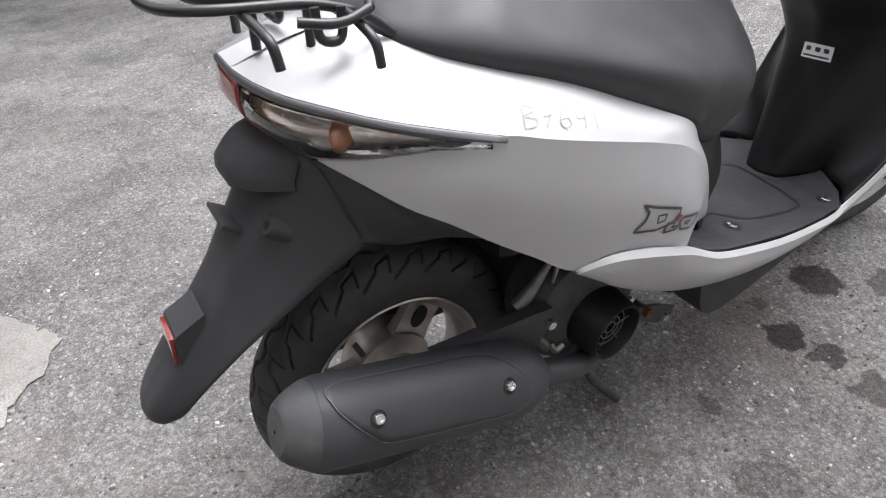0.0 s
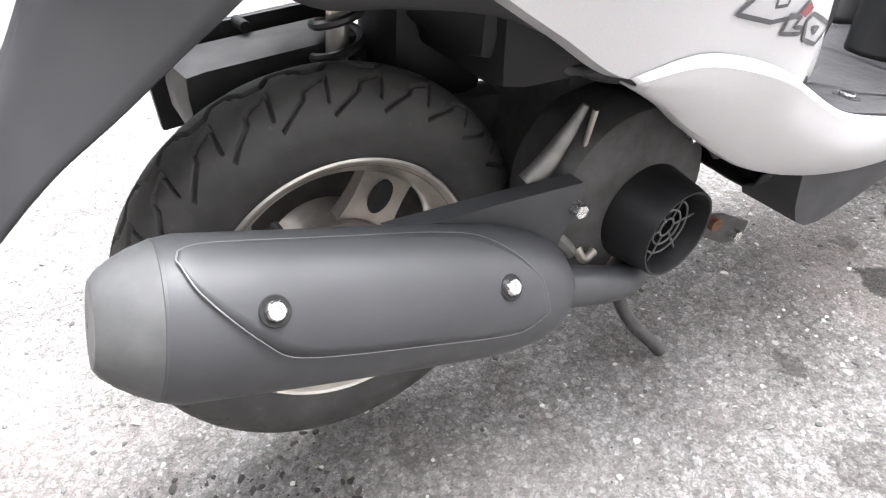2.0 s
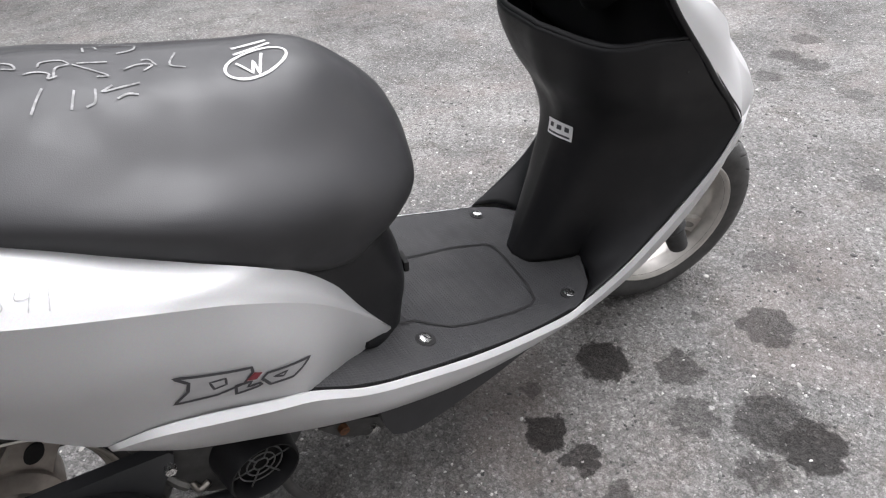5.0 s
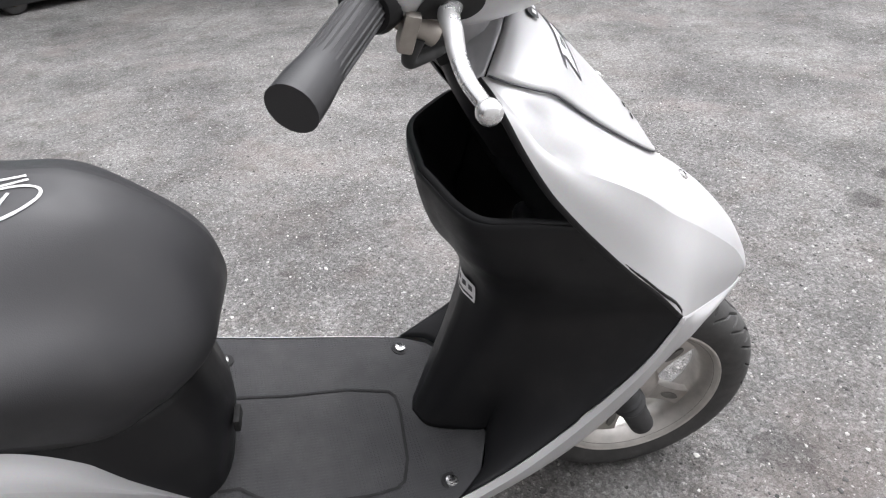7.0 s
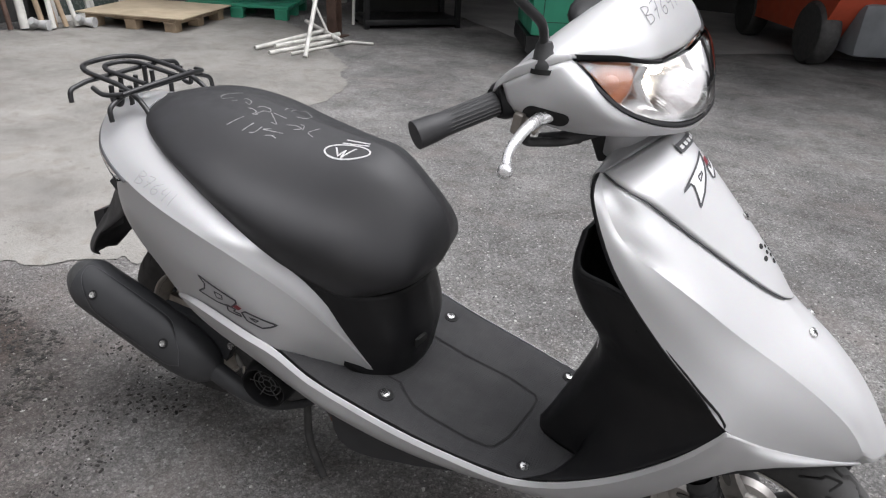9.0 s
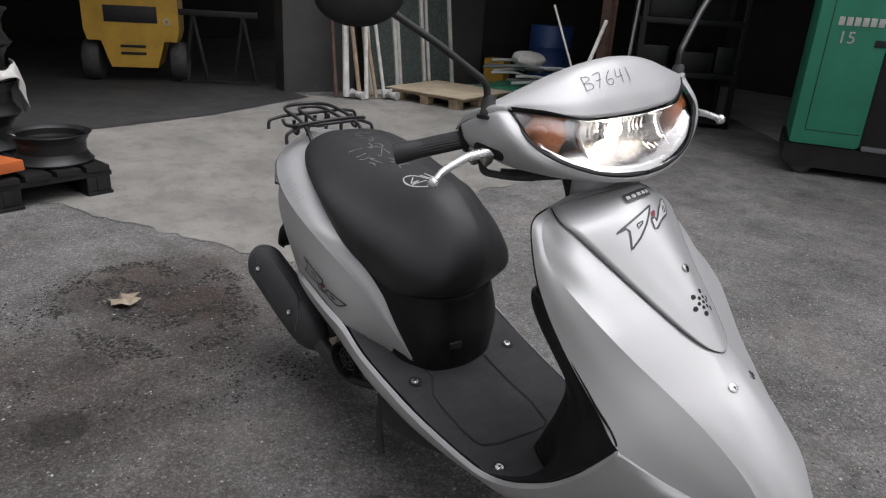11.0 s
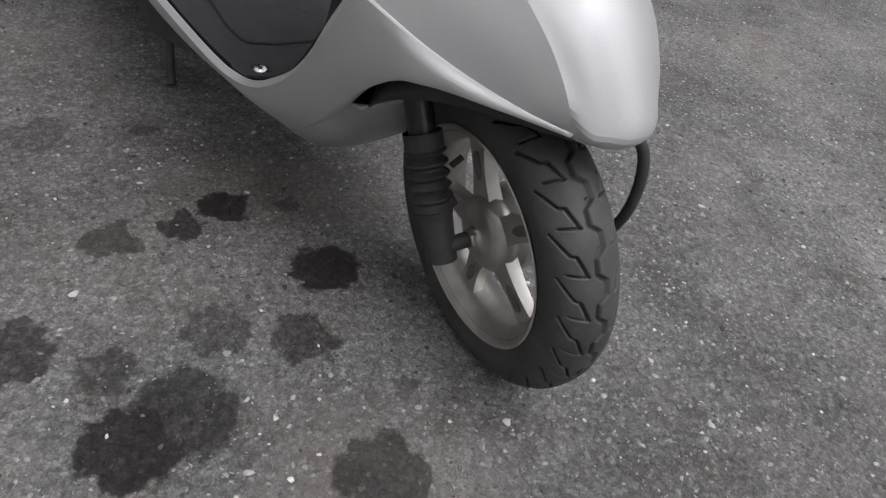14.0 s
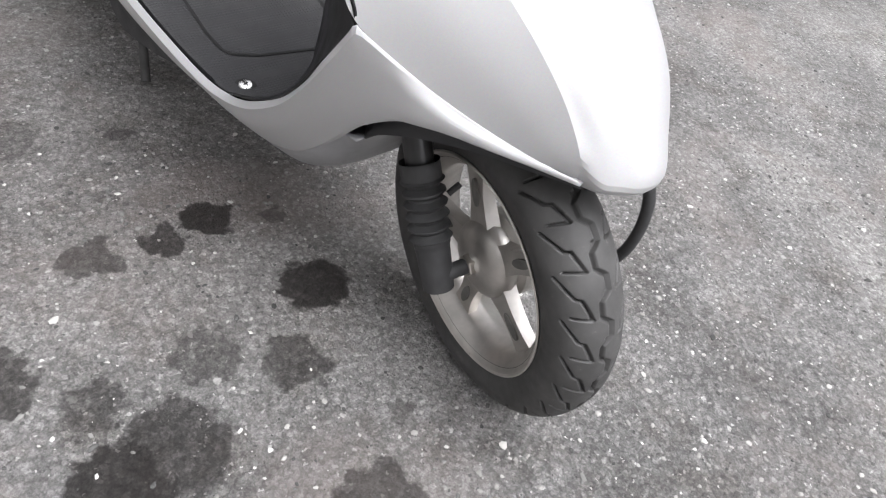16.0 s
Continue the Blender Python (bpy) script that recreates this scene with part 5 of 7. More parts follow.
bm = bmesh.new()
for s in (-1, 1):
    tube(bm, [(-0.165, s * 0.068, 0.300), (-0.07, s * 0.075, 0.118)], 0.0165, 16, 3)
tube(bm, [(-0.17, -0.066, 0.31), (-0.185, -0.03, 0.335), (-0.185, 0.03, 0.335), (-0.17, 0.066, 0.31)], 0.017, 12)
FORK = part("front_fork", bm, CARRIER, SCOOTER, "black front fork with rubber bellows", pose_in=F_POSE)
for s in (-1, 1):
    prof = []
    for k in range(65):
        f = k / 64
        if f < 0.14:
            r = 0.0235
        elif f < 0.58:
            r = 0.0190 + 0.0070 * (0.5 + 0.5 * math.cos((f - 0.14) / 0.44 * 2 * math.pi * 5))
        elif f < 0.64:
            r = 0.0225
        else:
            r = 0.0210 - 0.002 * (f - 0.64) / 0.36
        prof.append((r, -0.160 * f))
    prof += [(0.012, -0.162), (0.0, -0.162)]
    part("fork_bellows", lathe(bmesh.new(), prof, look((-0.0725, s * 0.075, 0.1215), (0.0075, s * 0.075, -0.0325)) @ pose(0, 0, 0, 90), 24), RUBBER, FORK, "ribbed black rubber fork bellows")
bm = tube(bmesh.new(), [(1.245, 0.030, 0.425), (1.268, 0.058, 0.385), (1.274, 0.066, 0.320), (1.255, 0.068, 0.262), (1.19, 0.066, 0.205)], 0.0065, 10)
part("brake_hose", bm, RUBBER, SCOOTER, "black front brake cable loop")
# dark inner arch behind the front wheel
bm = sheet([[(1.255, -0.052, 0.425), (1.15, -0.105, 0.415), (1.07, -0.124, 0.380), (1.03, -0.118, 0.345)], [(1.24, -0.045, 0.455), (1.14, -0.085, 0.470), (1.05, -0.100, 0.41), (1.01, -0.092, 0.34)], [(1.23, 0, 0.47), (1.13, 0, 0.50), (1.03, 0, 0.42), (1.00, 0, 0.335)]], 22, 5)
part("front_inner_fender", bm, FENDER_PLASTIC, SCOOTER, "black inner front fender", 0.003)

# ---- rear wheel, engine, muffler ----
R_POSE = pose(-0.008, 0.006, 0.2295)
DRUM_REAR = ((0.0, -0.046), (0.014, -0.046), (0.016, -0.040), (0.030, -0.036), (0.034, -0.028), (0.060, -0.020), (0.062, -0.008), (0.062, 0.03), (0.0, 0.03))
R_WHEEL = wheel("rear_wheel", R_POSE, "small cast rear wheel with rusty spokes and grooved tyre", 3, DRUM_REAR, ALLOY, 0.0085, -0.96)
part("valve", tube(bmesh.new(), [(-0.055, -0.026, 0.085), (-0.052, -0.045, 0.078)], 0.0045, 8, 2), RUBBER, R_WHEEL)

MUF_AXIS = [(-0.2115, -0.147, 0.3710), (-0.2105, -0.147, 0.3705), (-0.207, -0.147, 0.3694), (-0.1995, -0.147, 0.3668), (-0.190, -0.147, 0.3632), (-0.178, -0.147, 0.3585), (-0.165, -0.148, 0.354), (-0.10, -0.149, 0.332), (0.0, -0.150, 0.299), (0.075, -0.150, 0.273), (0.110, -0.150, 0.260), (0.130, -0.150, 0.252), (0.143, -0.150, 0.246), (0.152, -0.150, 0.242)]
MUF_R = [0.002, 0.0265, 0.0320, 0.0385, 0.0445, 0.0502, 0.0538, 0.0545, 0.0555, 0.0545, 0.049, 0.041, 0.030, 0.021]


def muffler_ring(p, r, tilt, n=36):
    m = Matrix.Translation(p) @ Matrix.Rotation(tilt, 4, "Y")
    return [m @ Vector((0, r * 0.96 * math.cos(2 * math.pi * k / n), r * 1.06 * math.sin(2 * math.pi * k / n))) for k in range(n)]


bm = bmesh.new()
tilt = math.atan2(0.33, 1.0)
lay(bm, [muffler_ring(p, r, tilt) for p, r in zip(MUF_AXIS[5:], MUF_R[5:])], closed=True)
tube(bm, [(0.145, -0.150, 0.245), (0.20, -0.148, 0.222), (0.245, -0.140, 0.203), (0.285, -0.115, 0.185), (0.32, -0.07, 0.175), (0.37, -0.02, 0.19)], [0.0205, 0.0195, 0.0165, 0.0125, 0.012, 0.012], 18)
MUF = part("muffler", bm, MUFFLER, SCOOTER, "matt dark grey muffler with screwed heat shield")
# end cap seam and the heat shield, 1.6 mm proud
cap_rows = [muffler_ring(Vector(MUF_AXIS[5]) + Vector((dx, 0, -dx * 0.33)), 0.0504 + e, tilt) for dx, e in ((-0.002, -0.0022), (0.000, 0.0001), (0.004, 0.0007), (0.006, 0.0002))]
part("end_cap", lay(bmesh.new(), [muffler_ring(p, r, tilt) for p, r in zip(MUF_AXIS[:6], MUF_R[:6])], closed=True), plain("dusty_grey_end_cap", (0.062, 0.063, 0.063), 0.6, vary=0.25, scale=30, grain=900, relief=0.15), MUF, "dusty grey tapered end cap", sharp=25)
part("muffler_band", lay(bmesh.new(), cap_rows, closed=True), MUFFLER, MUF)


def on_muffler(x, turn, lift):
    """The point on the muffler's skin at x, turned from its top towards the outer side."""
    xs = [p[0] for p in MUF_AXIS]
    c = Vector((x, -0.149, float(np.interp(x, xs, [p[2] for p in MUF_AXIS]))))
    r = float(np.interp(x, xs, MUF_R)) + lift
    m = Matrix.Translation(c) @ Matrix.Rotation(tilt, 4, "Y")
    return m @ Vector((0, -r * 0.96 * math.sin(turn), r * 1.06 * math.cos(turn)))


low = [(-0.170, 17), (-0.160, 42), (-0.125, 76), (-0.10, 89), (-0.01, 94), (0.07, 95), (0.10, 80)]
high = [(-0.168, 9), (-0.155, 4), (-0.13, 3), (-0.06, 4), (0.0, 5), (0.04, 10), (0.088, 50)]
grid = []
for k in range(13):
    f = k / 12
    row = []
    for (xa, ta), (xb, tb) in [((p.x, p.y), (q.x, q.y)) for p, q in zip(smooth_line([(x * 300, t, 0) for x, t in low], 34), smooth_line([(x * 300, t, 0) for x, t in high], 34))]:
        x, t = (xa + (xb - xa) * f) / 300, ta + (tb - ta) * f
        row.append(on_muffler(x, radians(t), 0.0018))
    grid.append(row)
HEAT = part("heat_shield", lay(bmesh.new(), grid), MUFFLER, MUF, "screwed-on heat shield", 0.0012)
rim_line = grid[0] + [r[-1] for r in grid[1:]] + grid[-1][::-1] + [r[0] for r in grid[::-1]][1:]
part("heat_shield_rim", tube(bmesh.new(), rim_line, 0.0008, 6, len(rim_line), False), OUTLINE_GREY, HEAT)
for x0 in (-0.120, 0.056):
    c = on_muffler(x0, radians(56), 0.0)
    n = (on_muffler(x0, radians(56), 0.02) - c).normalized()
    m = look(c, c - n) @ pose(0, 0, 0, 90)
    base = part("screw_well", lathe(bmesh.new(), ((0.0, 0.0026), (0.0090, 0.0027), (0.0098, 0.0032), (0.0106, 0.0026)), m, 24), GAP, HEAT)
    bm = lathe(bmesh.new(), ((0.0, 0.0045), (0.0032, 0.0045), (0.0036, 0.0072), (0.0056, 0.0072), (0.0068, 0.0055), (0.0070, 0.0), (0.0, 0.0)), m, 24)
    part("hex_socket_screw", bm, STEEL, HEAT, "bright hex socket screw")
# bracket from the muffler to the engine
bm = slab(bmesh.new(), [(0.0, 0.345), (0.10, 0.338), (0.188, 0.330), (0.192, 0.322), (0.186, 0.300), (0.172, 0.285), (0.158, 0.255), (0.12, 0.275), (0.03, 0.315)], -0.127, -0.108)
MB = part("muffler_bracket", bm, MUFFLER, SCOOTER, "black muffler bracket", sharp=30)
bmesh_bolt = lathe(bmesh.new(), ((0.0, -0.010), (0.007, -0.010), (0.0075, -0.008), (0.0075, 0.0), (0.0, 0.0)), pose(0.182, -0.127, 0.306), 6)
part("bolt", bmesh_bolt, STEEL, MB, "", sharp=20)

# engine: fan shroud with round air intake
bm = lathe(bmesh.new(), ((0.088, 0.05), (0.096, 0.02), (0.095, -0.012), (0.088, -0.026), (0.074, -0.032), (0.058, -0.034), (0.0, -0.034)), pose(0.266, -0.085, 0.281) @ Matrix.Scale(1.04, 4), 48)
ENGINE = part("engine", bm, ENGINE_BLACK, SCOOTER, "dirty black engine with fan shroud")
snout = look((0.276, -0.112, 0.263), (0.281, -0.165, 0.2605)) @ Matrix.Scale(1.06, 4) @ pose(0, 0, 0, 90)
bm = lathe(bmesh.new(), ((0.052, 0.010), (0.050, -0.010), (0.0445, -0.048), (0.0435, -0.0505), (0.0415, -0.050), (0.040, -0.044), (0.036, -0.014)), snout, 40)
part("air_intake", bm, BLACK_PLASTIC, ENGINE, "black air intake ring")
part("intake_back", lathe(bmesh.new(), ((0.0, -0.016), (0.036, -0.016)), snout, 32), GAP, ENGINE)
for r in (0.009, 0.0180, 0.0275):
    ring = [snout @ Vector((r * math.cos(a), -0.036, r * math.sin(a))) for a in np.linspace(0, 2 * math.pi, 33)]
    part("intake_grille", tube(bmesh.new(), ring, 0.0011, 6, 65, False), GRILLE, ENGINE)
for k in range(6):
    a = 2 * math.pi * k / 6
    part("intake_grille", tube(bmesh.new(), [snout @ Vector((q * math.cos(a), -0.0365, q * math.sin(a))) for q in (0.009, 0.037)], 0.0011, 6, 2), GRILLE, ENGINE)
bm = box(bmesh.new(), (0.22, 0.11, 0.12), pose(0.335, 0.02, 0.29, 0, 10, 0), 0.02)
box(bm, (0.14, 0.09, 0.10), pose(0.33, 0.0, 0.25, 0, 8, 0), 0.015)
part("crankcase", bm, ENGINE_BLACK, ENGINE, "oily black crankcase")
# Added block that darkens the see-through gap ahead of the rear wheel.
part("gearcase_filler", box(bmesh.new(), (0.05, 0.14, 0.26), pose(0.245, 0.03, 0.31, 0, 12, 0), 0.015), ENGINE_BLACK, ENGINE)
part("belt_case", box(bmesh.new(), (0.34, 0.05, 0.14), pose(0.10, 0.085, 0.28, 0, 6, 0), 0.02), ENGINE_BLACK, ENGINE)
bm = tube(bmesh.new(), [(0.206, -0.100, 0.389), (0.192, -0.096, 0.365), (0.170, -0.094, 0.338), (0.154, -0.092, 0.322)], [0.004, 0.007, 0.010, 0.012], 10)
part("cast_arm", bm, ALLOY_DULL, ENGINE, "grey cast engine arm")
bm = tube(bmesh.new(), [(0.207, -0.112, 0.389), (0.205, -0.104, 0.35), (0.200, -0.098, 0.305)], 0.0028, 8)
part("cast_rib", bm, ALLOY, ENGINE, "bright machined edge")
bm = tube(bmesh.new(), [(0.150, -0.07, 0.285), (0.178, -0.112, 0.262), (0.19, -0.116, 0.245)], 0.008, 8)
part("casing_boss", bm, ALLOY_DULL, ENGINE)
bm = bent(bmesh.new(), [(0.196, -0.118, 0.25), (0.20, -0.125, 0.235), (0.215, -0.122, 0.24)], 0.005, 0.01)
part("cable_hook", bm, ALLOY, ENGINE)
part("drain_boss", box(bmesh.new(), (0.022, 0.02, 0.03), pose(0.245, -0.112, 0.205, 0, 30, 0), 0.006), ALLOY, ENGINE)
bm = bent(bmesh.new(), [(0.20, -0.04, 0.42), (0.23, -0.09, 0.405), (0.27, -0.10, 0.40), (0.33, -0.11, 0.36), (0.37, -0.12, 0.30)], 0.0065, 0.02)
bent(bm, [(0.15, -0.05, 0.45), (0.19, -0.10, 0.42), (0.25, -0.08, 0.42)], 0.005, 0.02)
part("hose", bm, RUBBER, ENGINE, "black hoses above the engine")
for x, y, z in ((0.325, -0.118, 0.335), (0.345, -0.118, 0.262)):
    part("bolt", lathe(bmesh.new(), ((0.0, -0.008), (0.006, -0.008), (0.006, 0.0)), pose(x, y, z), 6), STEEL, ENGINE, "", sharp=20)
bm = slab(bmesh.new(), [(0.37, 0.215), (0.43, 0.195), (0.475, 0.170), (0.47, 0.150), (0.44, 0.150), (0.40, 0.175)], -0.106, -0.100)
bm2 = part("engine_hanger", bm, ENGINE_BLACK, ENGINE, "black engine hanger plate")
part("rusty_bolt", tube(bmesh.new(), [(0.405, -0.115, 0.195), (0.405, -0.08, 0.195)], 0.008, 8, 2), plain("rusty_steel", (0.16, 0.07, 0.035), 0.7, 0.3, vary=0.5, scale=120), ENGINE)
part("hanger_nut", lathe(bmesh.new(), ((0.0, -0.010), (0.0075, -0.010), (0.008, -0.008), (0.008, 0.0)), pose(0.452, -0.104, 0.161), 6), STEEL, ENGINE, "", sharp=20)

# air cleaner box and rear shock on the far side
AC = pose(-0.005, 0.125, 0.388, 0, 0, 4)
bm = box(bmesh.new(), (0.19, 0.085, 0.075), AC, 0.026)
box(bm, (0.12, 0.05, 0.05), AC @ pose(0.02, -0.018, -0.03), 0.02)
AIRBOX = part("air_cleaner", bm, plain("glossy_black_plastic", (0.006, 0.006, 0.0062), 0.6, vary=0.2), SCOOTER, "glossy black air cleaner box")
bm = box(bmesh.new(), (0.205, 0.010, 0.094), AC @ pose(-0.004, 0.046, 0.0), 0.003)
part("air_cleaner_flange", bm, BLACK_PLASTIC, AIRBOX)
for x, z in ((-0.098, 0.038), (-0.01, 0.044)):
    part("clamp_screw", tube(bmesh.new(), [AC @ Vector((x, 0.016, z)), AC @ Vector((x, 0.042, z))], 0.0058, 10, 2), BLACK_PLASTIC, AIRBOX)
bm = tube(bmesh.new(), [(0.035, 0.085, 0.30), (0.075, 0.085, 0.56)], 0.011, 12, 2)
SHOCK = part("rear_shock", bm, ALLOY_CLEAN, SCOOTER, "rear shock absorber with black spring")
coil = []
for k in range(110):
    f = k / 109
    a = f * 2 * math.pi * 7
    c = Vector((0.04, 0.085, 0.335)).lerp(Vector((0.073, 0.085, 0.545)), f)
    coil.append(c + Vector((math.cos(a), math.sin(a), 0)) * 0.023)
part("coil_spring", tube(bmesh.new(), coil, 0.0046, 8, 330), CARRIER, SHOCK, "black coil spring")
# Added dark box; keeps the gap behind the shock from showing bright ground.
part("gap_filler_box", box(bmesh.new(), (0.11, 0.10, 0.17), pose(0.150, 0.095, 0.435, 0, 6, 0), 0.025), BLACK_PLASTIC, ENGINE, "added black filler box beside the shock absorber")
# luggage bucket over the engine
bm = box(bmesh.new(), (0.35, 0.22, 0.20), pose(0.295, 0.010, 0.503, 0, 3, 0), 0.03)
box(bm, (0.075, 0.15, 0.15), pose(0.150, -0.012, 0.508, 0, 8, 0), 0.025)
part("luggage_bucket", bm, BLACK_PLASTIC, SCOOTER, "black plastic luggage bucket under the seat")

# rear fender and mud flap
SPINE = [(-0.095, 0, 0.640), (-0.140, 0, 0.585), (-0.172, 0, 0.540), (-0.212, 0, 0.482), (-0.262, 0, 0.428), (-0.310, 0, 0.375), (-0.3275, 0, 0.345), (-0.322, 0, 0.325)]
NEAR = [(-0.095, -0.04, 0.638), (-0.138, -0.040, 0.582), (-0.170, -0.038, 0.538), (-0.210, -0.037, 0.480), (-0.260, -0.034, 0.426), (-0.307, -0.028, 0.373), (-0.3235, -0.021, 0.345), (-0.319, -0.012, 0.327)]
SHOULDER = [(-0.090, -0.078, 0.632), (-0.122, -0.066, 0.575), (-0.152, -0.060, 0.528), (-0.196, -0.056, 0.470), (-0.248, -0.051, 0.415), (-0.295, -0.044, 0.362), (-0.311, -0.034, 0.340), (-0.312, -0.018, 0.328)]
FLANGE = [(-0.060, -0.105, 0.535), (-0.080, -0.105, 0.522), (-0.110, -0.096, 0.500), (-0.152, -0.088, 0.470), (-0.204, -0.078, 0.435), (-0.258, -0.060, 0.384), (-0.290, -0.044, 0.348), (-0.300, -0.024, 0.330)]
FEND = net([SPINE, NEAR, SHOULDER, FLANGE], 40, 5)
SIDE_W = net([[(-0.060, -0.105, 0.535), (-0.02, -0.103, 0.514), (0.03, -0.112, 0.508), (0.10, -0.122, 0.492), (0.17, -0.13, 0.455)], [(-0.075, -0.095, 0.580), (-0.03, -0.128, 0.560), (0.03, -0.145, 0.53), (0.10, -0.155, 0.498), (0.17, -0.16, 0.455)], [(-0.090, -0.078, 0.632), (-0.058, -0.112, 0.613), (-0.015, -0.150, 0.578), (0.051, -0.175, 0.533), (0.12, -0.185, 0.482)]], 26, 6)
bm = lay(bmesh.new(), FEND, mirror=True)
lay(bm, SIDE_W, mirror=True)
FENDER = part("rear_fender", bm, FENDER_PLASTIC, SCOOTER, "long matt black rear fender and mud flap", 0.003, sharp=60)
hood = net([
    [(-0.100, 0, 0.648), (-0.099, -0.025, 0.647), (-0.094, -0.045, 0.643), (-0.085, -0.062, 0.637)],
    [(-0.140, 0, 0.642), (-0.139, -0.022, 0.640), (-0.128, -0.045, 0.634), (-0.100, -0.066, 0.626)],
    [(-0.164, 0, 0.623), (-0.161, -0.024, 0.620), (-0.146, -0.047, 0.616), (-0.110, -0.069, 0.612)],
    [(-0.1665, 0, 0.610), (-0.1635, -0.025, 0.607), (-0.148, -0.048, 0.604), (-0.111, -0.070, 0.601)],
    [(-0.130, 0, 0.600), (-0.128, -0.024, 0.599), (-0.120, -0.044, 0.596), (-0.105, -0.060, 0.594)]], 18, 4, creases=(2, 3))
part("plate_light_hood", lay(bmesh.new(), hood, mirror=True), FENDER_PLASTIC, FENDER, "black hood of the plate light", 0.003)
bm = box(bmesh.new(), (0.006, 0.060, 0.046), look((-0.1665, 0, 0.549), (-0.10, 0, 0.50)) @ pose(0, 0, 0, 0, 0, 90), 0.0025)
part("plate_bracket", bm, FENDER_PLASTIC, FENDER, "black number plate bracket without a plate")
for s in (-1, 1):
    bm = tube(bmesh.new(), [(-0.146, s * 0.060, 0.567), (-0.144, s * 0.060, 0.5655), (-0.128, s * 0.060, 0.553), (-0.105, s * 0.060, 0.535)], [0.0105, 0.0125, 0.0140, 0.0190], 20)
    boss = part("plate_boss", bm, FENDER_PLASTIC, FENDER, "round screw boss for the number plate")
    part("plate_bolt_hole", tube(bmesh.new(), [(-0.1468, s * 0.060, 0.5676), (-0.140, s * 0.060, 0.5625)], 0.0052, 12, 2), GAP, boss)
part("drain_hole", tube(bmesh.new(), [(-0.184, -0.012, 0.513), (-0.176, -0.012, 0.509)], 0.004, 10, 2), GAP, FENDER)
bm = slab(bmesh.new(), [(-0.231, 0.469), (-0.266, 0.454), (-0.2685, 0.450), (-0.272, 0.414), (-0.268, 0.409), (-0.250, 0.405)], -0.037, 0.017)
HOLDER = part("reflector_holder", bm, FENDER_PLASTIC, FENDER, "", sharp=20)
bm = box(bmesh.new(), (0.006, 0.046, 0.036), pose(-0.2725, -0.010, 0.433, 0, 6, 0), 0.0025)
part("rear_reflector", bm, RED_LENS, HOLDER, "small red rear reflector")

# luggage carrier over the tail
bm = bmesh.new()
T = 0.005
bent(bm, [(0.022, -0.080, 0.725), (-0.01, -0.075, 0.758), (-0.06, -0.072, 0.778), (-0.150, -0.070, 0.789), (-0.188, -0.045, 0.791), (-0.196, 0, 0.791), (-0.188, 0.045, 0.791), (-0.150, 0.070, 0.789), (-0.06, 0.072, 0.778), (-0.01, 0.075, 0.758), (0.022, 0.080, 0.725)], T, 0.03)
CARR = part("luggage_carrier", bm, CARRIER, SCOOTER, "black steel tube luggage carrier")
for pts, bend in (
    ([(-0.03, -0.038, 0.775), (-0.13, -0.038, 0.787), (-0.158, -0.02, 0.789), (-0.158, 0.02, 0.789), (-0.13, 0.038, 0.787), (-0.03, 0.038, 0.775)], 0.022),
    ([(-0.028, -0.128, 0.728), (-0.030, -0.128, 0.752), (-0.034, -0.09, 0.766), (-0.034, 0.09, 0.766), (-0.030, 0.128, 0.752), (-0.028, 0.128, 0.728)], 0.012),
    ([(-0.120, -0.132, 0.750), (-0.122, -0.130, 0.772), (-0.124, -0.09, 0.779), (-0.124, 0.09, 0.779), (-0.122, 0.130, 0.772), (-0.120, 0.132, 0.750)], 0.012),
    ([(-0.066, -0.085, 0.778), (-0.067, -0.088, 0.748), (-0.044, -0.088, 0.744), (-0.041, -0.085, 0.774)], 0.012),
    ([(-0.066, 0.085, 0.778), (-0.067, 0.088, 0.748), (-0.044, 0.088, 0.744), (-0.041, 0.085, 0.774)], 0.012),
    ([(-0.02, -0.10, 0.772), (0.008, -0.04, 0.785), (0.008, 0.04, 0.785), (-0.02, 0.10, 0.772), (-0.055, 0.115, 0.768)], 0.03),
    ([(-0.02, -0.10, 0.772), (-0.055, -0.115, 0.768), (-0.09, -0.105, 0.775)], 0.02),
    ([(-0.060, -0.05, 0.770), (-0.062, -0.05, 0.732)], 0.01), ([(-0.060, 0.05, 0.770), (-0.062, 0.05, 0.732)], 0.01),
    ([(-0.105, -0.03, 0.785), (-0.108, -0.03, 0.735)], 0.01), ([(-0.105, 0.03, 0.785), (-0.108, 0.03, 0.735)], 0.01),
    ([(-0.075, -0.020, 0.782), (-0.078, -0.022, 0.752), (-0.078, 0.022, 0.752), (-0.075, 0.020, 0.782)], 0.012)):
    part("carrier_tube", bent(bmesh.new(), pts, 0.0046, bend), CARRIER, CARR)

# centre stand
bm = bmesh.new()
for s in (-1, 1):
    bent(bm, [(0.30, s * 0.06, 0.15), (0.315, s * 0.085, 0.075), (0.365, s * 0.108, 0.010)], 0.0085, 0.03)
tube(bm, [(0.30, -0.06, 0.15), (0.30, 0.06, 0.15)], 0.012, 12, 2)
bent(bm, [(0.33, 0.09, 0.06), (0.31, 0.14, 0.05), (0.27, 0.155, 0.05)], 0.007, 0.02)
part("centre_stand", bm, ENGINE_BLACK, SCOOTER, "black steel centre stand, down")

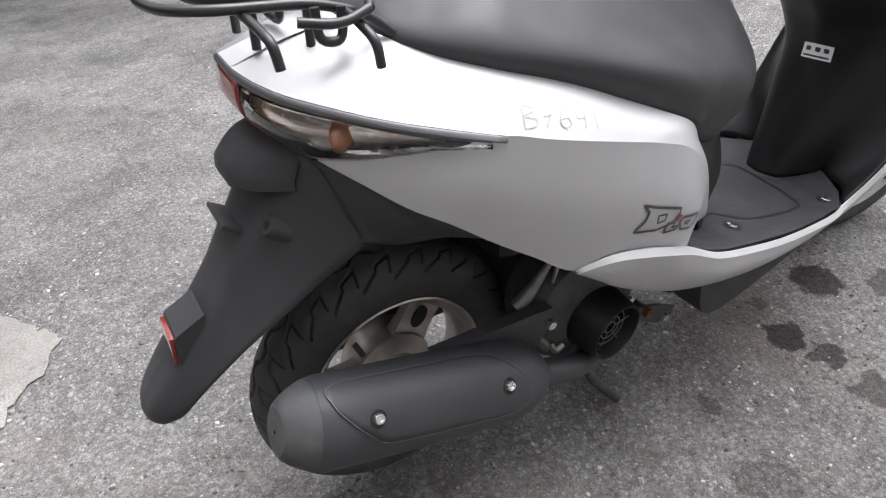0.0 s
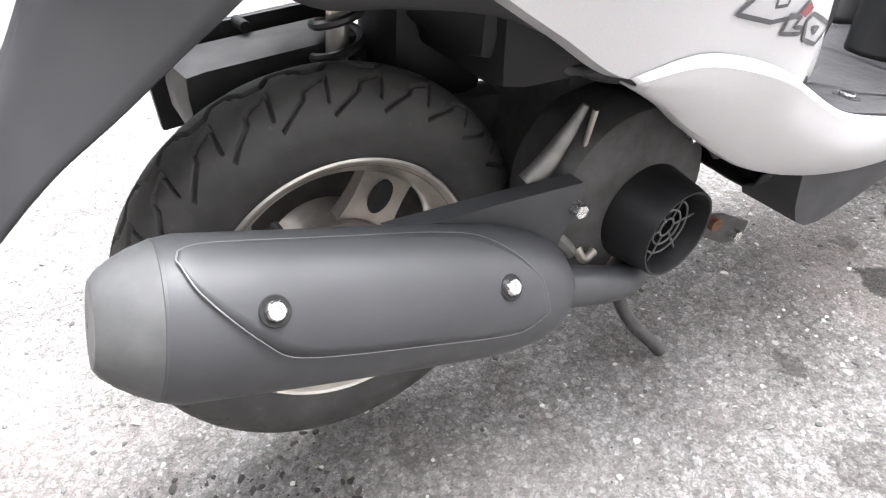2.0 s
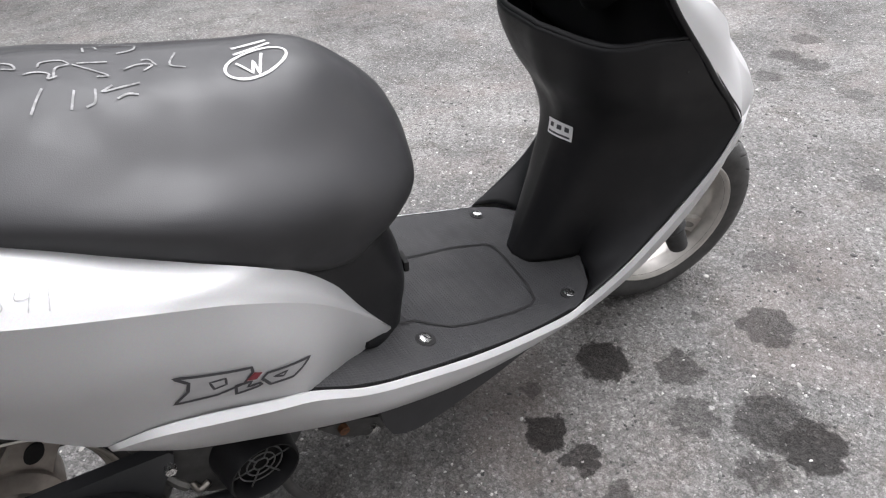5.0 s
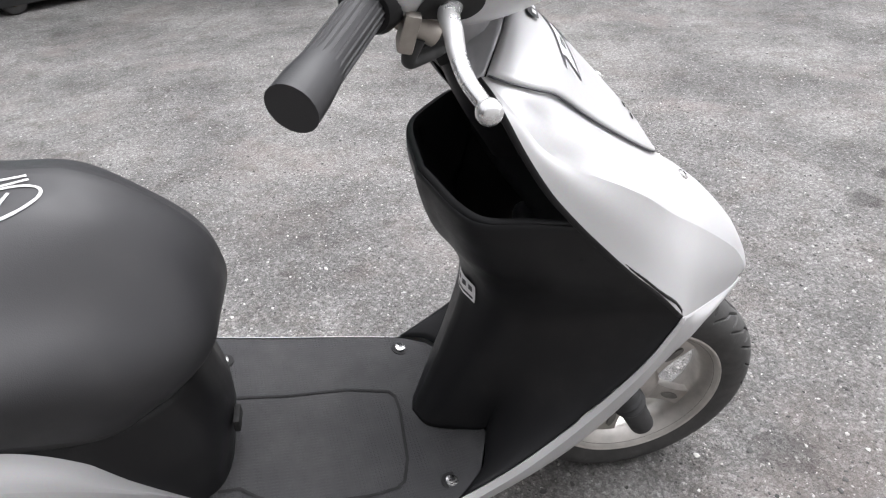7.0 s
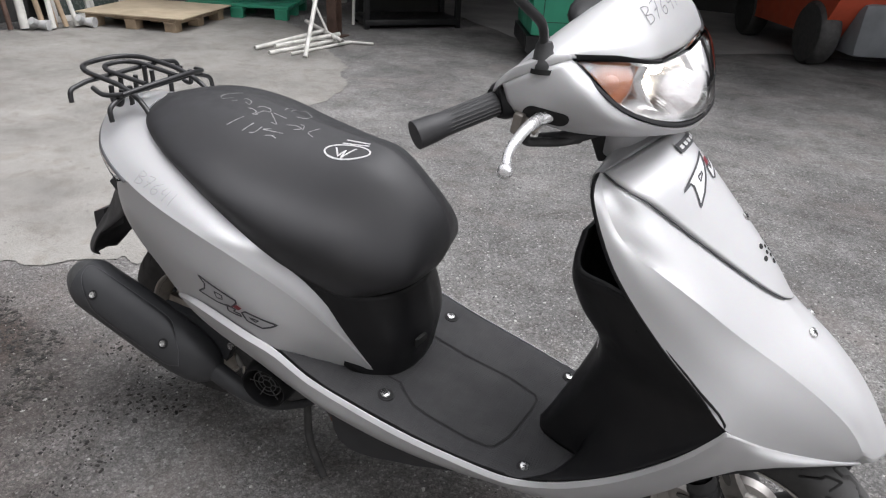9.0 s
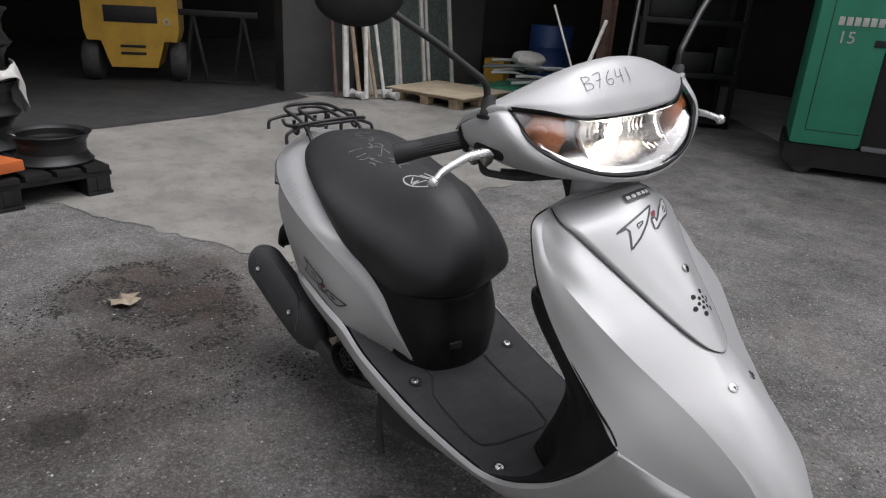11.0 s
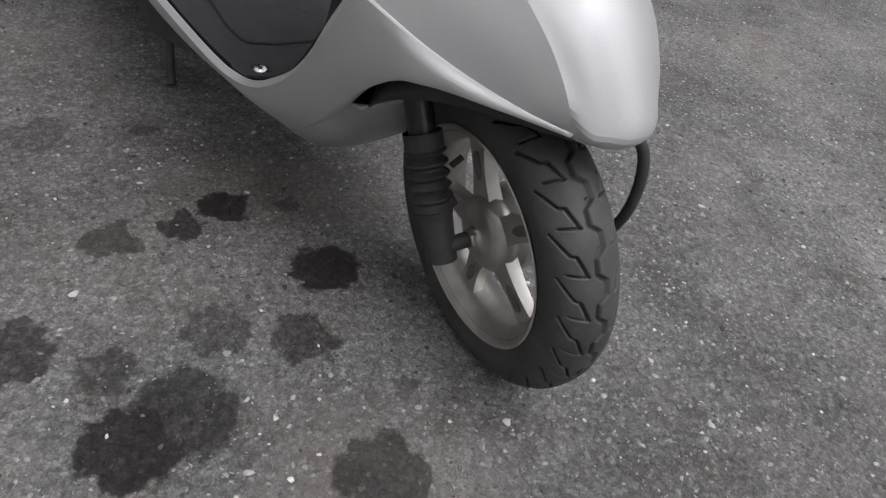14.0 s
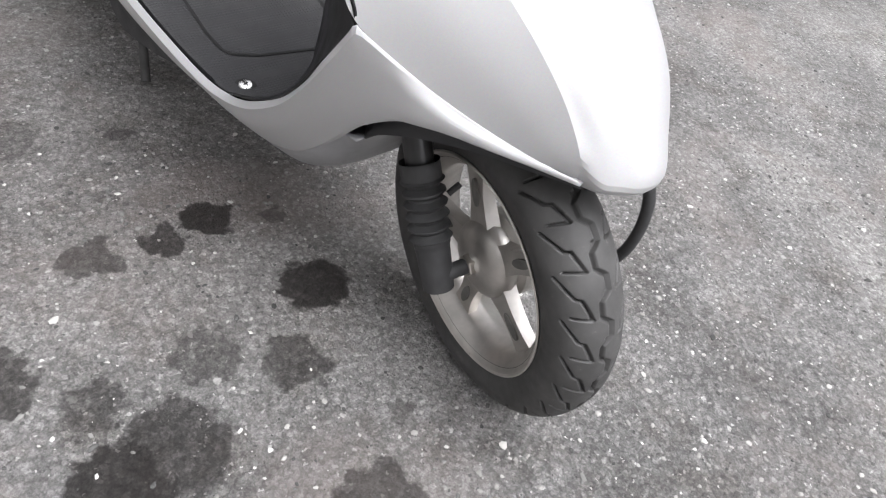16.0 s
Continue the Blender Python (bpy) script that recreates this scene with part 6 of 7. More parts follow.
# chalk marks on the seat: a ringed mark and two rows of unreadable strokes
d = Decal(SEAT_FULL, (0.415, -0.043, 0.731), (0.92, 0.36, 0.0), (-0.36, 0.92, 0.1), 0.0030)
bm = d.stroke(bmesh.new(), [(0.038 * math.cos(a), 0.0165 * math.sin(a)) for a in np.linspace(0.3, 6.75, 44)], 0.0030)
part("chalk_mark", bm, CHALK, SEAT_OB)
for line in ([(-0.020, 0.008), (-0.014, -0.010), (-0.002, 0.003), (-0.009, -0.014), (0.014, 0.008)], [(-0.006, 0.031), (0.034, 0.024)], [(-0.012, 0.021), (0.034, 0.018)]):
    part("chalk_mark", d.stroke(bmesh.new(), line, 0.0030), CHALK, SEAT_OB)
d = Decal(SEAT_FULL, (0.25, 0, 0.77), (1, 0, -0.1), (0, 1, 0), 0.0030)
ROW_A = ([(-0.082, 0.000), (-0.103, -0.011), (-0.110, -0.024), (-0.101, -0.033), (-0.085, -0.022)], [(-0.079, -0.034), (-0.072, -0.027)],
         [(-0.066, -0.018), (-0.060, -0.015), (-0.047, -0.020), (-0.045, -0.029), (-0.055, -0.026)], [(-0.040, -0.039), (-0.030, -0.037), (-0.020, -0.041), (-0.022, -0.049), (-0.014, -0.045)],
         [(-0.027, -0.029), (-0.024, -0.022), (-0.008, -0.019), (-0.002, -0.026), (-0.013, -0.032), (-0.017, -0.046)], [(0.001, -0.027), (0.019, -0.040), (0.027, -0.047), (0.017, -0.048)],
         [(0.005, -0.025), (0.031, -0.024)], [(0.014, -0.006), (0.016, 0.006), (0.024, 0.011), (0.026, -0.002)], [(0.031, 0.016), (0.035, 0.026), (0.048, 0.019), (0.061, 0.007), (0.059, -0.004), (0.042, -0.010)])
ROW_B = ([(0.042, -0.038), (0.057, -0.031), (0.069, -0.033), (0.059, -0.042)], [(0.061, -0.024), (0.068, -0.024), (0.073, -0.035)], [(0.095, -0.015), (0.085, -0.035), (0.098, -0.041)],
         [(-0.029, -0.062), (-0.043, -0.089)], [(-0.005, -0.066), (-0.012, -0.087)], [(0.012, -0.065), (0.008, -0.080), (0.0, -0.085)], [(0.018, -0.069), (0.033, -0.064), (0.051, -0.059)], [(0.016, -0.069), (0.027, -0.061)], [(0.027, -0.077), (0.037, -0.072), (0.046, -0.073)])
for line in ROW_A + ROW_B:
    P = smooth_line([(a, b, 0) for a, b in line], 5 * len(line)) if len(line) > 2 else [Vector((*p, 0)) for p in line]
    part("chalk_mark", d.stroke(bmesh.new(), [(p.x, p.y) for p in P], 0.0020), FADED_CHALK, SEAT_OB)
# ---- ground ----
ASPHALT, CONCRETE = asphalt(), concrete()
bm = bmesh.new()
half = 400.0
ring = [0.0, 1.5, 4.0, 10.0, 40.0, half]
pts = sorted({-r for r in ring} | set(ring))
vs = [[bm.verts.new((x, y, 0)) for x in pts] for y in pts]
for a, b in zip(vs, vs[1:]):
    for i in range(len(pts) - 1):
        bm.faces.new((a[i], a[i + 1], b[i + 1], b[i]))
ground = part("ground", bm, ASPHALT)
tagged(ground, "grey weathered asphalt yard with pale chips and oil drips", "ground", kind="structure")


def ragged(points, step, amount, seed):
    """An outline with its straight runs broken up unevenly."""
    out = []
    for (ax, ay), (bx, by) in zip(points, points[1:] + points[:1]):
        n = max(1, int(math.hypot(bx - ax, by - ay) / step))
        for k in range(n):
            f = k / n
            x, y = ax + (bx - ax) * f, ay + (by - ay) * f
            q = Vector((x * 3.1, y * 3.1, seed))
            q2 = Vector((x * 14, y * 14, seed + 7))
            q3 = Vector((x * 47, y * 47, seed + 3))
            out.append((x + amount * (noise.noise(q) + 0.5 * noise.noise(q2) + 0.3 * noise.noise(q3)), y + amount * (noise.noise(q + Vector((9, 4, 2))) + 0.5 * noise.noise(q2 + Vector((3, 1, 5))) + 0.3 * noise.noise(q3 + Vector((2, 6, 1))))))
    return out


APRON = [(-0.47, 0.70), (-0.60, 0.44), (-1.00, 0.22), (-1.36, 0.065), (-1.96, -0.25), (-2.6, -0.6), (-4.4, -1.4), (-4.55, -0.11), (-4.58, 0.51), (-4.96, 2.26), (-4.6, 2.7), (-4.7, 4.2), (-3.4, 4.6), (-2.45, 3.95), (-1.70, 3.2), (-1.38, 2.63), (-1.30, 1.7), (-0.85, 1.15), (-0.62, 1.0)]
bm = bmesh.new()
f = bm.faces.new([bm.verts.new((x, y, 0.004)) for x, y in ragged(APRON, 0.012, 0.06, 2)])
bmesh.ops.triangulate(bm, faces=[f])
apron = part("pavement", bm, CONCRETE)
tagged(apron, "pale worn concrete apron with a ragged edge", "pavement", kind="structure")
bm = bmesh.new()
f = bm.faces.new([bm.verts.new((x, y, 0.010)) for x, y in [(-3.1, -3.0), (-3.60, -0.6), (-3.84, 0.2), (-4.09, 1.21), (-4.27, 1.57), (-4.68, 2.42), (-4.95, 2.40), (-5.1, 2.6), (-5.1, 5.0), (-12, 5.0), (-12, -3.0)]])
# Slab's own mid-dark grey, lowered further to hold the indoor shade.
slab_ob = part("floor", bm, plain("shade_darkened_concrete", (0.036, 0.036, 0.037), 0.75, vary=0.35, scale=2.0, grain=150, relief=0.4, depth=0.002))
tagged(slab_ob, "smooth dark grey garage floor slab, deepened for the shade inside", "floor", kind="structure")

# loose chips lying on the asphalt
rng = random.Random(11)
chips = []
for k in range(14):
    q = bmesh.new()
    bmesh.ops.create_icosphere(q, subdivisions=1, radius=1)
    for v in q.verts:
        v.co *= 0.75 + 0.5 * rng.random()
        v.co.z *= 0.45
    chips.append(([v.co.copy() for v in q.verts], [[v.index for v in f.verts] for f in q.faces]))
    q.free()
cv, cf = [], []
for k in range(42000):
    near = k < 20000
    x, y = (rng.uniform(-0.9, 2.2), rng.uniform(-0.9, 1.4)) if near else (rng.uniform(-2.5, 3.5), rng.uniform(-1.2, 3.5))
    size = 0.0008 + 0.0024 * rng.random() ** 2 + (0.0035 * rng.random() if rng.random() < 0.06 else 0)
    if -1.2 < x < 0.2 and y < 0.6 and rng.random() < 0.5:
        size *= 1.25
    if k >= 33000:
        x, y, size = rng.uniform(0.0, 3.2), rng.uniform(-0.95, 2.6), 0.0014 + 0.0032 * rng.random() ** 2
    if x < 0.45 and y < 0.05 and rng.random() < 0.62:
        continue
    if any((x - a) ** 2 + (y - b) ** 2 < r * r for a, b, r, w in STAINS_AND_SHADE if r < 0.1 and w > 0.35) and rng.random() < 0.88:
        continue
    vsx, fsx = chips[rng.randrange(14)]
    m = Matrix.Translation((x, y, size * 0.2)) @ Matrix.Rotation(rng.uniform(0, 6.3), 4, "Z") @ Matrix.Diagonal((size * rng.uniform(0.8, 1.7), size, size, 1))
    base = len(cv)
    cv += [(m @ p)[:] for p in vsx]
    cf += [[base + i for i in f] for f in fsx]
me = bpy.data.meshes.new("gravel")
me.from_pydata(cv, [], cf)
k = Mat("stone_chips")
isl = k.n.new("ShaderNodeNewGeometry").outputs["Random Per Island"]
k.set(base_color=k.ramp(isl, (0.0, (0.05, 0.05, 0.048)), (0.4, (0.15, 0.147, 0.14)), (0.8, (0.24, 0.234, 0.22)), (0.9, (0.36, 0.35, 0.33)), (1.0, (0.58, 0.57, 0.54))), roughness=0.85, normal=k.bump(k.noise(900, 3), 0.5, 0.001))
me.materials.append(k.m)
gravel = tagged(new("gravel", me), "loose pale and dark stone chips on the asphalt", "gravel", kind="stuff")

# dark dirt crumbs round the leaf and under the rear of the scooter
cv, cf = [], []
for k in range(19000):
    near = rng.random() ** 0.5
    a = rng.uniform(0, 6.3)
    x, y = -0.80 + 0.42 * near * math.cos(a), -0.28 + 0.34 * near * math.sin(a)
    if k >= 9200:
        x, y = rng.uniform(-1.2, -0.05), rng.uniform(-0.95, 0.05)
    if noise.noise(Vector((x * 7, y * 7, 1.0))) < -0.02:
        continue
    size = (0.0012 if k < 9200 else 0.0008) + (0.0050 if k < 9200 else 0.0036) * rng.random() ** 4
    vsx, fsx = chips[rng.randrange(14)]
    m = Matrix.Translation((x, y, size * 0.3)) @ Matrix.Rotation(rng.uniform(0, 6.3), 4, "Z") @ Matrix.Diagonal((size * rng.uniform(0.9, 2.2), size, size, 1))
    base = len(cv)
    cv += [(m @ p)[:] for p in vsx]
    cf += [[base + i for i in f] for f in fsx]
me = bpy.data.meshes.new("dirt_crumbs")
me.from_pydata(cv, [], cf)
k = Mat("dark_dirt_crumbs")
isl = k.n.new("ShaderNodeNewGeometry").outputs["Random Per Island"]
k.set(base_color=k.ramp(isl, (0.0, (0.018, 0.017, 0.016)), (0.7, (0.045, 0.041, 0.037)), (0.93, (0.08, 0.072, 0.064)), (1.0, (0.2, 0.19, 0.17))), roughness=0.9, normal=k.bump(k.noise(900, 3), 0.5, 0.001))
me.materials.append(k.m)
tagged(new("dirt_crumbs", me), "dark loose dirt crumbs strewn on the asphalt", "dirt", kind="stuff")

# dry leaf
bm = bmesh.new()
leaf_out = [(0.0, -0.05), (0.018, -0.03), (0.045, -0.028), (0.03, -0.005), (0.05, 0.02), (0.022, 0.022), (0.008, 0.06), (-0.01, 0.028), (-0.04, 0.035), (-0.03, 0.005), (-0.05, -0.012), (-0.018, -0.028)]
c = bm.verts.new((0, 0, 0.018))
lv = [bm.verts.new((x, y, 0.004 + 0.02 * abs(math.sin(7 * x + 40 * y)))) for x, y in leaf_out]
for i in range(len(lv)):
    bm.faces.new((c, lv[i], lv[(i + 1) % len(lv)]))
leaf = part("dry_leaf", bm, plain("dry_leaf", (0.33, 0.27, 0.20), 0.8, vary=0.3, scale=60), thick=0.001)
leaf.matrix_basis = pose(-0.839, -0.381, 0.003, 4, -5, 30) @ Matrix.Diagonal((1.3, 1.1, 1, 1))
tagged(leaf, "curled dry brown leaf lying on the asphalt", "leaf")

# ---- buildings behind: open sheds, their inner shade put into near-black walls ----
SHED = plain("grimy_grey_sheet_steel", (0.058, 0.058, 0.057), 0.6, vary=0.35, scale=1.2, grain=60, relief=0.3, wear=0.1)
# Near-black base carries the unlit depth of the sheds.
SHADE_WALL = plain("shade_black_wall", (0.022, 0.021, 0.02), 0.8, vary=0.4, scale=1.0, grain=40, relief=0.3)

BLOCKER_PALE = plain("pale_added_wall", (0.48, 0.475, 0.46), 0.85, vary=0.2, scale=0.8, grain=60, relief=0.3)


def wall(name, a, b, z0, z1, thick, material, label):
    ax, ay = a
    bx, by = b
    length = math.hypot(bx - ax, by - ay)
    m = Matrix.Translation((ax, ay, 0)) @ Matrix.Rotation(math.atan2(by - ay, bx - ax), 4, "Z")
    ob = part(name, slab(bmesh.new(), [(0, z0), (length, z0), (length, z1), (0, z1)], 0, thick), material)
    ob.matrix_basis = m
    return tagged(ob, label, "wall", kind="structure")


wall("wall_north", (-5.2, 8.6), (9.0, 8.6), 0, 4.4, 0.15, SHADE_WALL, "back wall of the open shed, shade in its colour")
wall("wall_east", (9.0, 5.0), (9.0, 8.6), 0, 4.4, 0.15, SHADE_WALL, "side wall of the open shed, shade in its colour")
wall("wall_west", (-11.0, -3.2), (-11.0, 6.0), 0, 4.4, 0.15, SHADE_WALL, "back wall of the garage, shade in its colour")
wall("wall_garage_south", (-11.0, -3.2), (-5.4, -3.2), 0, 4.4, 0.15, SHADE_WALL, "side wall of the garage, shade in its colour")
# Unseen wall added to cut the low sky and bounce light back.
wall("light_blocker_south", (9.0, -3.4), (-5.2, -3.4), 0, 4.2, 0.2, BLOCKER_PALE, "unseen added wall that blocks low sky and bounces light")
wall("wall_pier", (-5.05, 2.34), (-4.92, 3.1), 0, 4.4, 0.3, SHED, "grey scratched steel wall panel beside the garage opening")
wall("wall_corner", (-5.0, 3.0), (-5.0, 5.0), 0, 4.4, 0.15, SHED, "grey steel wall with leaning frames")
wall("wall_corner_north", (-5.1, 4.9), (-5.1, 8.7), 0, 4.4, 0.15, SHADE_WALL, "corner wall of the shed, shade in its colour")
# Roofs out of view, low and pulled forward to keep light out.
for nm, outline, z, lab in (("ceiling_garage", [(-11.2, -3.4), (-4.15, -3.4), (-4.15, 4.0), (-11.2, 4.0)], 3.0, "unseen garage roof, set low to shade the inside"), ("ceiling_shed", [(-11.2, 4.0), (9.2, 4.0), (9.2, 8.8), (-11.2, 8.8)], 2.95, "unseen shed roof, set low to shade the inside")):
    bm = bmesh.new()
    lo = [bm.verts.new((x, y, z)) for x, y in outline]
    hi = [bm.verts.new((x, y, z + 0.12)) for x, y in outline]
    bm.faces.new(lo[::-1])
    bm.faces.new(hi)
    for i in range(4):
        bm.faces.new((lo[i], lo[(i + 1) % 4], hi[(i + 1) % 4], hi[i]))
    tagged(part(nm, bm, SHADE_WALL), lab, "ceiling", kind="structure")
# Added beam, also unseen, cuts daylight at the garage opening.
bm = box(bmesh.new(), (0.3, 5.6, 1.0), pose(-5.25, -0.45, 2.5))
tagged(part("garage_shade_beam", bm, SHED), "unseen added beam that shades the garage opening", "wall", kind="structure")

GREEN = plain("green_machine_paint", (0.03, 0.24, 0.145), 0.45, vary=0.15, scale=3, grain=200, relief=0.1, wear=0.06)
BLACKIRON = plain("black_iron", (0.012, 0.012, 0.0125), 0.42, vary=0.4, scale=8, wear=0.03)
RUST = plain("rusty_brown_steel", (0.10, 0.06, 0.045), 0.7, vary=0.4, scale=10)
WHITEPIPE = plain("white_painted_pipe", (0.62, 0.61, 0.57), 0.5, vary=0.2, scale=12, wear=0.2)
WOOD = plain("weathered_wood", (0.33, 0.25, 0.17), 0.8, vary=0.3, scale=9, grain=120, relief=0.3, depth=0.001)
PLYWOOD = plain("pale_plywood", (0.46, 0.38, 0.27), 0.7, vary=0.18, scale=4, grain=120, relief=0.15)
ORANGE = plain("orange_paint", (0.52, 0.13, 0.035), 0.5, vary=0.15, scale=5, wear=0.1)
YELLOW = plain("yellow_machine_paint", (0.55, 0.32, 0.04), 0.5, vary=0.2, scale=4, wear=0.1)
RED = plain("red_machine_paint", (0.45, 0.075, 0.035), 0.45, vary=0.2, scale=4, wear=0.08)
GREYIRON = plain("grey_counterweight_paint", (0.16, 0.17, 0.18), 0.5, vary=0.2, scale=4, wear=0.1)
BLUE = plain("blue_drum_paint", (0.03, 0.07, 0.22), 0.4, vary=0.2, scale=5)
WHITE = plain("dirty_white_plastic", (0.55, 0.54, 0.51), 0.5, vary=0.2, scale=8, wear=0.1)
CLOTH = plain("white_woven_sack", (0.62, 0.61, 0.58), 0.8, vary=0.15, scale=20, grain=400, relief=0.4)
BARE = plain("light_grey_panel", (0.5, 0.5, 0.5), 0.5)


def bar_text(parent, m, widths, height, gap, material):
    """A row of plain bars in place of a maker's name."""
    x = 0.0
    for w in widths:
        ob = part("lettering_bar", box(bmesh.new(), (w, 0.003, height), m @ pose(x + w / 2, 0, 0), 0.001), material, parent)
        x += w + gap


def stroke_text(parent, m, text, height, material):
    """Figures in the built-in font, as thin solids."""
    cu = bpy.data.curves.new("figures", "FONT")
    cu.body, cu.size, cu.extrude, cu.align_x = text, height, 0.0015, "CENTER"
    ob = new("figures", cu)
    ob.data.materials.append(material)
    ob.parent = parent
    ob.matrix_basis = m
    return ob


# green stand-up forklift
fl = root("green_forklift", pose(-0.66, 4.10, 0, 0, 0, 27), "green and black stand-up electric forklift parked under the shed", "forklift")
body = part("battery_cover", box(bmesh.new(), (0.45, 0.80, 1.75), pose(0.225, 0.40, 1.095), 0.03), GREEN, fl, "green battery cover")
part("side_door", box(bmesh.new(), (0.34, 0.006, 1.45), pose(0.26, 0.0, 1.05), 0.0025), GREEN, body)
for k in range(2):
    part("door_joint", box(bmesh.new(), (0.005, 0.004, 1.45) if k else (0.34, 0.004, 0.005), pose(0.088, -0.001, 1.05) if k else pose(0.26, -0.001, 0.324), 0.0005), BLACKIRON, body, "dark door joint")
part("operator_bay", box(bmesh.new(), (0.42, 0.76, 1.75), pose(0.66, 0.42, 1.095), 0.015), BLACKIRON, fl, "black operator compartment")
part("step", box(bmesh.new(), (0.40, 0.06, 0.03), pose(0.66, 0.02, 0.235), 0.006), GREYIRON, fl, "worn grey step edge")
part("side_post", slab(bmesh.new(), [(0.86, 0.20), (0.925, 0.20), (1.085, 1.20), (1.10, 1.95), (1.03, 1.95), (1.02, 1.20)], 0.0, 0.14), GREEN, fl, "slanted green side post", sharp=30)
part("base", slab(bmesh.new(), [(-0.02, 0.10), (0.04, 0.055), (0.86, 0.055), (0.92, 0.10), (0.92, 0.215), (-0.02, 0.215)], 0.03, 0.78), BLACKIRON, fl, "black chassis", sharp=30)
for x in (0.12, 0.80):
    wh = part("wheel", lathe(bmesh.new(), ((0.0, -0.05), (0.06, -0.05), (0.07, -0.045), (0.075, -0.04), (0.075, 0.04), (0.06, 0.05), (0.0, 0.05)), pose(x, 0.09, 0.075), 28), TYRE, fl, "black solid tyre")
    part("wheel_hub", lathe(bmesh.new(), ((0.0, -0.058), (0.022, -0.058), (0.028, -0.048)), pose(x, 0.09, 0.075), 16), RUST, wh)
part("lamp_box", box(bmesh.new(), (0.075, 0.02, 0.045), pose(0.41, -0.004, 0.93), 0.004), BLACKIRON, fl)
bar_text(fl, pose(0.13, -0.006, 1.06), (0.035, 0.035, 0.035, 0.035, 0.035, 0.035), 0.055, 0.012, WHITE)
stroke_text(fl, pose(0.20, -0.007, 0.92, 90, 0, 0), "15", 0.11, WHITE)
for x, z, w in ((0.52, 1.03, 0.12), (0.55, 0.76, 0.05), (0.74, 1.12, 0.06)):
    part("notice", box(bmesh.new(), (w, 0.003, 0.045), pose(x, 0.037, z), 0.001), WHITE, fl, "small white notice")
# second green machine behind it: upright panel and forks
f2 = root("green_mast", pose(-0.20, 6.74, 0, 0, 0, 30), "green steel mast panel with fork arms on the floor", "machine part")
part("panel", slab(bmesh.new(), [(-0.09, 0.06), (0.05, 0.06), (0.15, 0.72), (0.06, 0.72)], 0.0, 0.07), GREEN, f2, sharp=30)
part("panel", slab(bmesh.new(), [(0.055, 0.06), (0.10, 0.06), (0.21, 0.78), (0.165, 0.78)], 0.01, 0.09), GREEN, f2, sharp=30)
for x, a in ((-0.03, 6), (0.13, 6)):
    part("fork_arm", slab(bmesh.new(), [(x, 0.0), (x + 0.07, 0.0), (x + 0.07, 0.05), (x, 0.05)], -0.52, 0.12, pose(0.02, 0, 0, 0, 0, a)), BLACKIRON, f2, sharp=30)

# red forklift seen from its rear corner, its long side running away
rf = root("red_forklift", pose(1.24, 5.66, 0, 0, 0, 25), "red and grey counterbalance forklift parked under the shed", "forklift")
part("body", slab(bmesh.new(), [(0.10, 0.24), (-1.25, 0.22), (-1.25, 0.46), (-0.9, 0.54), (-0.25, 0.82), (0.10, 1.05), (0.30, 1.05), (0.30, 0.55)], 0.03, 1.05, pose(0, 0, 0, 0, 0, -90)), RED, rf, "red engine cover and side panel", sharp=35)
part("counterweight", box(bmesh.new(), (0.98, 0.62, 0.42), pose(0.72, -0.02, 0.33), 0.07), GREYIRON, rf, "grey cast counterweight")
part("hood", box(bmesh.new(), (1.02, 0.60, 0.55), pose(0.57, 0.0, 0.82), 0.09), RED, rf, "red counterweight cover")
part("recess", box(bmesh.new(), (0.12, 0.02, 0.07), pose(0.62, -0.325, 0.20), 0.01), BLACKIRON, rf)
for x, y in ((0.08, 0.02), (1.15, 0.25), (0.10, 1.42), (1.05, 1.42)):
    part("tyre", lathe(bmesh.new(), ((0.0, -0.09), (0.14, -0.09), (0.23, -0.085), (0.25, -0.065), (0.255, -0.03), (0.255, 0.03), (0.25, 0.065), (0.23, 0.085), (0.0, 0.09)), pose(x, y, 0.255, 0, 0, 90), 36), TYRE, rf, "black solid tyre")
part("front_fender", slab(bmesh.new(), [(1.15, 0.48), (1.25, 0.66), (1.45, 0.72), (1.65, 0.66), (1.74, 0.48), (1.70, 0.46), (1.45, 0.66), (1.20, 0.46)], -0.02, 0.24, pose(0, 0, 0, 0, 0, 90) @ Matrix.Diagonal((1, -1, 1, 1))), BLACKIRON, rf, "black front mudguard", sharp=35)
part("overhead_guard", bent(bmesh.new(), [(0.15, 1.3, 0.6), (0.15, 1.1, 2.1), (0.15, 0.1, 2.1), (0.15, 0.0, 1.0)], 0.04, 0.1), BLACKIRON, rf)

# pale concrete floor of the shed
bm = bmesh.new()
SHED_FLOOR = [(-0.9, 4.95), (0.04, 5.26), (0.60, 5.62), (1.10, 6.02), (1.95, 6.22), (4.0, 6.6), (9.0, 7.0), (9.0, 8.6), (-5.0, 8.6), (-5.0, 6.9), (-2.0, 5.9)]
f = bm.faces.new([bm.verts.new((x, y, 0.006)) for x, y in ragged(SHED_FLOOR, 0.05, 0.03, 5)])
bmesh.ops.triangulate(bm, faces=[f])
tagged(part("floor", bm, plain("pale_shed_concrete", (0.34, 0.335, 0.32), 0.8, vary=0.2, scale=2.5, grain=120, relief=0.4, depth=0.002)), "pale grey concrete floor under the shed roof", "floor", kind="structure")

# yellow forklift inside the garage
yf = root("yellow_forklift", pose(-6.05, 1.17, 0, 0, 0, 65), "old yellow forklift inside the dark garage, seen from behind", "forklift")
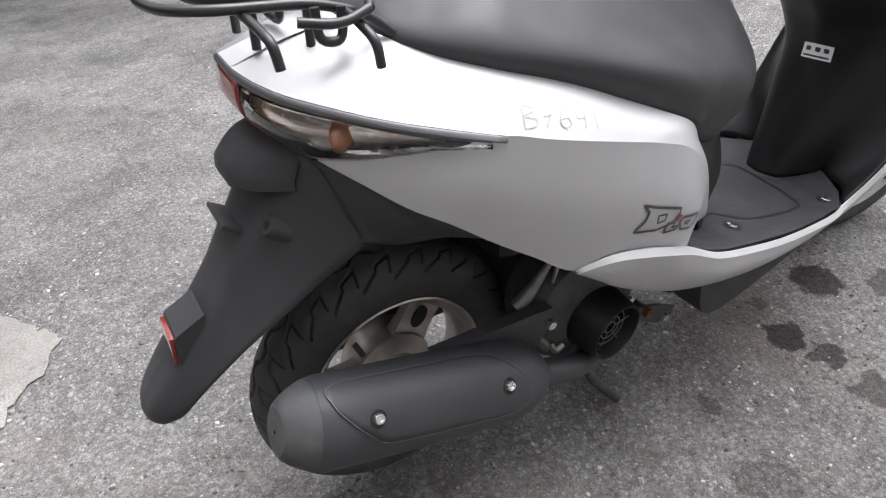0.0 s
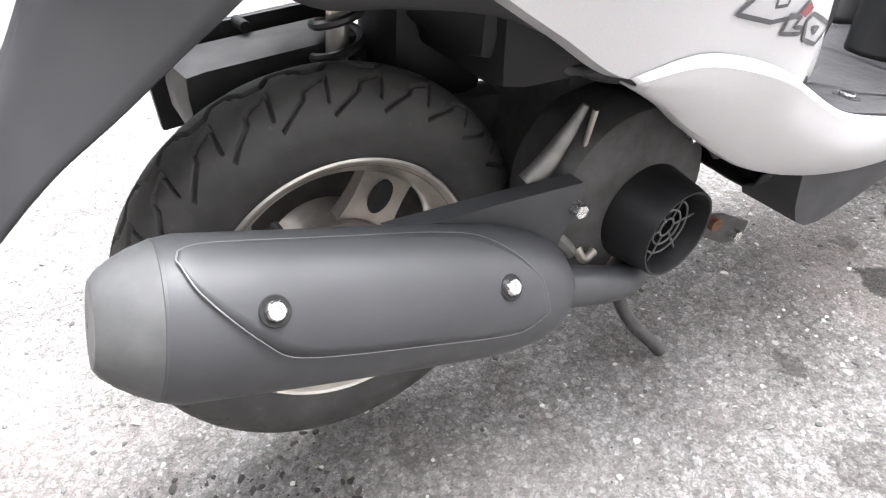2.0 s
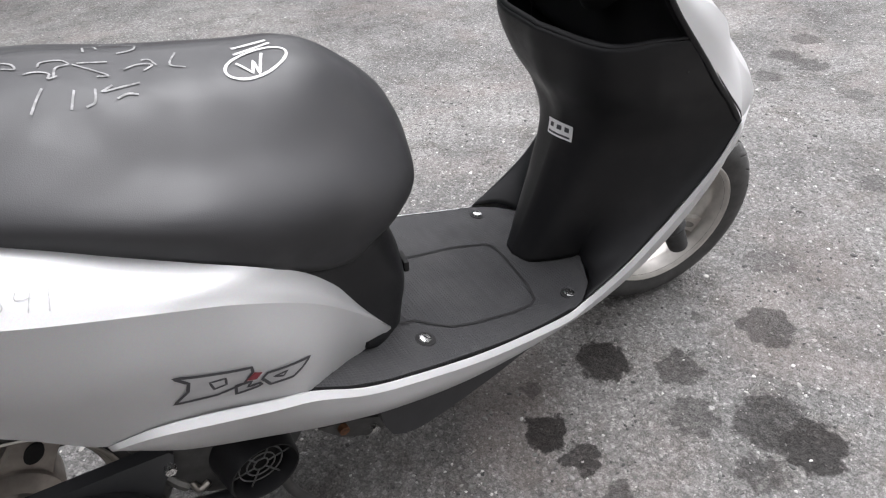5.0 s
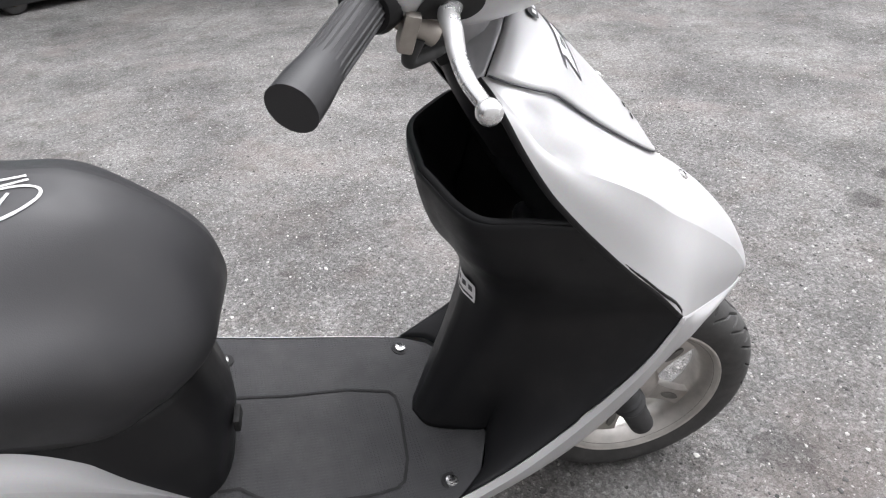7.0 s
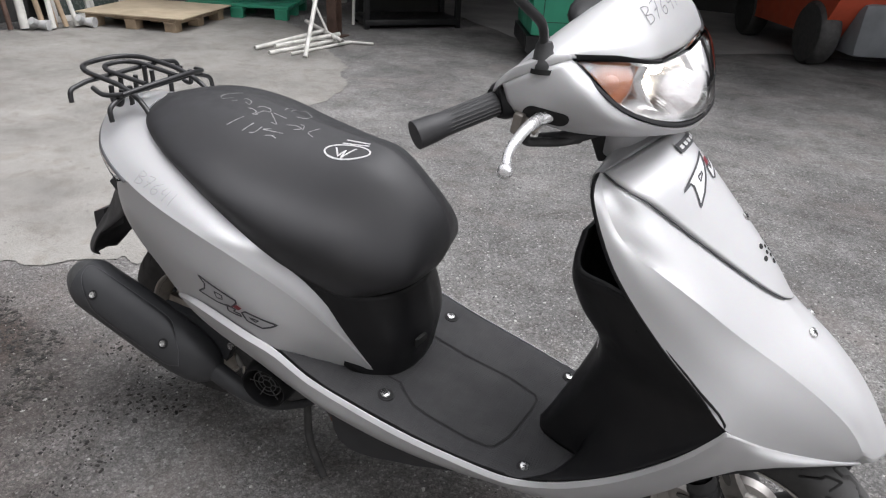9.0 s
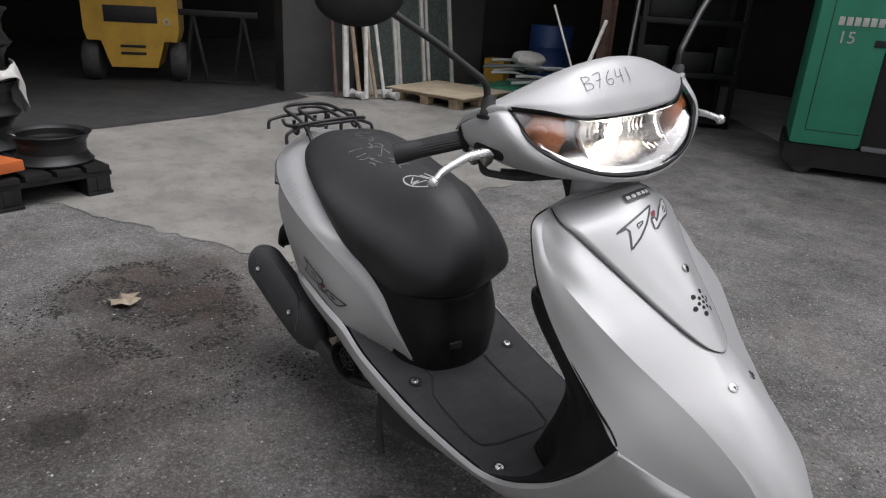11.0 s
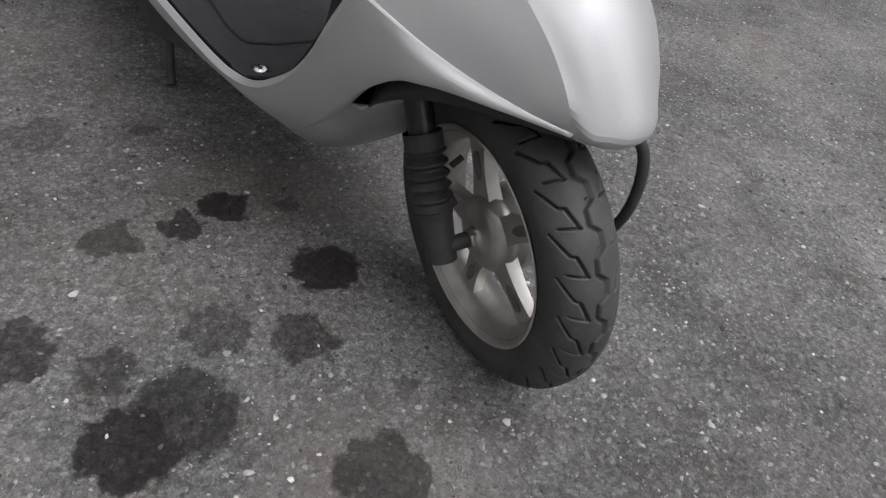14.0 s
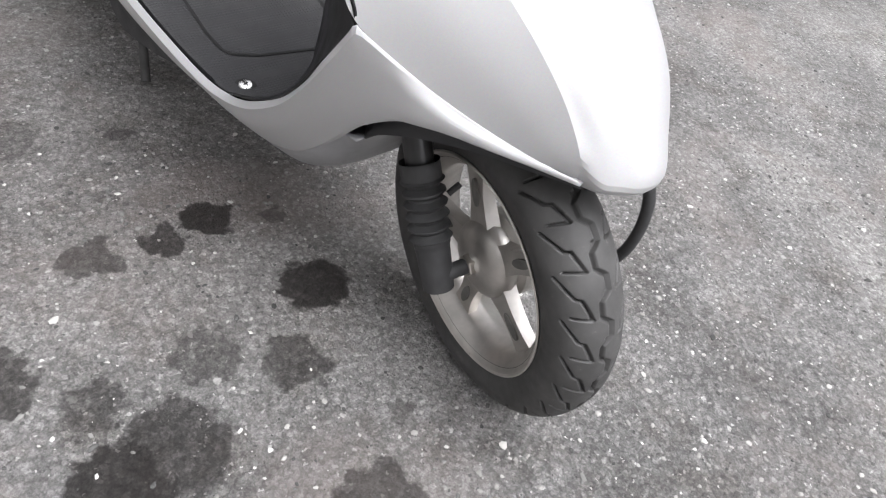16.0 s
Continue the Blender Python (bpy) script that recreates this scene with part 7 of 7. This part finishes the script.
cw = [(-0.42, 0.42), (-0.30, 0.42), (-0.22, 0.16), (0.22, 0.16), (0.30, 0.42), (0.42, 0.42), (0.45, 0.52), (0.45, 0.95), (-0.45, 0.95), (-0.45, 0.52)]
part("counterweight", slab(bmesh.new(), cw, 0.0, 0.5), YELLOW, yf, "yellow counterweight", sharp=30)
part("hood", box(bmesh.new(), (0.84, 0.9, 0.45), pose(0, 0.6, 1.05), 0.05), YELLOW, yf)
for z in (0.30, 0.37):
    part("vent_slot", box(bmesh.new(), (0.24, 0.01, 0.025), pose(0, -0.004, z), 0.002), BLACKIRON, yf)
part("grille", box(bmesh.new(), (0.5, 0.01, 0.16), pose(0, -0.004, 0.68), 0.004), BLACKIRON, yf)
part("round_plate", lathe(bmesh.new(), ((0.02, 0.0), (0.032, 0.004), (0.035, 0.0)), pose(0.34, -0.004, 0.62, 0, 0, 0), 20), WHITE, yf)
for x in (-0.42, 0.42):
    part("tyre", lathe(bmesh.new(), ((0.0, -0.09), (0.14, -0.09), (0.19, -0.08), (0.21, -0.05), (0.21, 0.05), (0.19, 0.08), (0.0, 0.09)), pose(x, 0.20, 0.21, 0, 0, 90), 30), TYRE, yf, "black tyre")
part("overhead_guard", bent(bmesh.new(), [(-0.42, 0.2, 1.2), (-0.42, 0.3, 2.05), (0.42, 0.3, 2.05), (0.42, 0.2, 1.2)], 0.035, 0.1), BLACKIRON, yf)
# trestle and hanging rags in the garage
tr = root("trestle", pose(-5.75, 1.95, 0, 0, 0, 60), "grey steel trestle inside the garage", "trestle")
for x in (-0.25, 0.25):
    part("leg", bent(bmesh.new(), [(x - 0.12, 0, 0.01), (x, 0, 0.7), (x + 0.12, 0, 0.01)], 0.02, 0.02), BLACKIRON, tr)
part("beam", box(bmesh.new(), (0.8, 0.07, 0.06), pose(0, 0, 0.72), 0.006), BLACKIRON, tr)
part("foot_rail", box(bmesh.new(), (0.8, 0.05, 0.03), pose(0, 0, 0.02), 0.004), BLACKIRON, tr)

# plywood board on a wooden pallet
def pallet(name, m, size, height, material, label, plastic=False):
    r = root(name, m, label, "pallet")
    w, d = size
    for k in range(3):
        for j in range(3):
            part("block", box(bmesh.new(), (w * 0.12, d * 0.12, height * 0.62), pose((k - 1) * w * 0.43, (j - 1) * d * 0.43, height * 0.31), 0.003), material, r)
    for k in range(3):
        part("runner", box(bmesh.new(), (w * 0.12, d, height * 0.16), pose((k - 1) * w * 0.43, 0, height * 0.70), 0.002), material, r)
    n = 4 if plastic else 7
    for k in range(n):
        part("top_board", box(bmesh.new(), (w, d / n * 0.82, height * 0.18), pose(0, (k + 0.5 - n / 2) * d / n, height * 0.88), 0.002), material, r)
    return r


p1 = Matrix.Translation((-4.05, 3.72, 0)) @ Matrix.Rotation(radians(14), 4, "Z")
pallet("wooden_pallet", p1, (0.85, 0.85), 0.11, WOOD, "weathered wooden pallet on the concrete")
board = part("plywood_board", box(bmesh.new(), (0.98, 0.92, 0.012), Matrix(), 0.002), PLYWOOD)
board.matrix_basis = p1 @ pose(-0.01, 0.02, 0.1165, 0, 0, 2)
tagged(board, "pale plywood board lying on a wooden pallet", "board")
p2 = Matrix.Translation((-3.85, 4.72, 0)) @ Matrix.Rotation(radians(22), 4, "Z")
pallet("green_pallet", p2, (1.0, 0.8), 0.13, GREEN, "green plastic pallet loaded with scrap", True)
rng = random.Random(3)
for k in range(16):
    bm = bmesh.new()
    L = rng.uniform(0.25, 0.7)
    q = p2 @ Vector((rng.uniform(-0.38, 0.38), rng.uniform(-0.28, 0.28), 0.16 + 0.013 * k))
    a = rng.uniform(-0.5, 0.5)
    d = p2.to_3x3() @ Vector((math.cos(a), math.sin(a), rng.uniform(-0.05, 0.05)))
    bent(bm, [q - d * L / 2, q + d * L * 0.1 + Vector((0, 0, 0.03)), q + d * L / 2], rng.uniform(0.01, 0.022), 0.05, 8)
    tagged(part("scrap_rod", bm, rng.choice((BLACKIRON, GREYIRON, BARE))), "bent metal scrap rod on the green pallet", "scrap", "scrap on the pallet")
sack = ball(bmesh.new(), (0.2, 0.16, 0.09), Matrix(), 18)
for v in sack.verts:
    v.co *= 1 + 0.35 * noise.noise(v.co * 9)
sk = part("crumpled_sack", sack, CLOTH)
sk.matrix_basis = p2 @ pose(-0.05, 0.05, 0.42)
tagged(sk, "crumpled pale sack on top of the scrap", "sack")
bx = part("yellow_box", box(bmesh.new(), (0.26, 0.22, 0.34), pose(0, 0, 0.17), 0.008), YELLOW)
bx.matrix_basis = pose(-4.75, 5.05, 0, 0, 0, 25)
tagged(bx, "yellow carton standing behind the green pallet", "box")


def drum(name, m, r, h, material, label):
    prof = [(0.0, 0.0), (r, 0.0), (r * 1.02, 0.01)]
    for k in (0.33, 0.66):
        prof += [(r, h * k - 0.012), (r * 1.03, h * k), (r, h * k + 0.012)]
    prof += [(r * 1.02, h - 0.01), (r, h), (r * 0.94, h - 0.004), (0.0, h - 0.006)]
    ob = part(name, lathe(bmesh.new(), prof, pose(0, 0, 0, 90), 32), material)
    ob.matrix_basis = m
    return tagged(ob, label, "drum")


drum("blue_drum", pose(-4.55, 5.75, 0), 0.26, 0.75, BLUE, "blue steel drum in the shed")
drum("white_can", pose(-3.62, 6.00, 0), 0.085, 0.20, WHITE, "dirty white paint can in the shed")
drum("white_can", pose(-3.61, 6.00, 0.20), 0.083, 0.19, WHITE, "dirty white paint can standing on another")

# steel column and loose white pipes at its foot
col = root("steel_column", pose(-2.46, 4.17, 0), "rusty brown steel column standing in the yard", "column")
for a in (0, 1):
    part("flange", box(bmesh.new(), (0.09, 0.008, 2.94), pose(0, -0.045 + 0.09 * a, 1.47), 0.001), RUST, col)
part("web", box(bmesh.new(), (0.008, 0.082, 2.94), pose(0, 0, 1.47), 0.001), RUST, col)
part("foot_plate", box(bmesh.new(), (0.18, 0.18, 0.012), pose(0, 0, 0.006), 0.002), RUST, col)


def pipe(a, b, r, label, group="loose pipes by the column", material=None):
    """A hollow pipe between two points."""
    a, b = Vector(a), Vector(b)
    m = look(a, b) @ pose(0, 0, 0, 90)
    L = -(b - a).length
    ob = part("pipe", lathe(bmesh.new(), ((r * 0.8, 0.0), (r, 0.0), (r, L), (r * 0.8, L), (r * 0.8, 0.0)), m, 16), material or WHITEPIPE)
    return tagged(ob, label, "pipe", group)


for a, b, r in (((-2.59, 3.27, 0.020), (-2.44, 4.02, 0.075), 0.017), ((-2.42, 3.30, 0.052), (-2.30, 4.00, 0.060), 0.017), ((-2.40, 3.20, 0.018), (-2.27, 3.98, 0.020), 0.017), ((-2.26, 3.28, 0.016), (-2.16, 3.96, 0.018), 0.012), ((-2.78, 4.20, 0.090), (-2.14, 3.80, 0.050), 0.017), ((-2.52, 3.86, 0.016), (-1.98, 4.02, 0.016), 0.010)):
    pipe(a, b, r, "white painted pipe lying in a loose pile")
pipe((-2.12, 3.27, 0.012), (-2.425, 4.10, 0.92), 0.017, "white pipe leaning against the column")
pipe((-2.38, 3.95, 0.07), (-3.00, 4.05, 1.02), 0.010, "thin grey pipe leaning over the pile")
pipe((-2.62, 4.72, 0.012), (-2.60, 4.86, 2.3), 0.014, "thin white pipe standing behind the column")

# pipes and window frames leaning on the corner wall
for k, (x, y, tx, ty, r, mt) in enumerate(((-4.52, 2.76, -4.86, 2.92, 0.034, WHITEPIPE), (-4.42, 2.86, -4.85, 2.80, 0.022, WOOD), (-4.40, 2.95, -4.86, 3.00, 0.02, WOOD), (-4.36, 3.02, -4.86, 2.90, 0.020, WOOD), (-4.33, 3.10, -4.86, 3.05, 0.018, WHITEPIPE), (-4.36, 2.90, -4.86, 3.15, 0.022, WHITEPIPE), (-4.55, 2.66, -4.87, 2.70, 0.02, RUST))):
    pipe((x, y, 0.015), (tx, ty, 2.1 + 0.1 * (k % 3)), r, "long pipe or batten leaning against the wall", "leaning pipes", mt)
for k, (y, w) in enumerate(((3.30, 0.62), (3.70, 0.60), (4.12, 0.62))):
    wf = root("window_frame", pose(-4.62 - 0.03 * k, y, 0, 0, -9, 0), "white window frame with dull glass leaning against the wall", "window frame", "leaning window frames")
    for s in (-1, 1):
        part("stile", box(bmesh.new(), (0.035, 0.04, 1.9), pose(0, s * w / 2 * 0.55, 0.96), 0.003), WHITE, wf)
    for z in (0.03, 1.9):
        part("rail", box(bmesh.new(), (0.035, w * 0.55, 0.05), pose(0, 0, z), 0.003), WHITE, wf)
    part("pane", box(bmesh.new(), (0.006, w * 0.52, 1.82), pose(-0.01, 0, 0.96), 0.0005), plain("dull_greenish_glass", (0.07, 0.085, 0.08), 0.25), wf, "dull dusty glass")
# valve fittings at the foot of the pipes
for k, (x, y) in enumerate(((-4.44, 2.83), (-4.30, 3.15))):
    bm = tube(bmesh.new(), [(x - 0.08, y, 0.045), (x, y, 0.05), (x + 0.09, y + 0.03, 0.045)], [0.045, 0.03, 0.045], 14)
    tube(bm, [(x, y, 0.05), (x + 0.02, y - 0.07, 0.09)], 0.028, 12, 3)
    tagged(part("pipe_fitting", bm, BARE), "grey cast pipe fitting on the ground", "fitting", "pipe fittings")

# black steel rack under the shed
rk = root("steel_rack", pose(-2.12, 4.98, 0, 0, 0, 46), "black steel storage rack with boxes under the shed", "rack")
for x in (-0.45, 0.45):
    for y in (0.0, 0.45):
        part("upright", box(bmesh.new(), (0.05, 0.05, 1.7), pose(x, y, 0.85), 0.003), BLACKIRON, rk)
for z in (0.06, 0.48, 0.95, 1.45):
    part("shelf", box(bmesh.new(), (0.94, 0.5, 0.05), pose(0, 0.22, z), 0.004), BLACKIRON, rk)
part("back_sheet", box(bmesh.new(), (0.92, 0.006, 1.66), pose(0, 0.482, 0.84), 0.001), SHADE_WALL, rk, "dark sheet steel back")
for k, (x, z, w, h) in enumerate(((-0.3, 0.62, 0.25, 0.22), (0.1, 0.60, 0.3, 0.18), (0.35, 0.63, 0.16, 0.24), (-0.2, 1.08, 0.4, 0.2))):
    cr = part("crate", box(bmesh.new(), (w, 0.35, h), pose(0, 0, 0), 0.01), BLACKIRON)
    cr.matrix_basis = rk.matrix_basis @ pose(x, 0.24, {0.62: 0.505 + h / 2, 0.60: 0.505 + h / 2, 0.63: 0.505 + h / 2, 1.08: 0.975 + h / 2}[z])
    tagged(cr, "dark crate standing on the steel rack", "crate", "crates on the rack")

# steel wheels on a dark pallet
p3 = Matrix.Translation((-2.70, -0.56, 0)) @ Matrix.Rotation(radians(12), 4, "Z")
r3 = pallet("black_pallet", p3 @ pose(0.05, -0.1, 0), (1.05, 1.0), 0.16, BLACKIRON, "blackened wooden pallet holding steel wheels")


for k in (-1, 0, 1):
    part("bottom_board", box(bmesh.new(), (1.05, 0.13, 0.02), pose(0, k * 0.43, 0.010), 0.003), BLACKIRON, r3)
    part("stringer", box(bmesh.new(), (1.04, 0.045, 0.075), pose(0, k * 0.44, 0.062), 0.004), BLACKIRON, r3)


def steel_wheel(m, label):
    prof = ((0.12, 0.085), (0.17, 0.075), (0.19, 0.05), (0.195, 0.16), (0.212, 0.175), (0.225, 0.18), (0.228, 0.172), (0.212, 0.160), (0.204, 0.14), (0.188, 0.115), (0.186, 0.07), (0.203, 0.045), (0.212, 0.022), (0.228, 0.010), (0.226, 0.002), (0.212, 0.006), (0.196, 0.02), (0.18, 0.045), (0.15, 0.06), (0.12, 0.085))
    ob = part("spare_rim", lathe(bmesh.new(), prof, pose(0, 0, 0, 90), 48), BLACKIRON)
    ob.matrix_basis = m
    tagged(ob, label, "wheel rim", "steel wheels on the pallet")
    disc = lathe(bmesh.new(), ((0.035, 0.10), (0.06, 0.105), (0.09, 0.09), (0.125, 0.084), (0.125, 0.080), (0.09, 0.085), (0.035, 0.096), (0.035, 0.10)), pose(0, 0, 0, 90), 32)
    part("disc", disc, BLACKIRON, ob)
    return ob


w1 = steel_wheel(p3 @ pose(0.338, 0.215, 0.16) @ Matrix.Scale(0.84, 4), "black steel car wheel lying on the pallet")
for k in range(4):
    part("chalk_mark", box(bmesh.new(), (0.016, 0.004, 0.002), pose(-0.03 + k * 0.02, -0.205, 0.181), 0.0005), WHITE, w1)
for k in range(4):
    steel_wheel(p3 @ pose(-0.17 + 0.008 * k, 0.03 + 0.01 * (k % 2), 0.16 + 0.182 * k, 0, 0, 40 * k), "black steel car wheel in a stack of four")
sackm = []
for f in np.linspace(0, 1, 9):
    row = []
    for a in np.linspace(-75, 92, 34):
        p = Vector((math.cos(radians(a)), math.sin(radians(a)), 0)) * (0.225 + 0.035 * f ** 0.5 + 0.012 * math.sin(a * 0.21) * f)
        low_edge = 0.035 + 0.12 * math.exp(-((a + 62) / 24) ** 2) + 0.26 * math.exp(-((a - 80) / 26) ** 2) + 0.012 * math.sin(a * 0.13)
        p.z = 0.60 - 0.02 * math.sin(a * 0.06) - low_edge * f
        row.append(p + Vector((0.012 * noise.noise(p * 16), 0.012 * noise.noise(p * 14 + Vector((5, 1, 2))), 0.02 * noise.noise(p * 11 + Vector((3, 3, 3))))))
    sackm.append(row)
sc = part("white_sack", lay(bmesh.new(), sackm), CLOTH, thick=0.004)
sc.matrix_basis = p3 @ pose(-0.16, 0.035, 0)
tagged(sc, "white woven sack draped over the stacked wheels", "sack")
pl = part("orange_plate", box(bmesh.new(), (0.36, 0.34, 0.05), Matrix(), 0.004), ORANGE)
pl.matrix_basis = p3 @ pose(0.38, -0.19, 0.19, 2, -3, 8)
tagged(pl, "orange painted steel cover lying on the pallet", "cover plate")
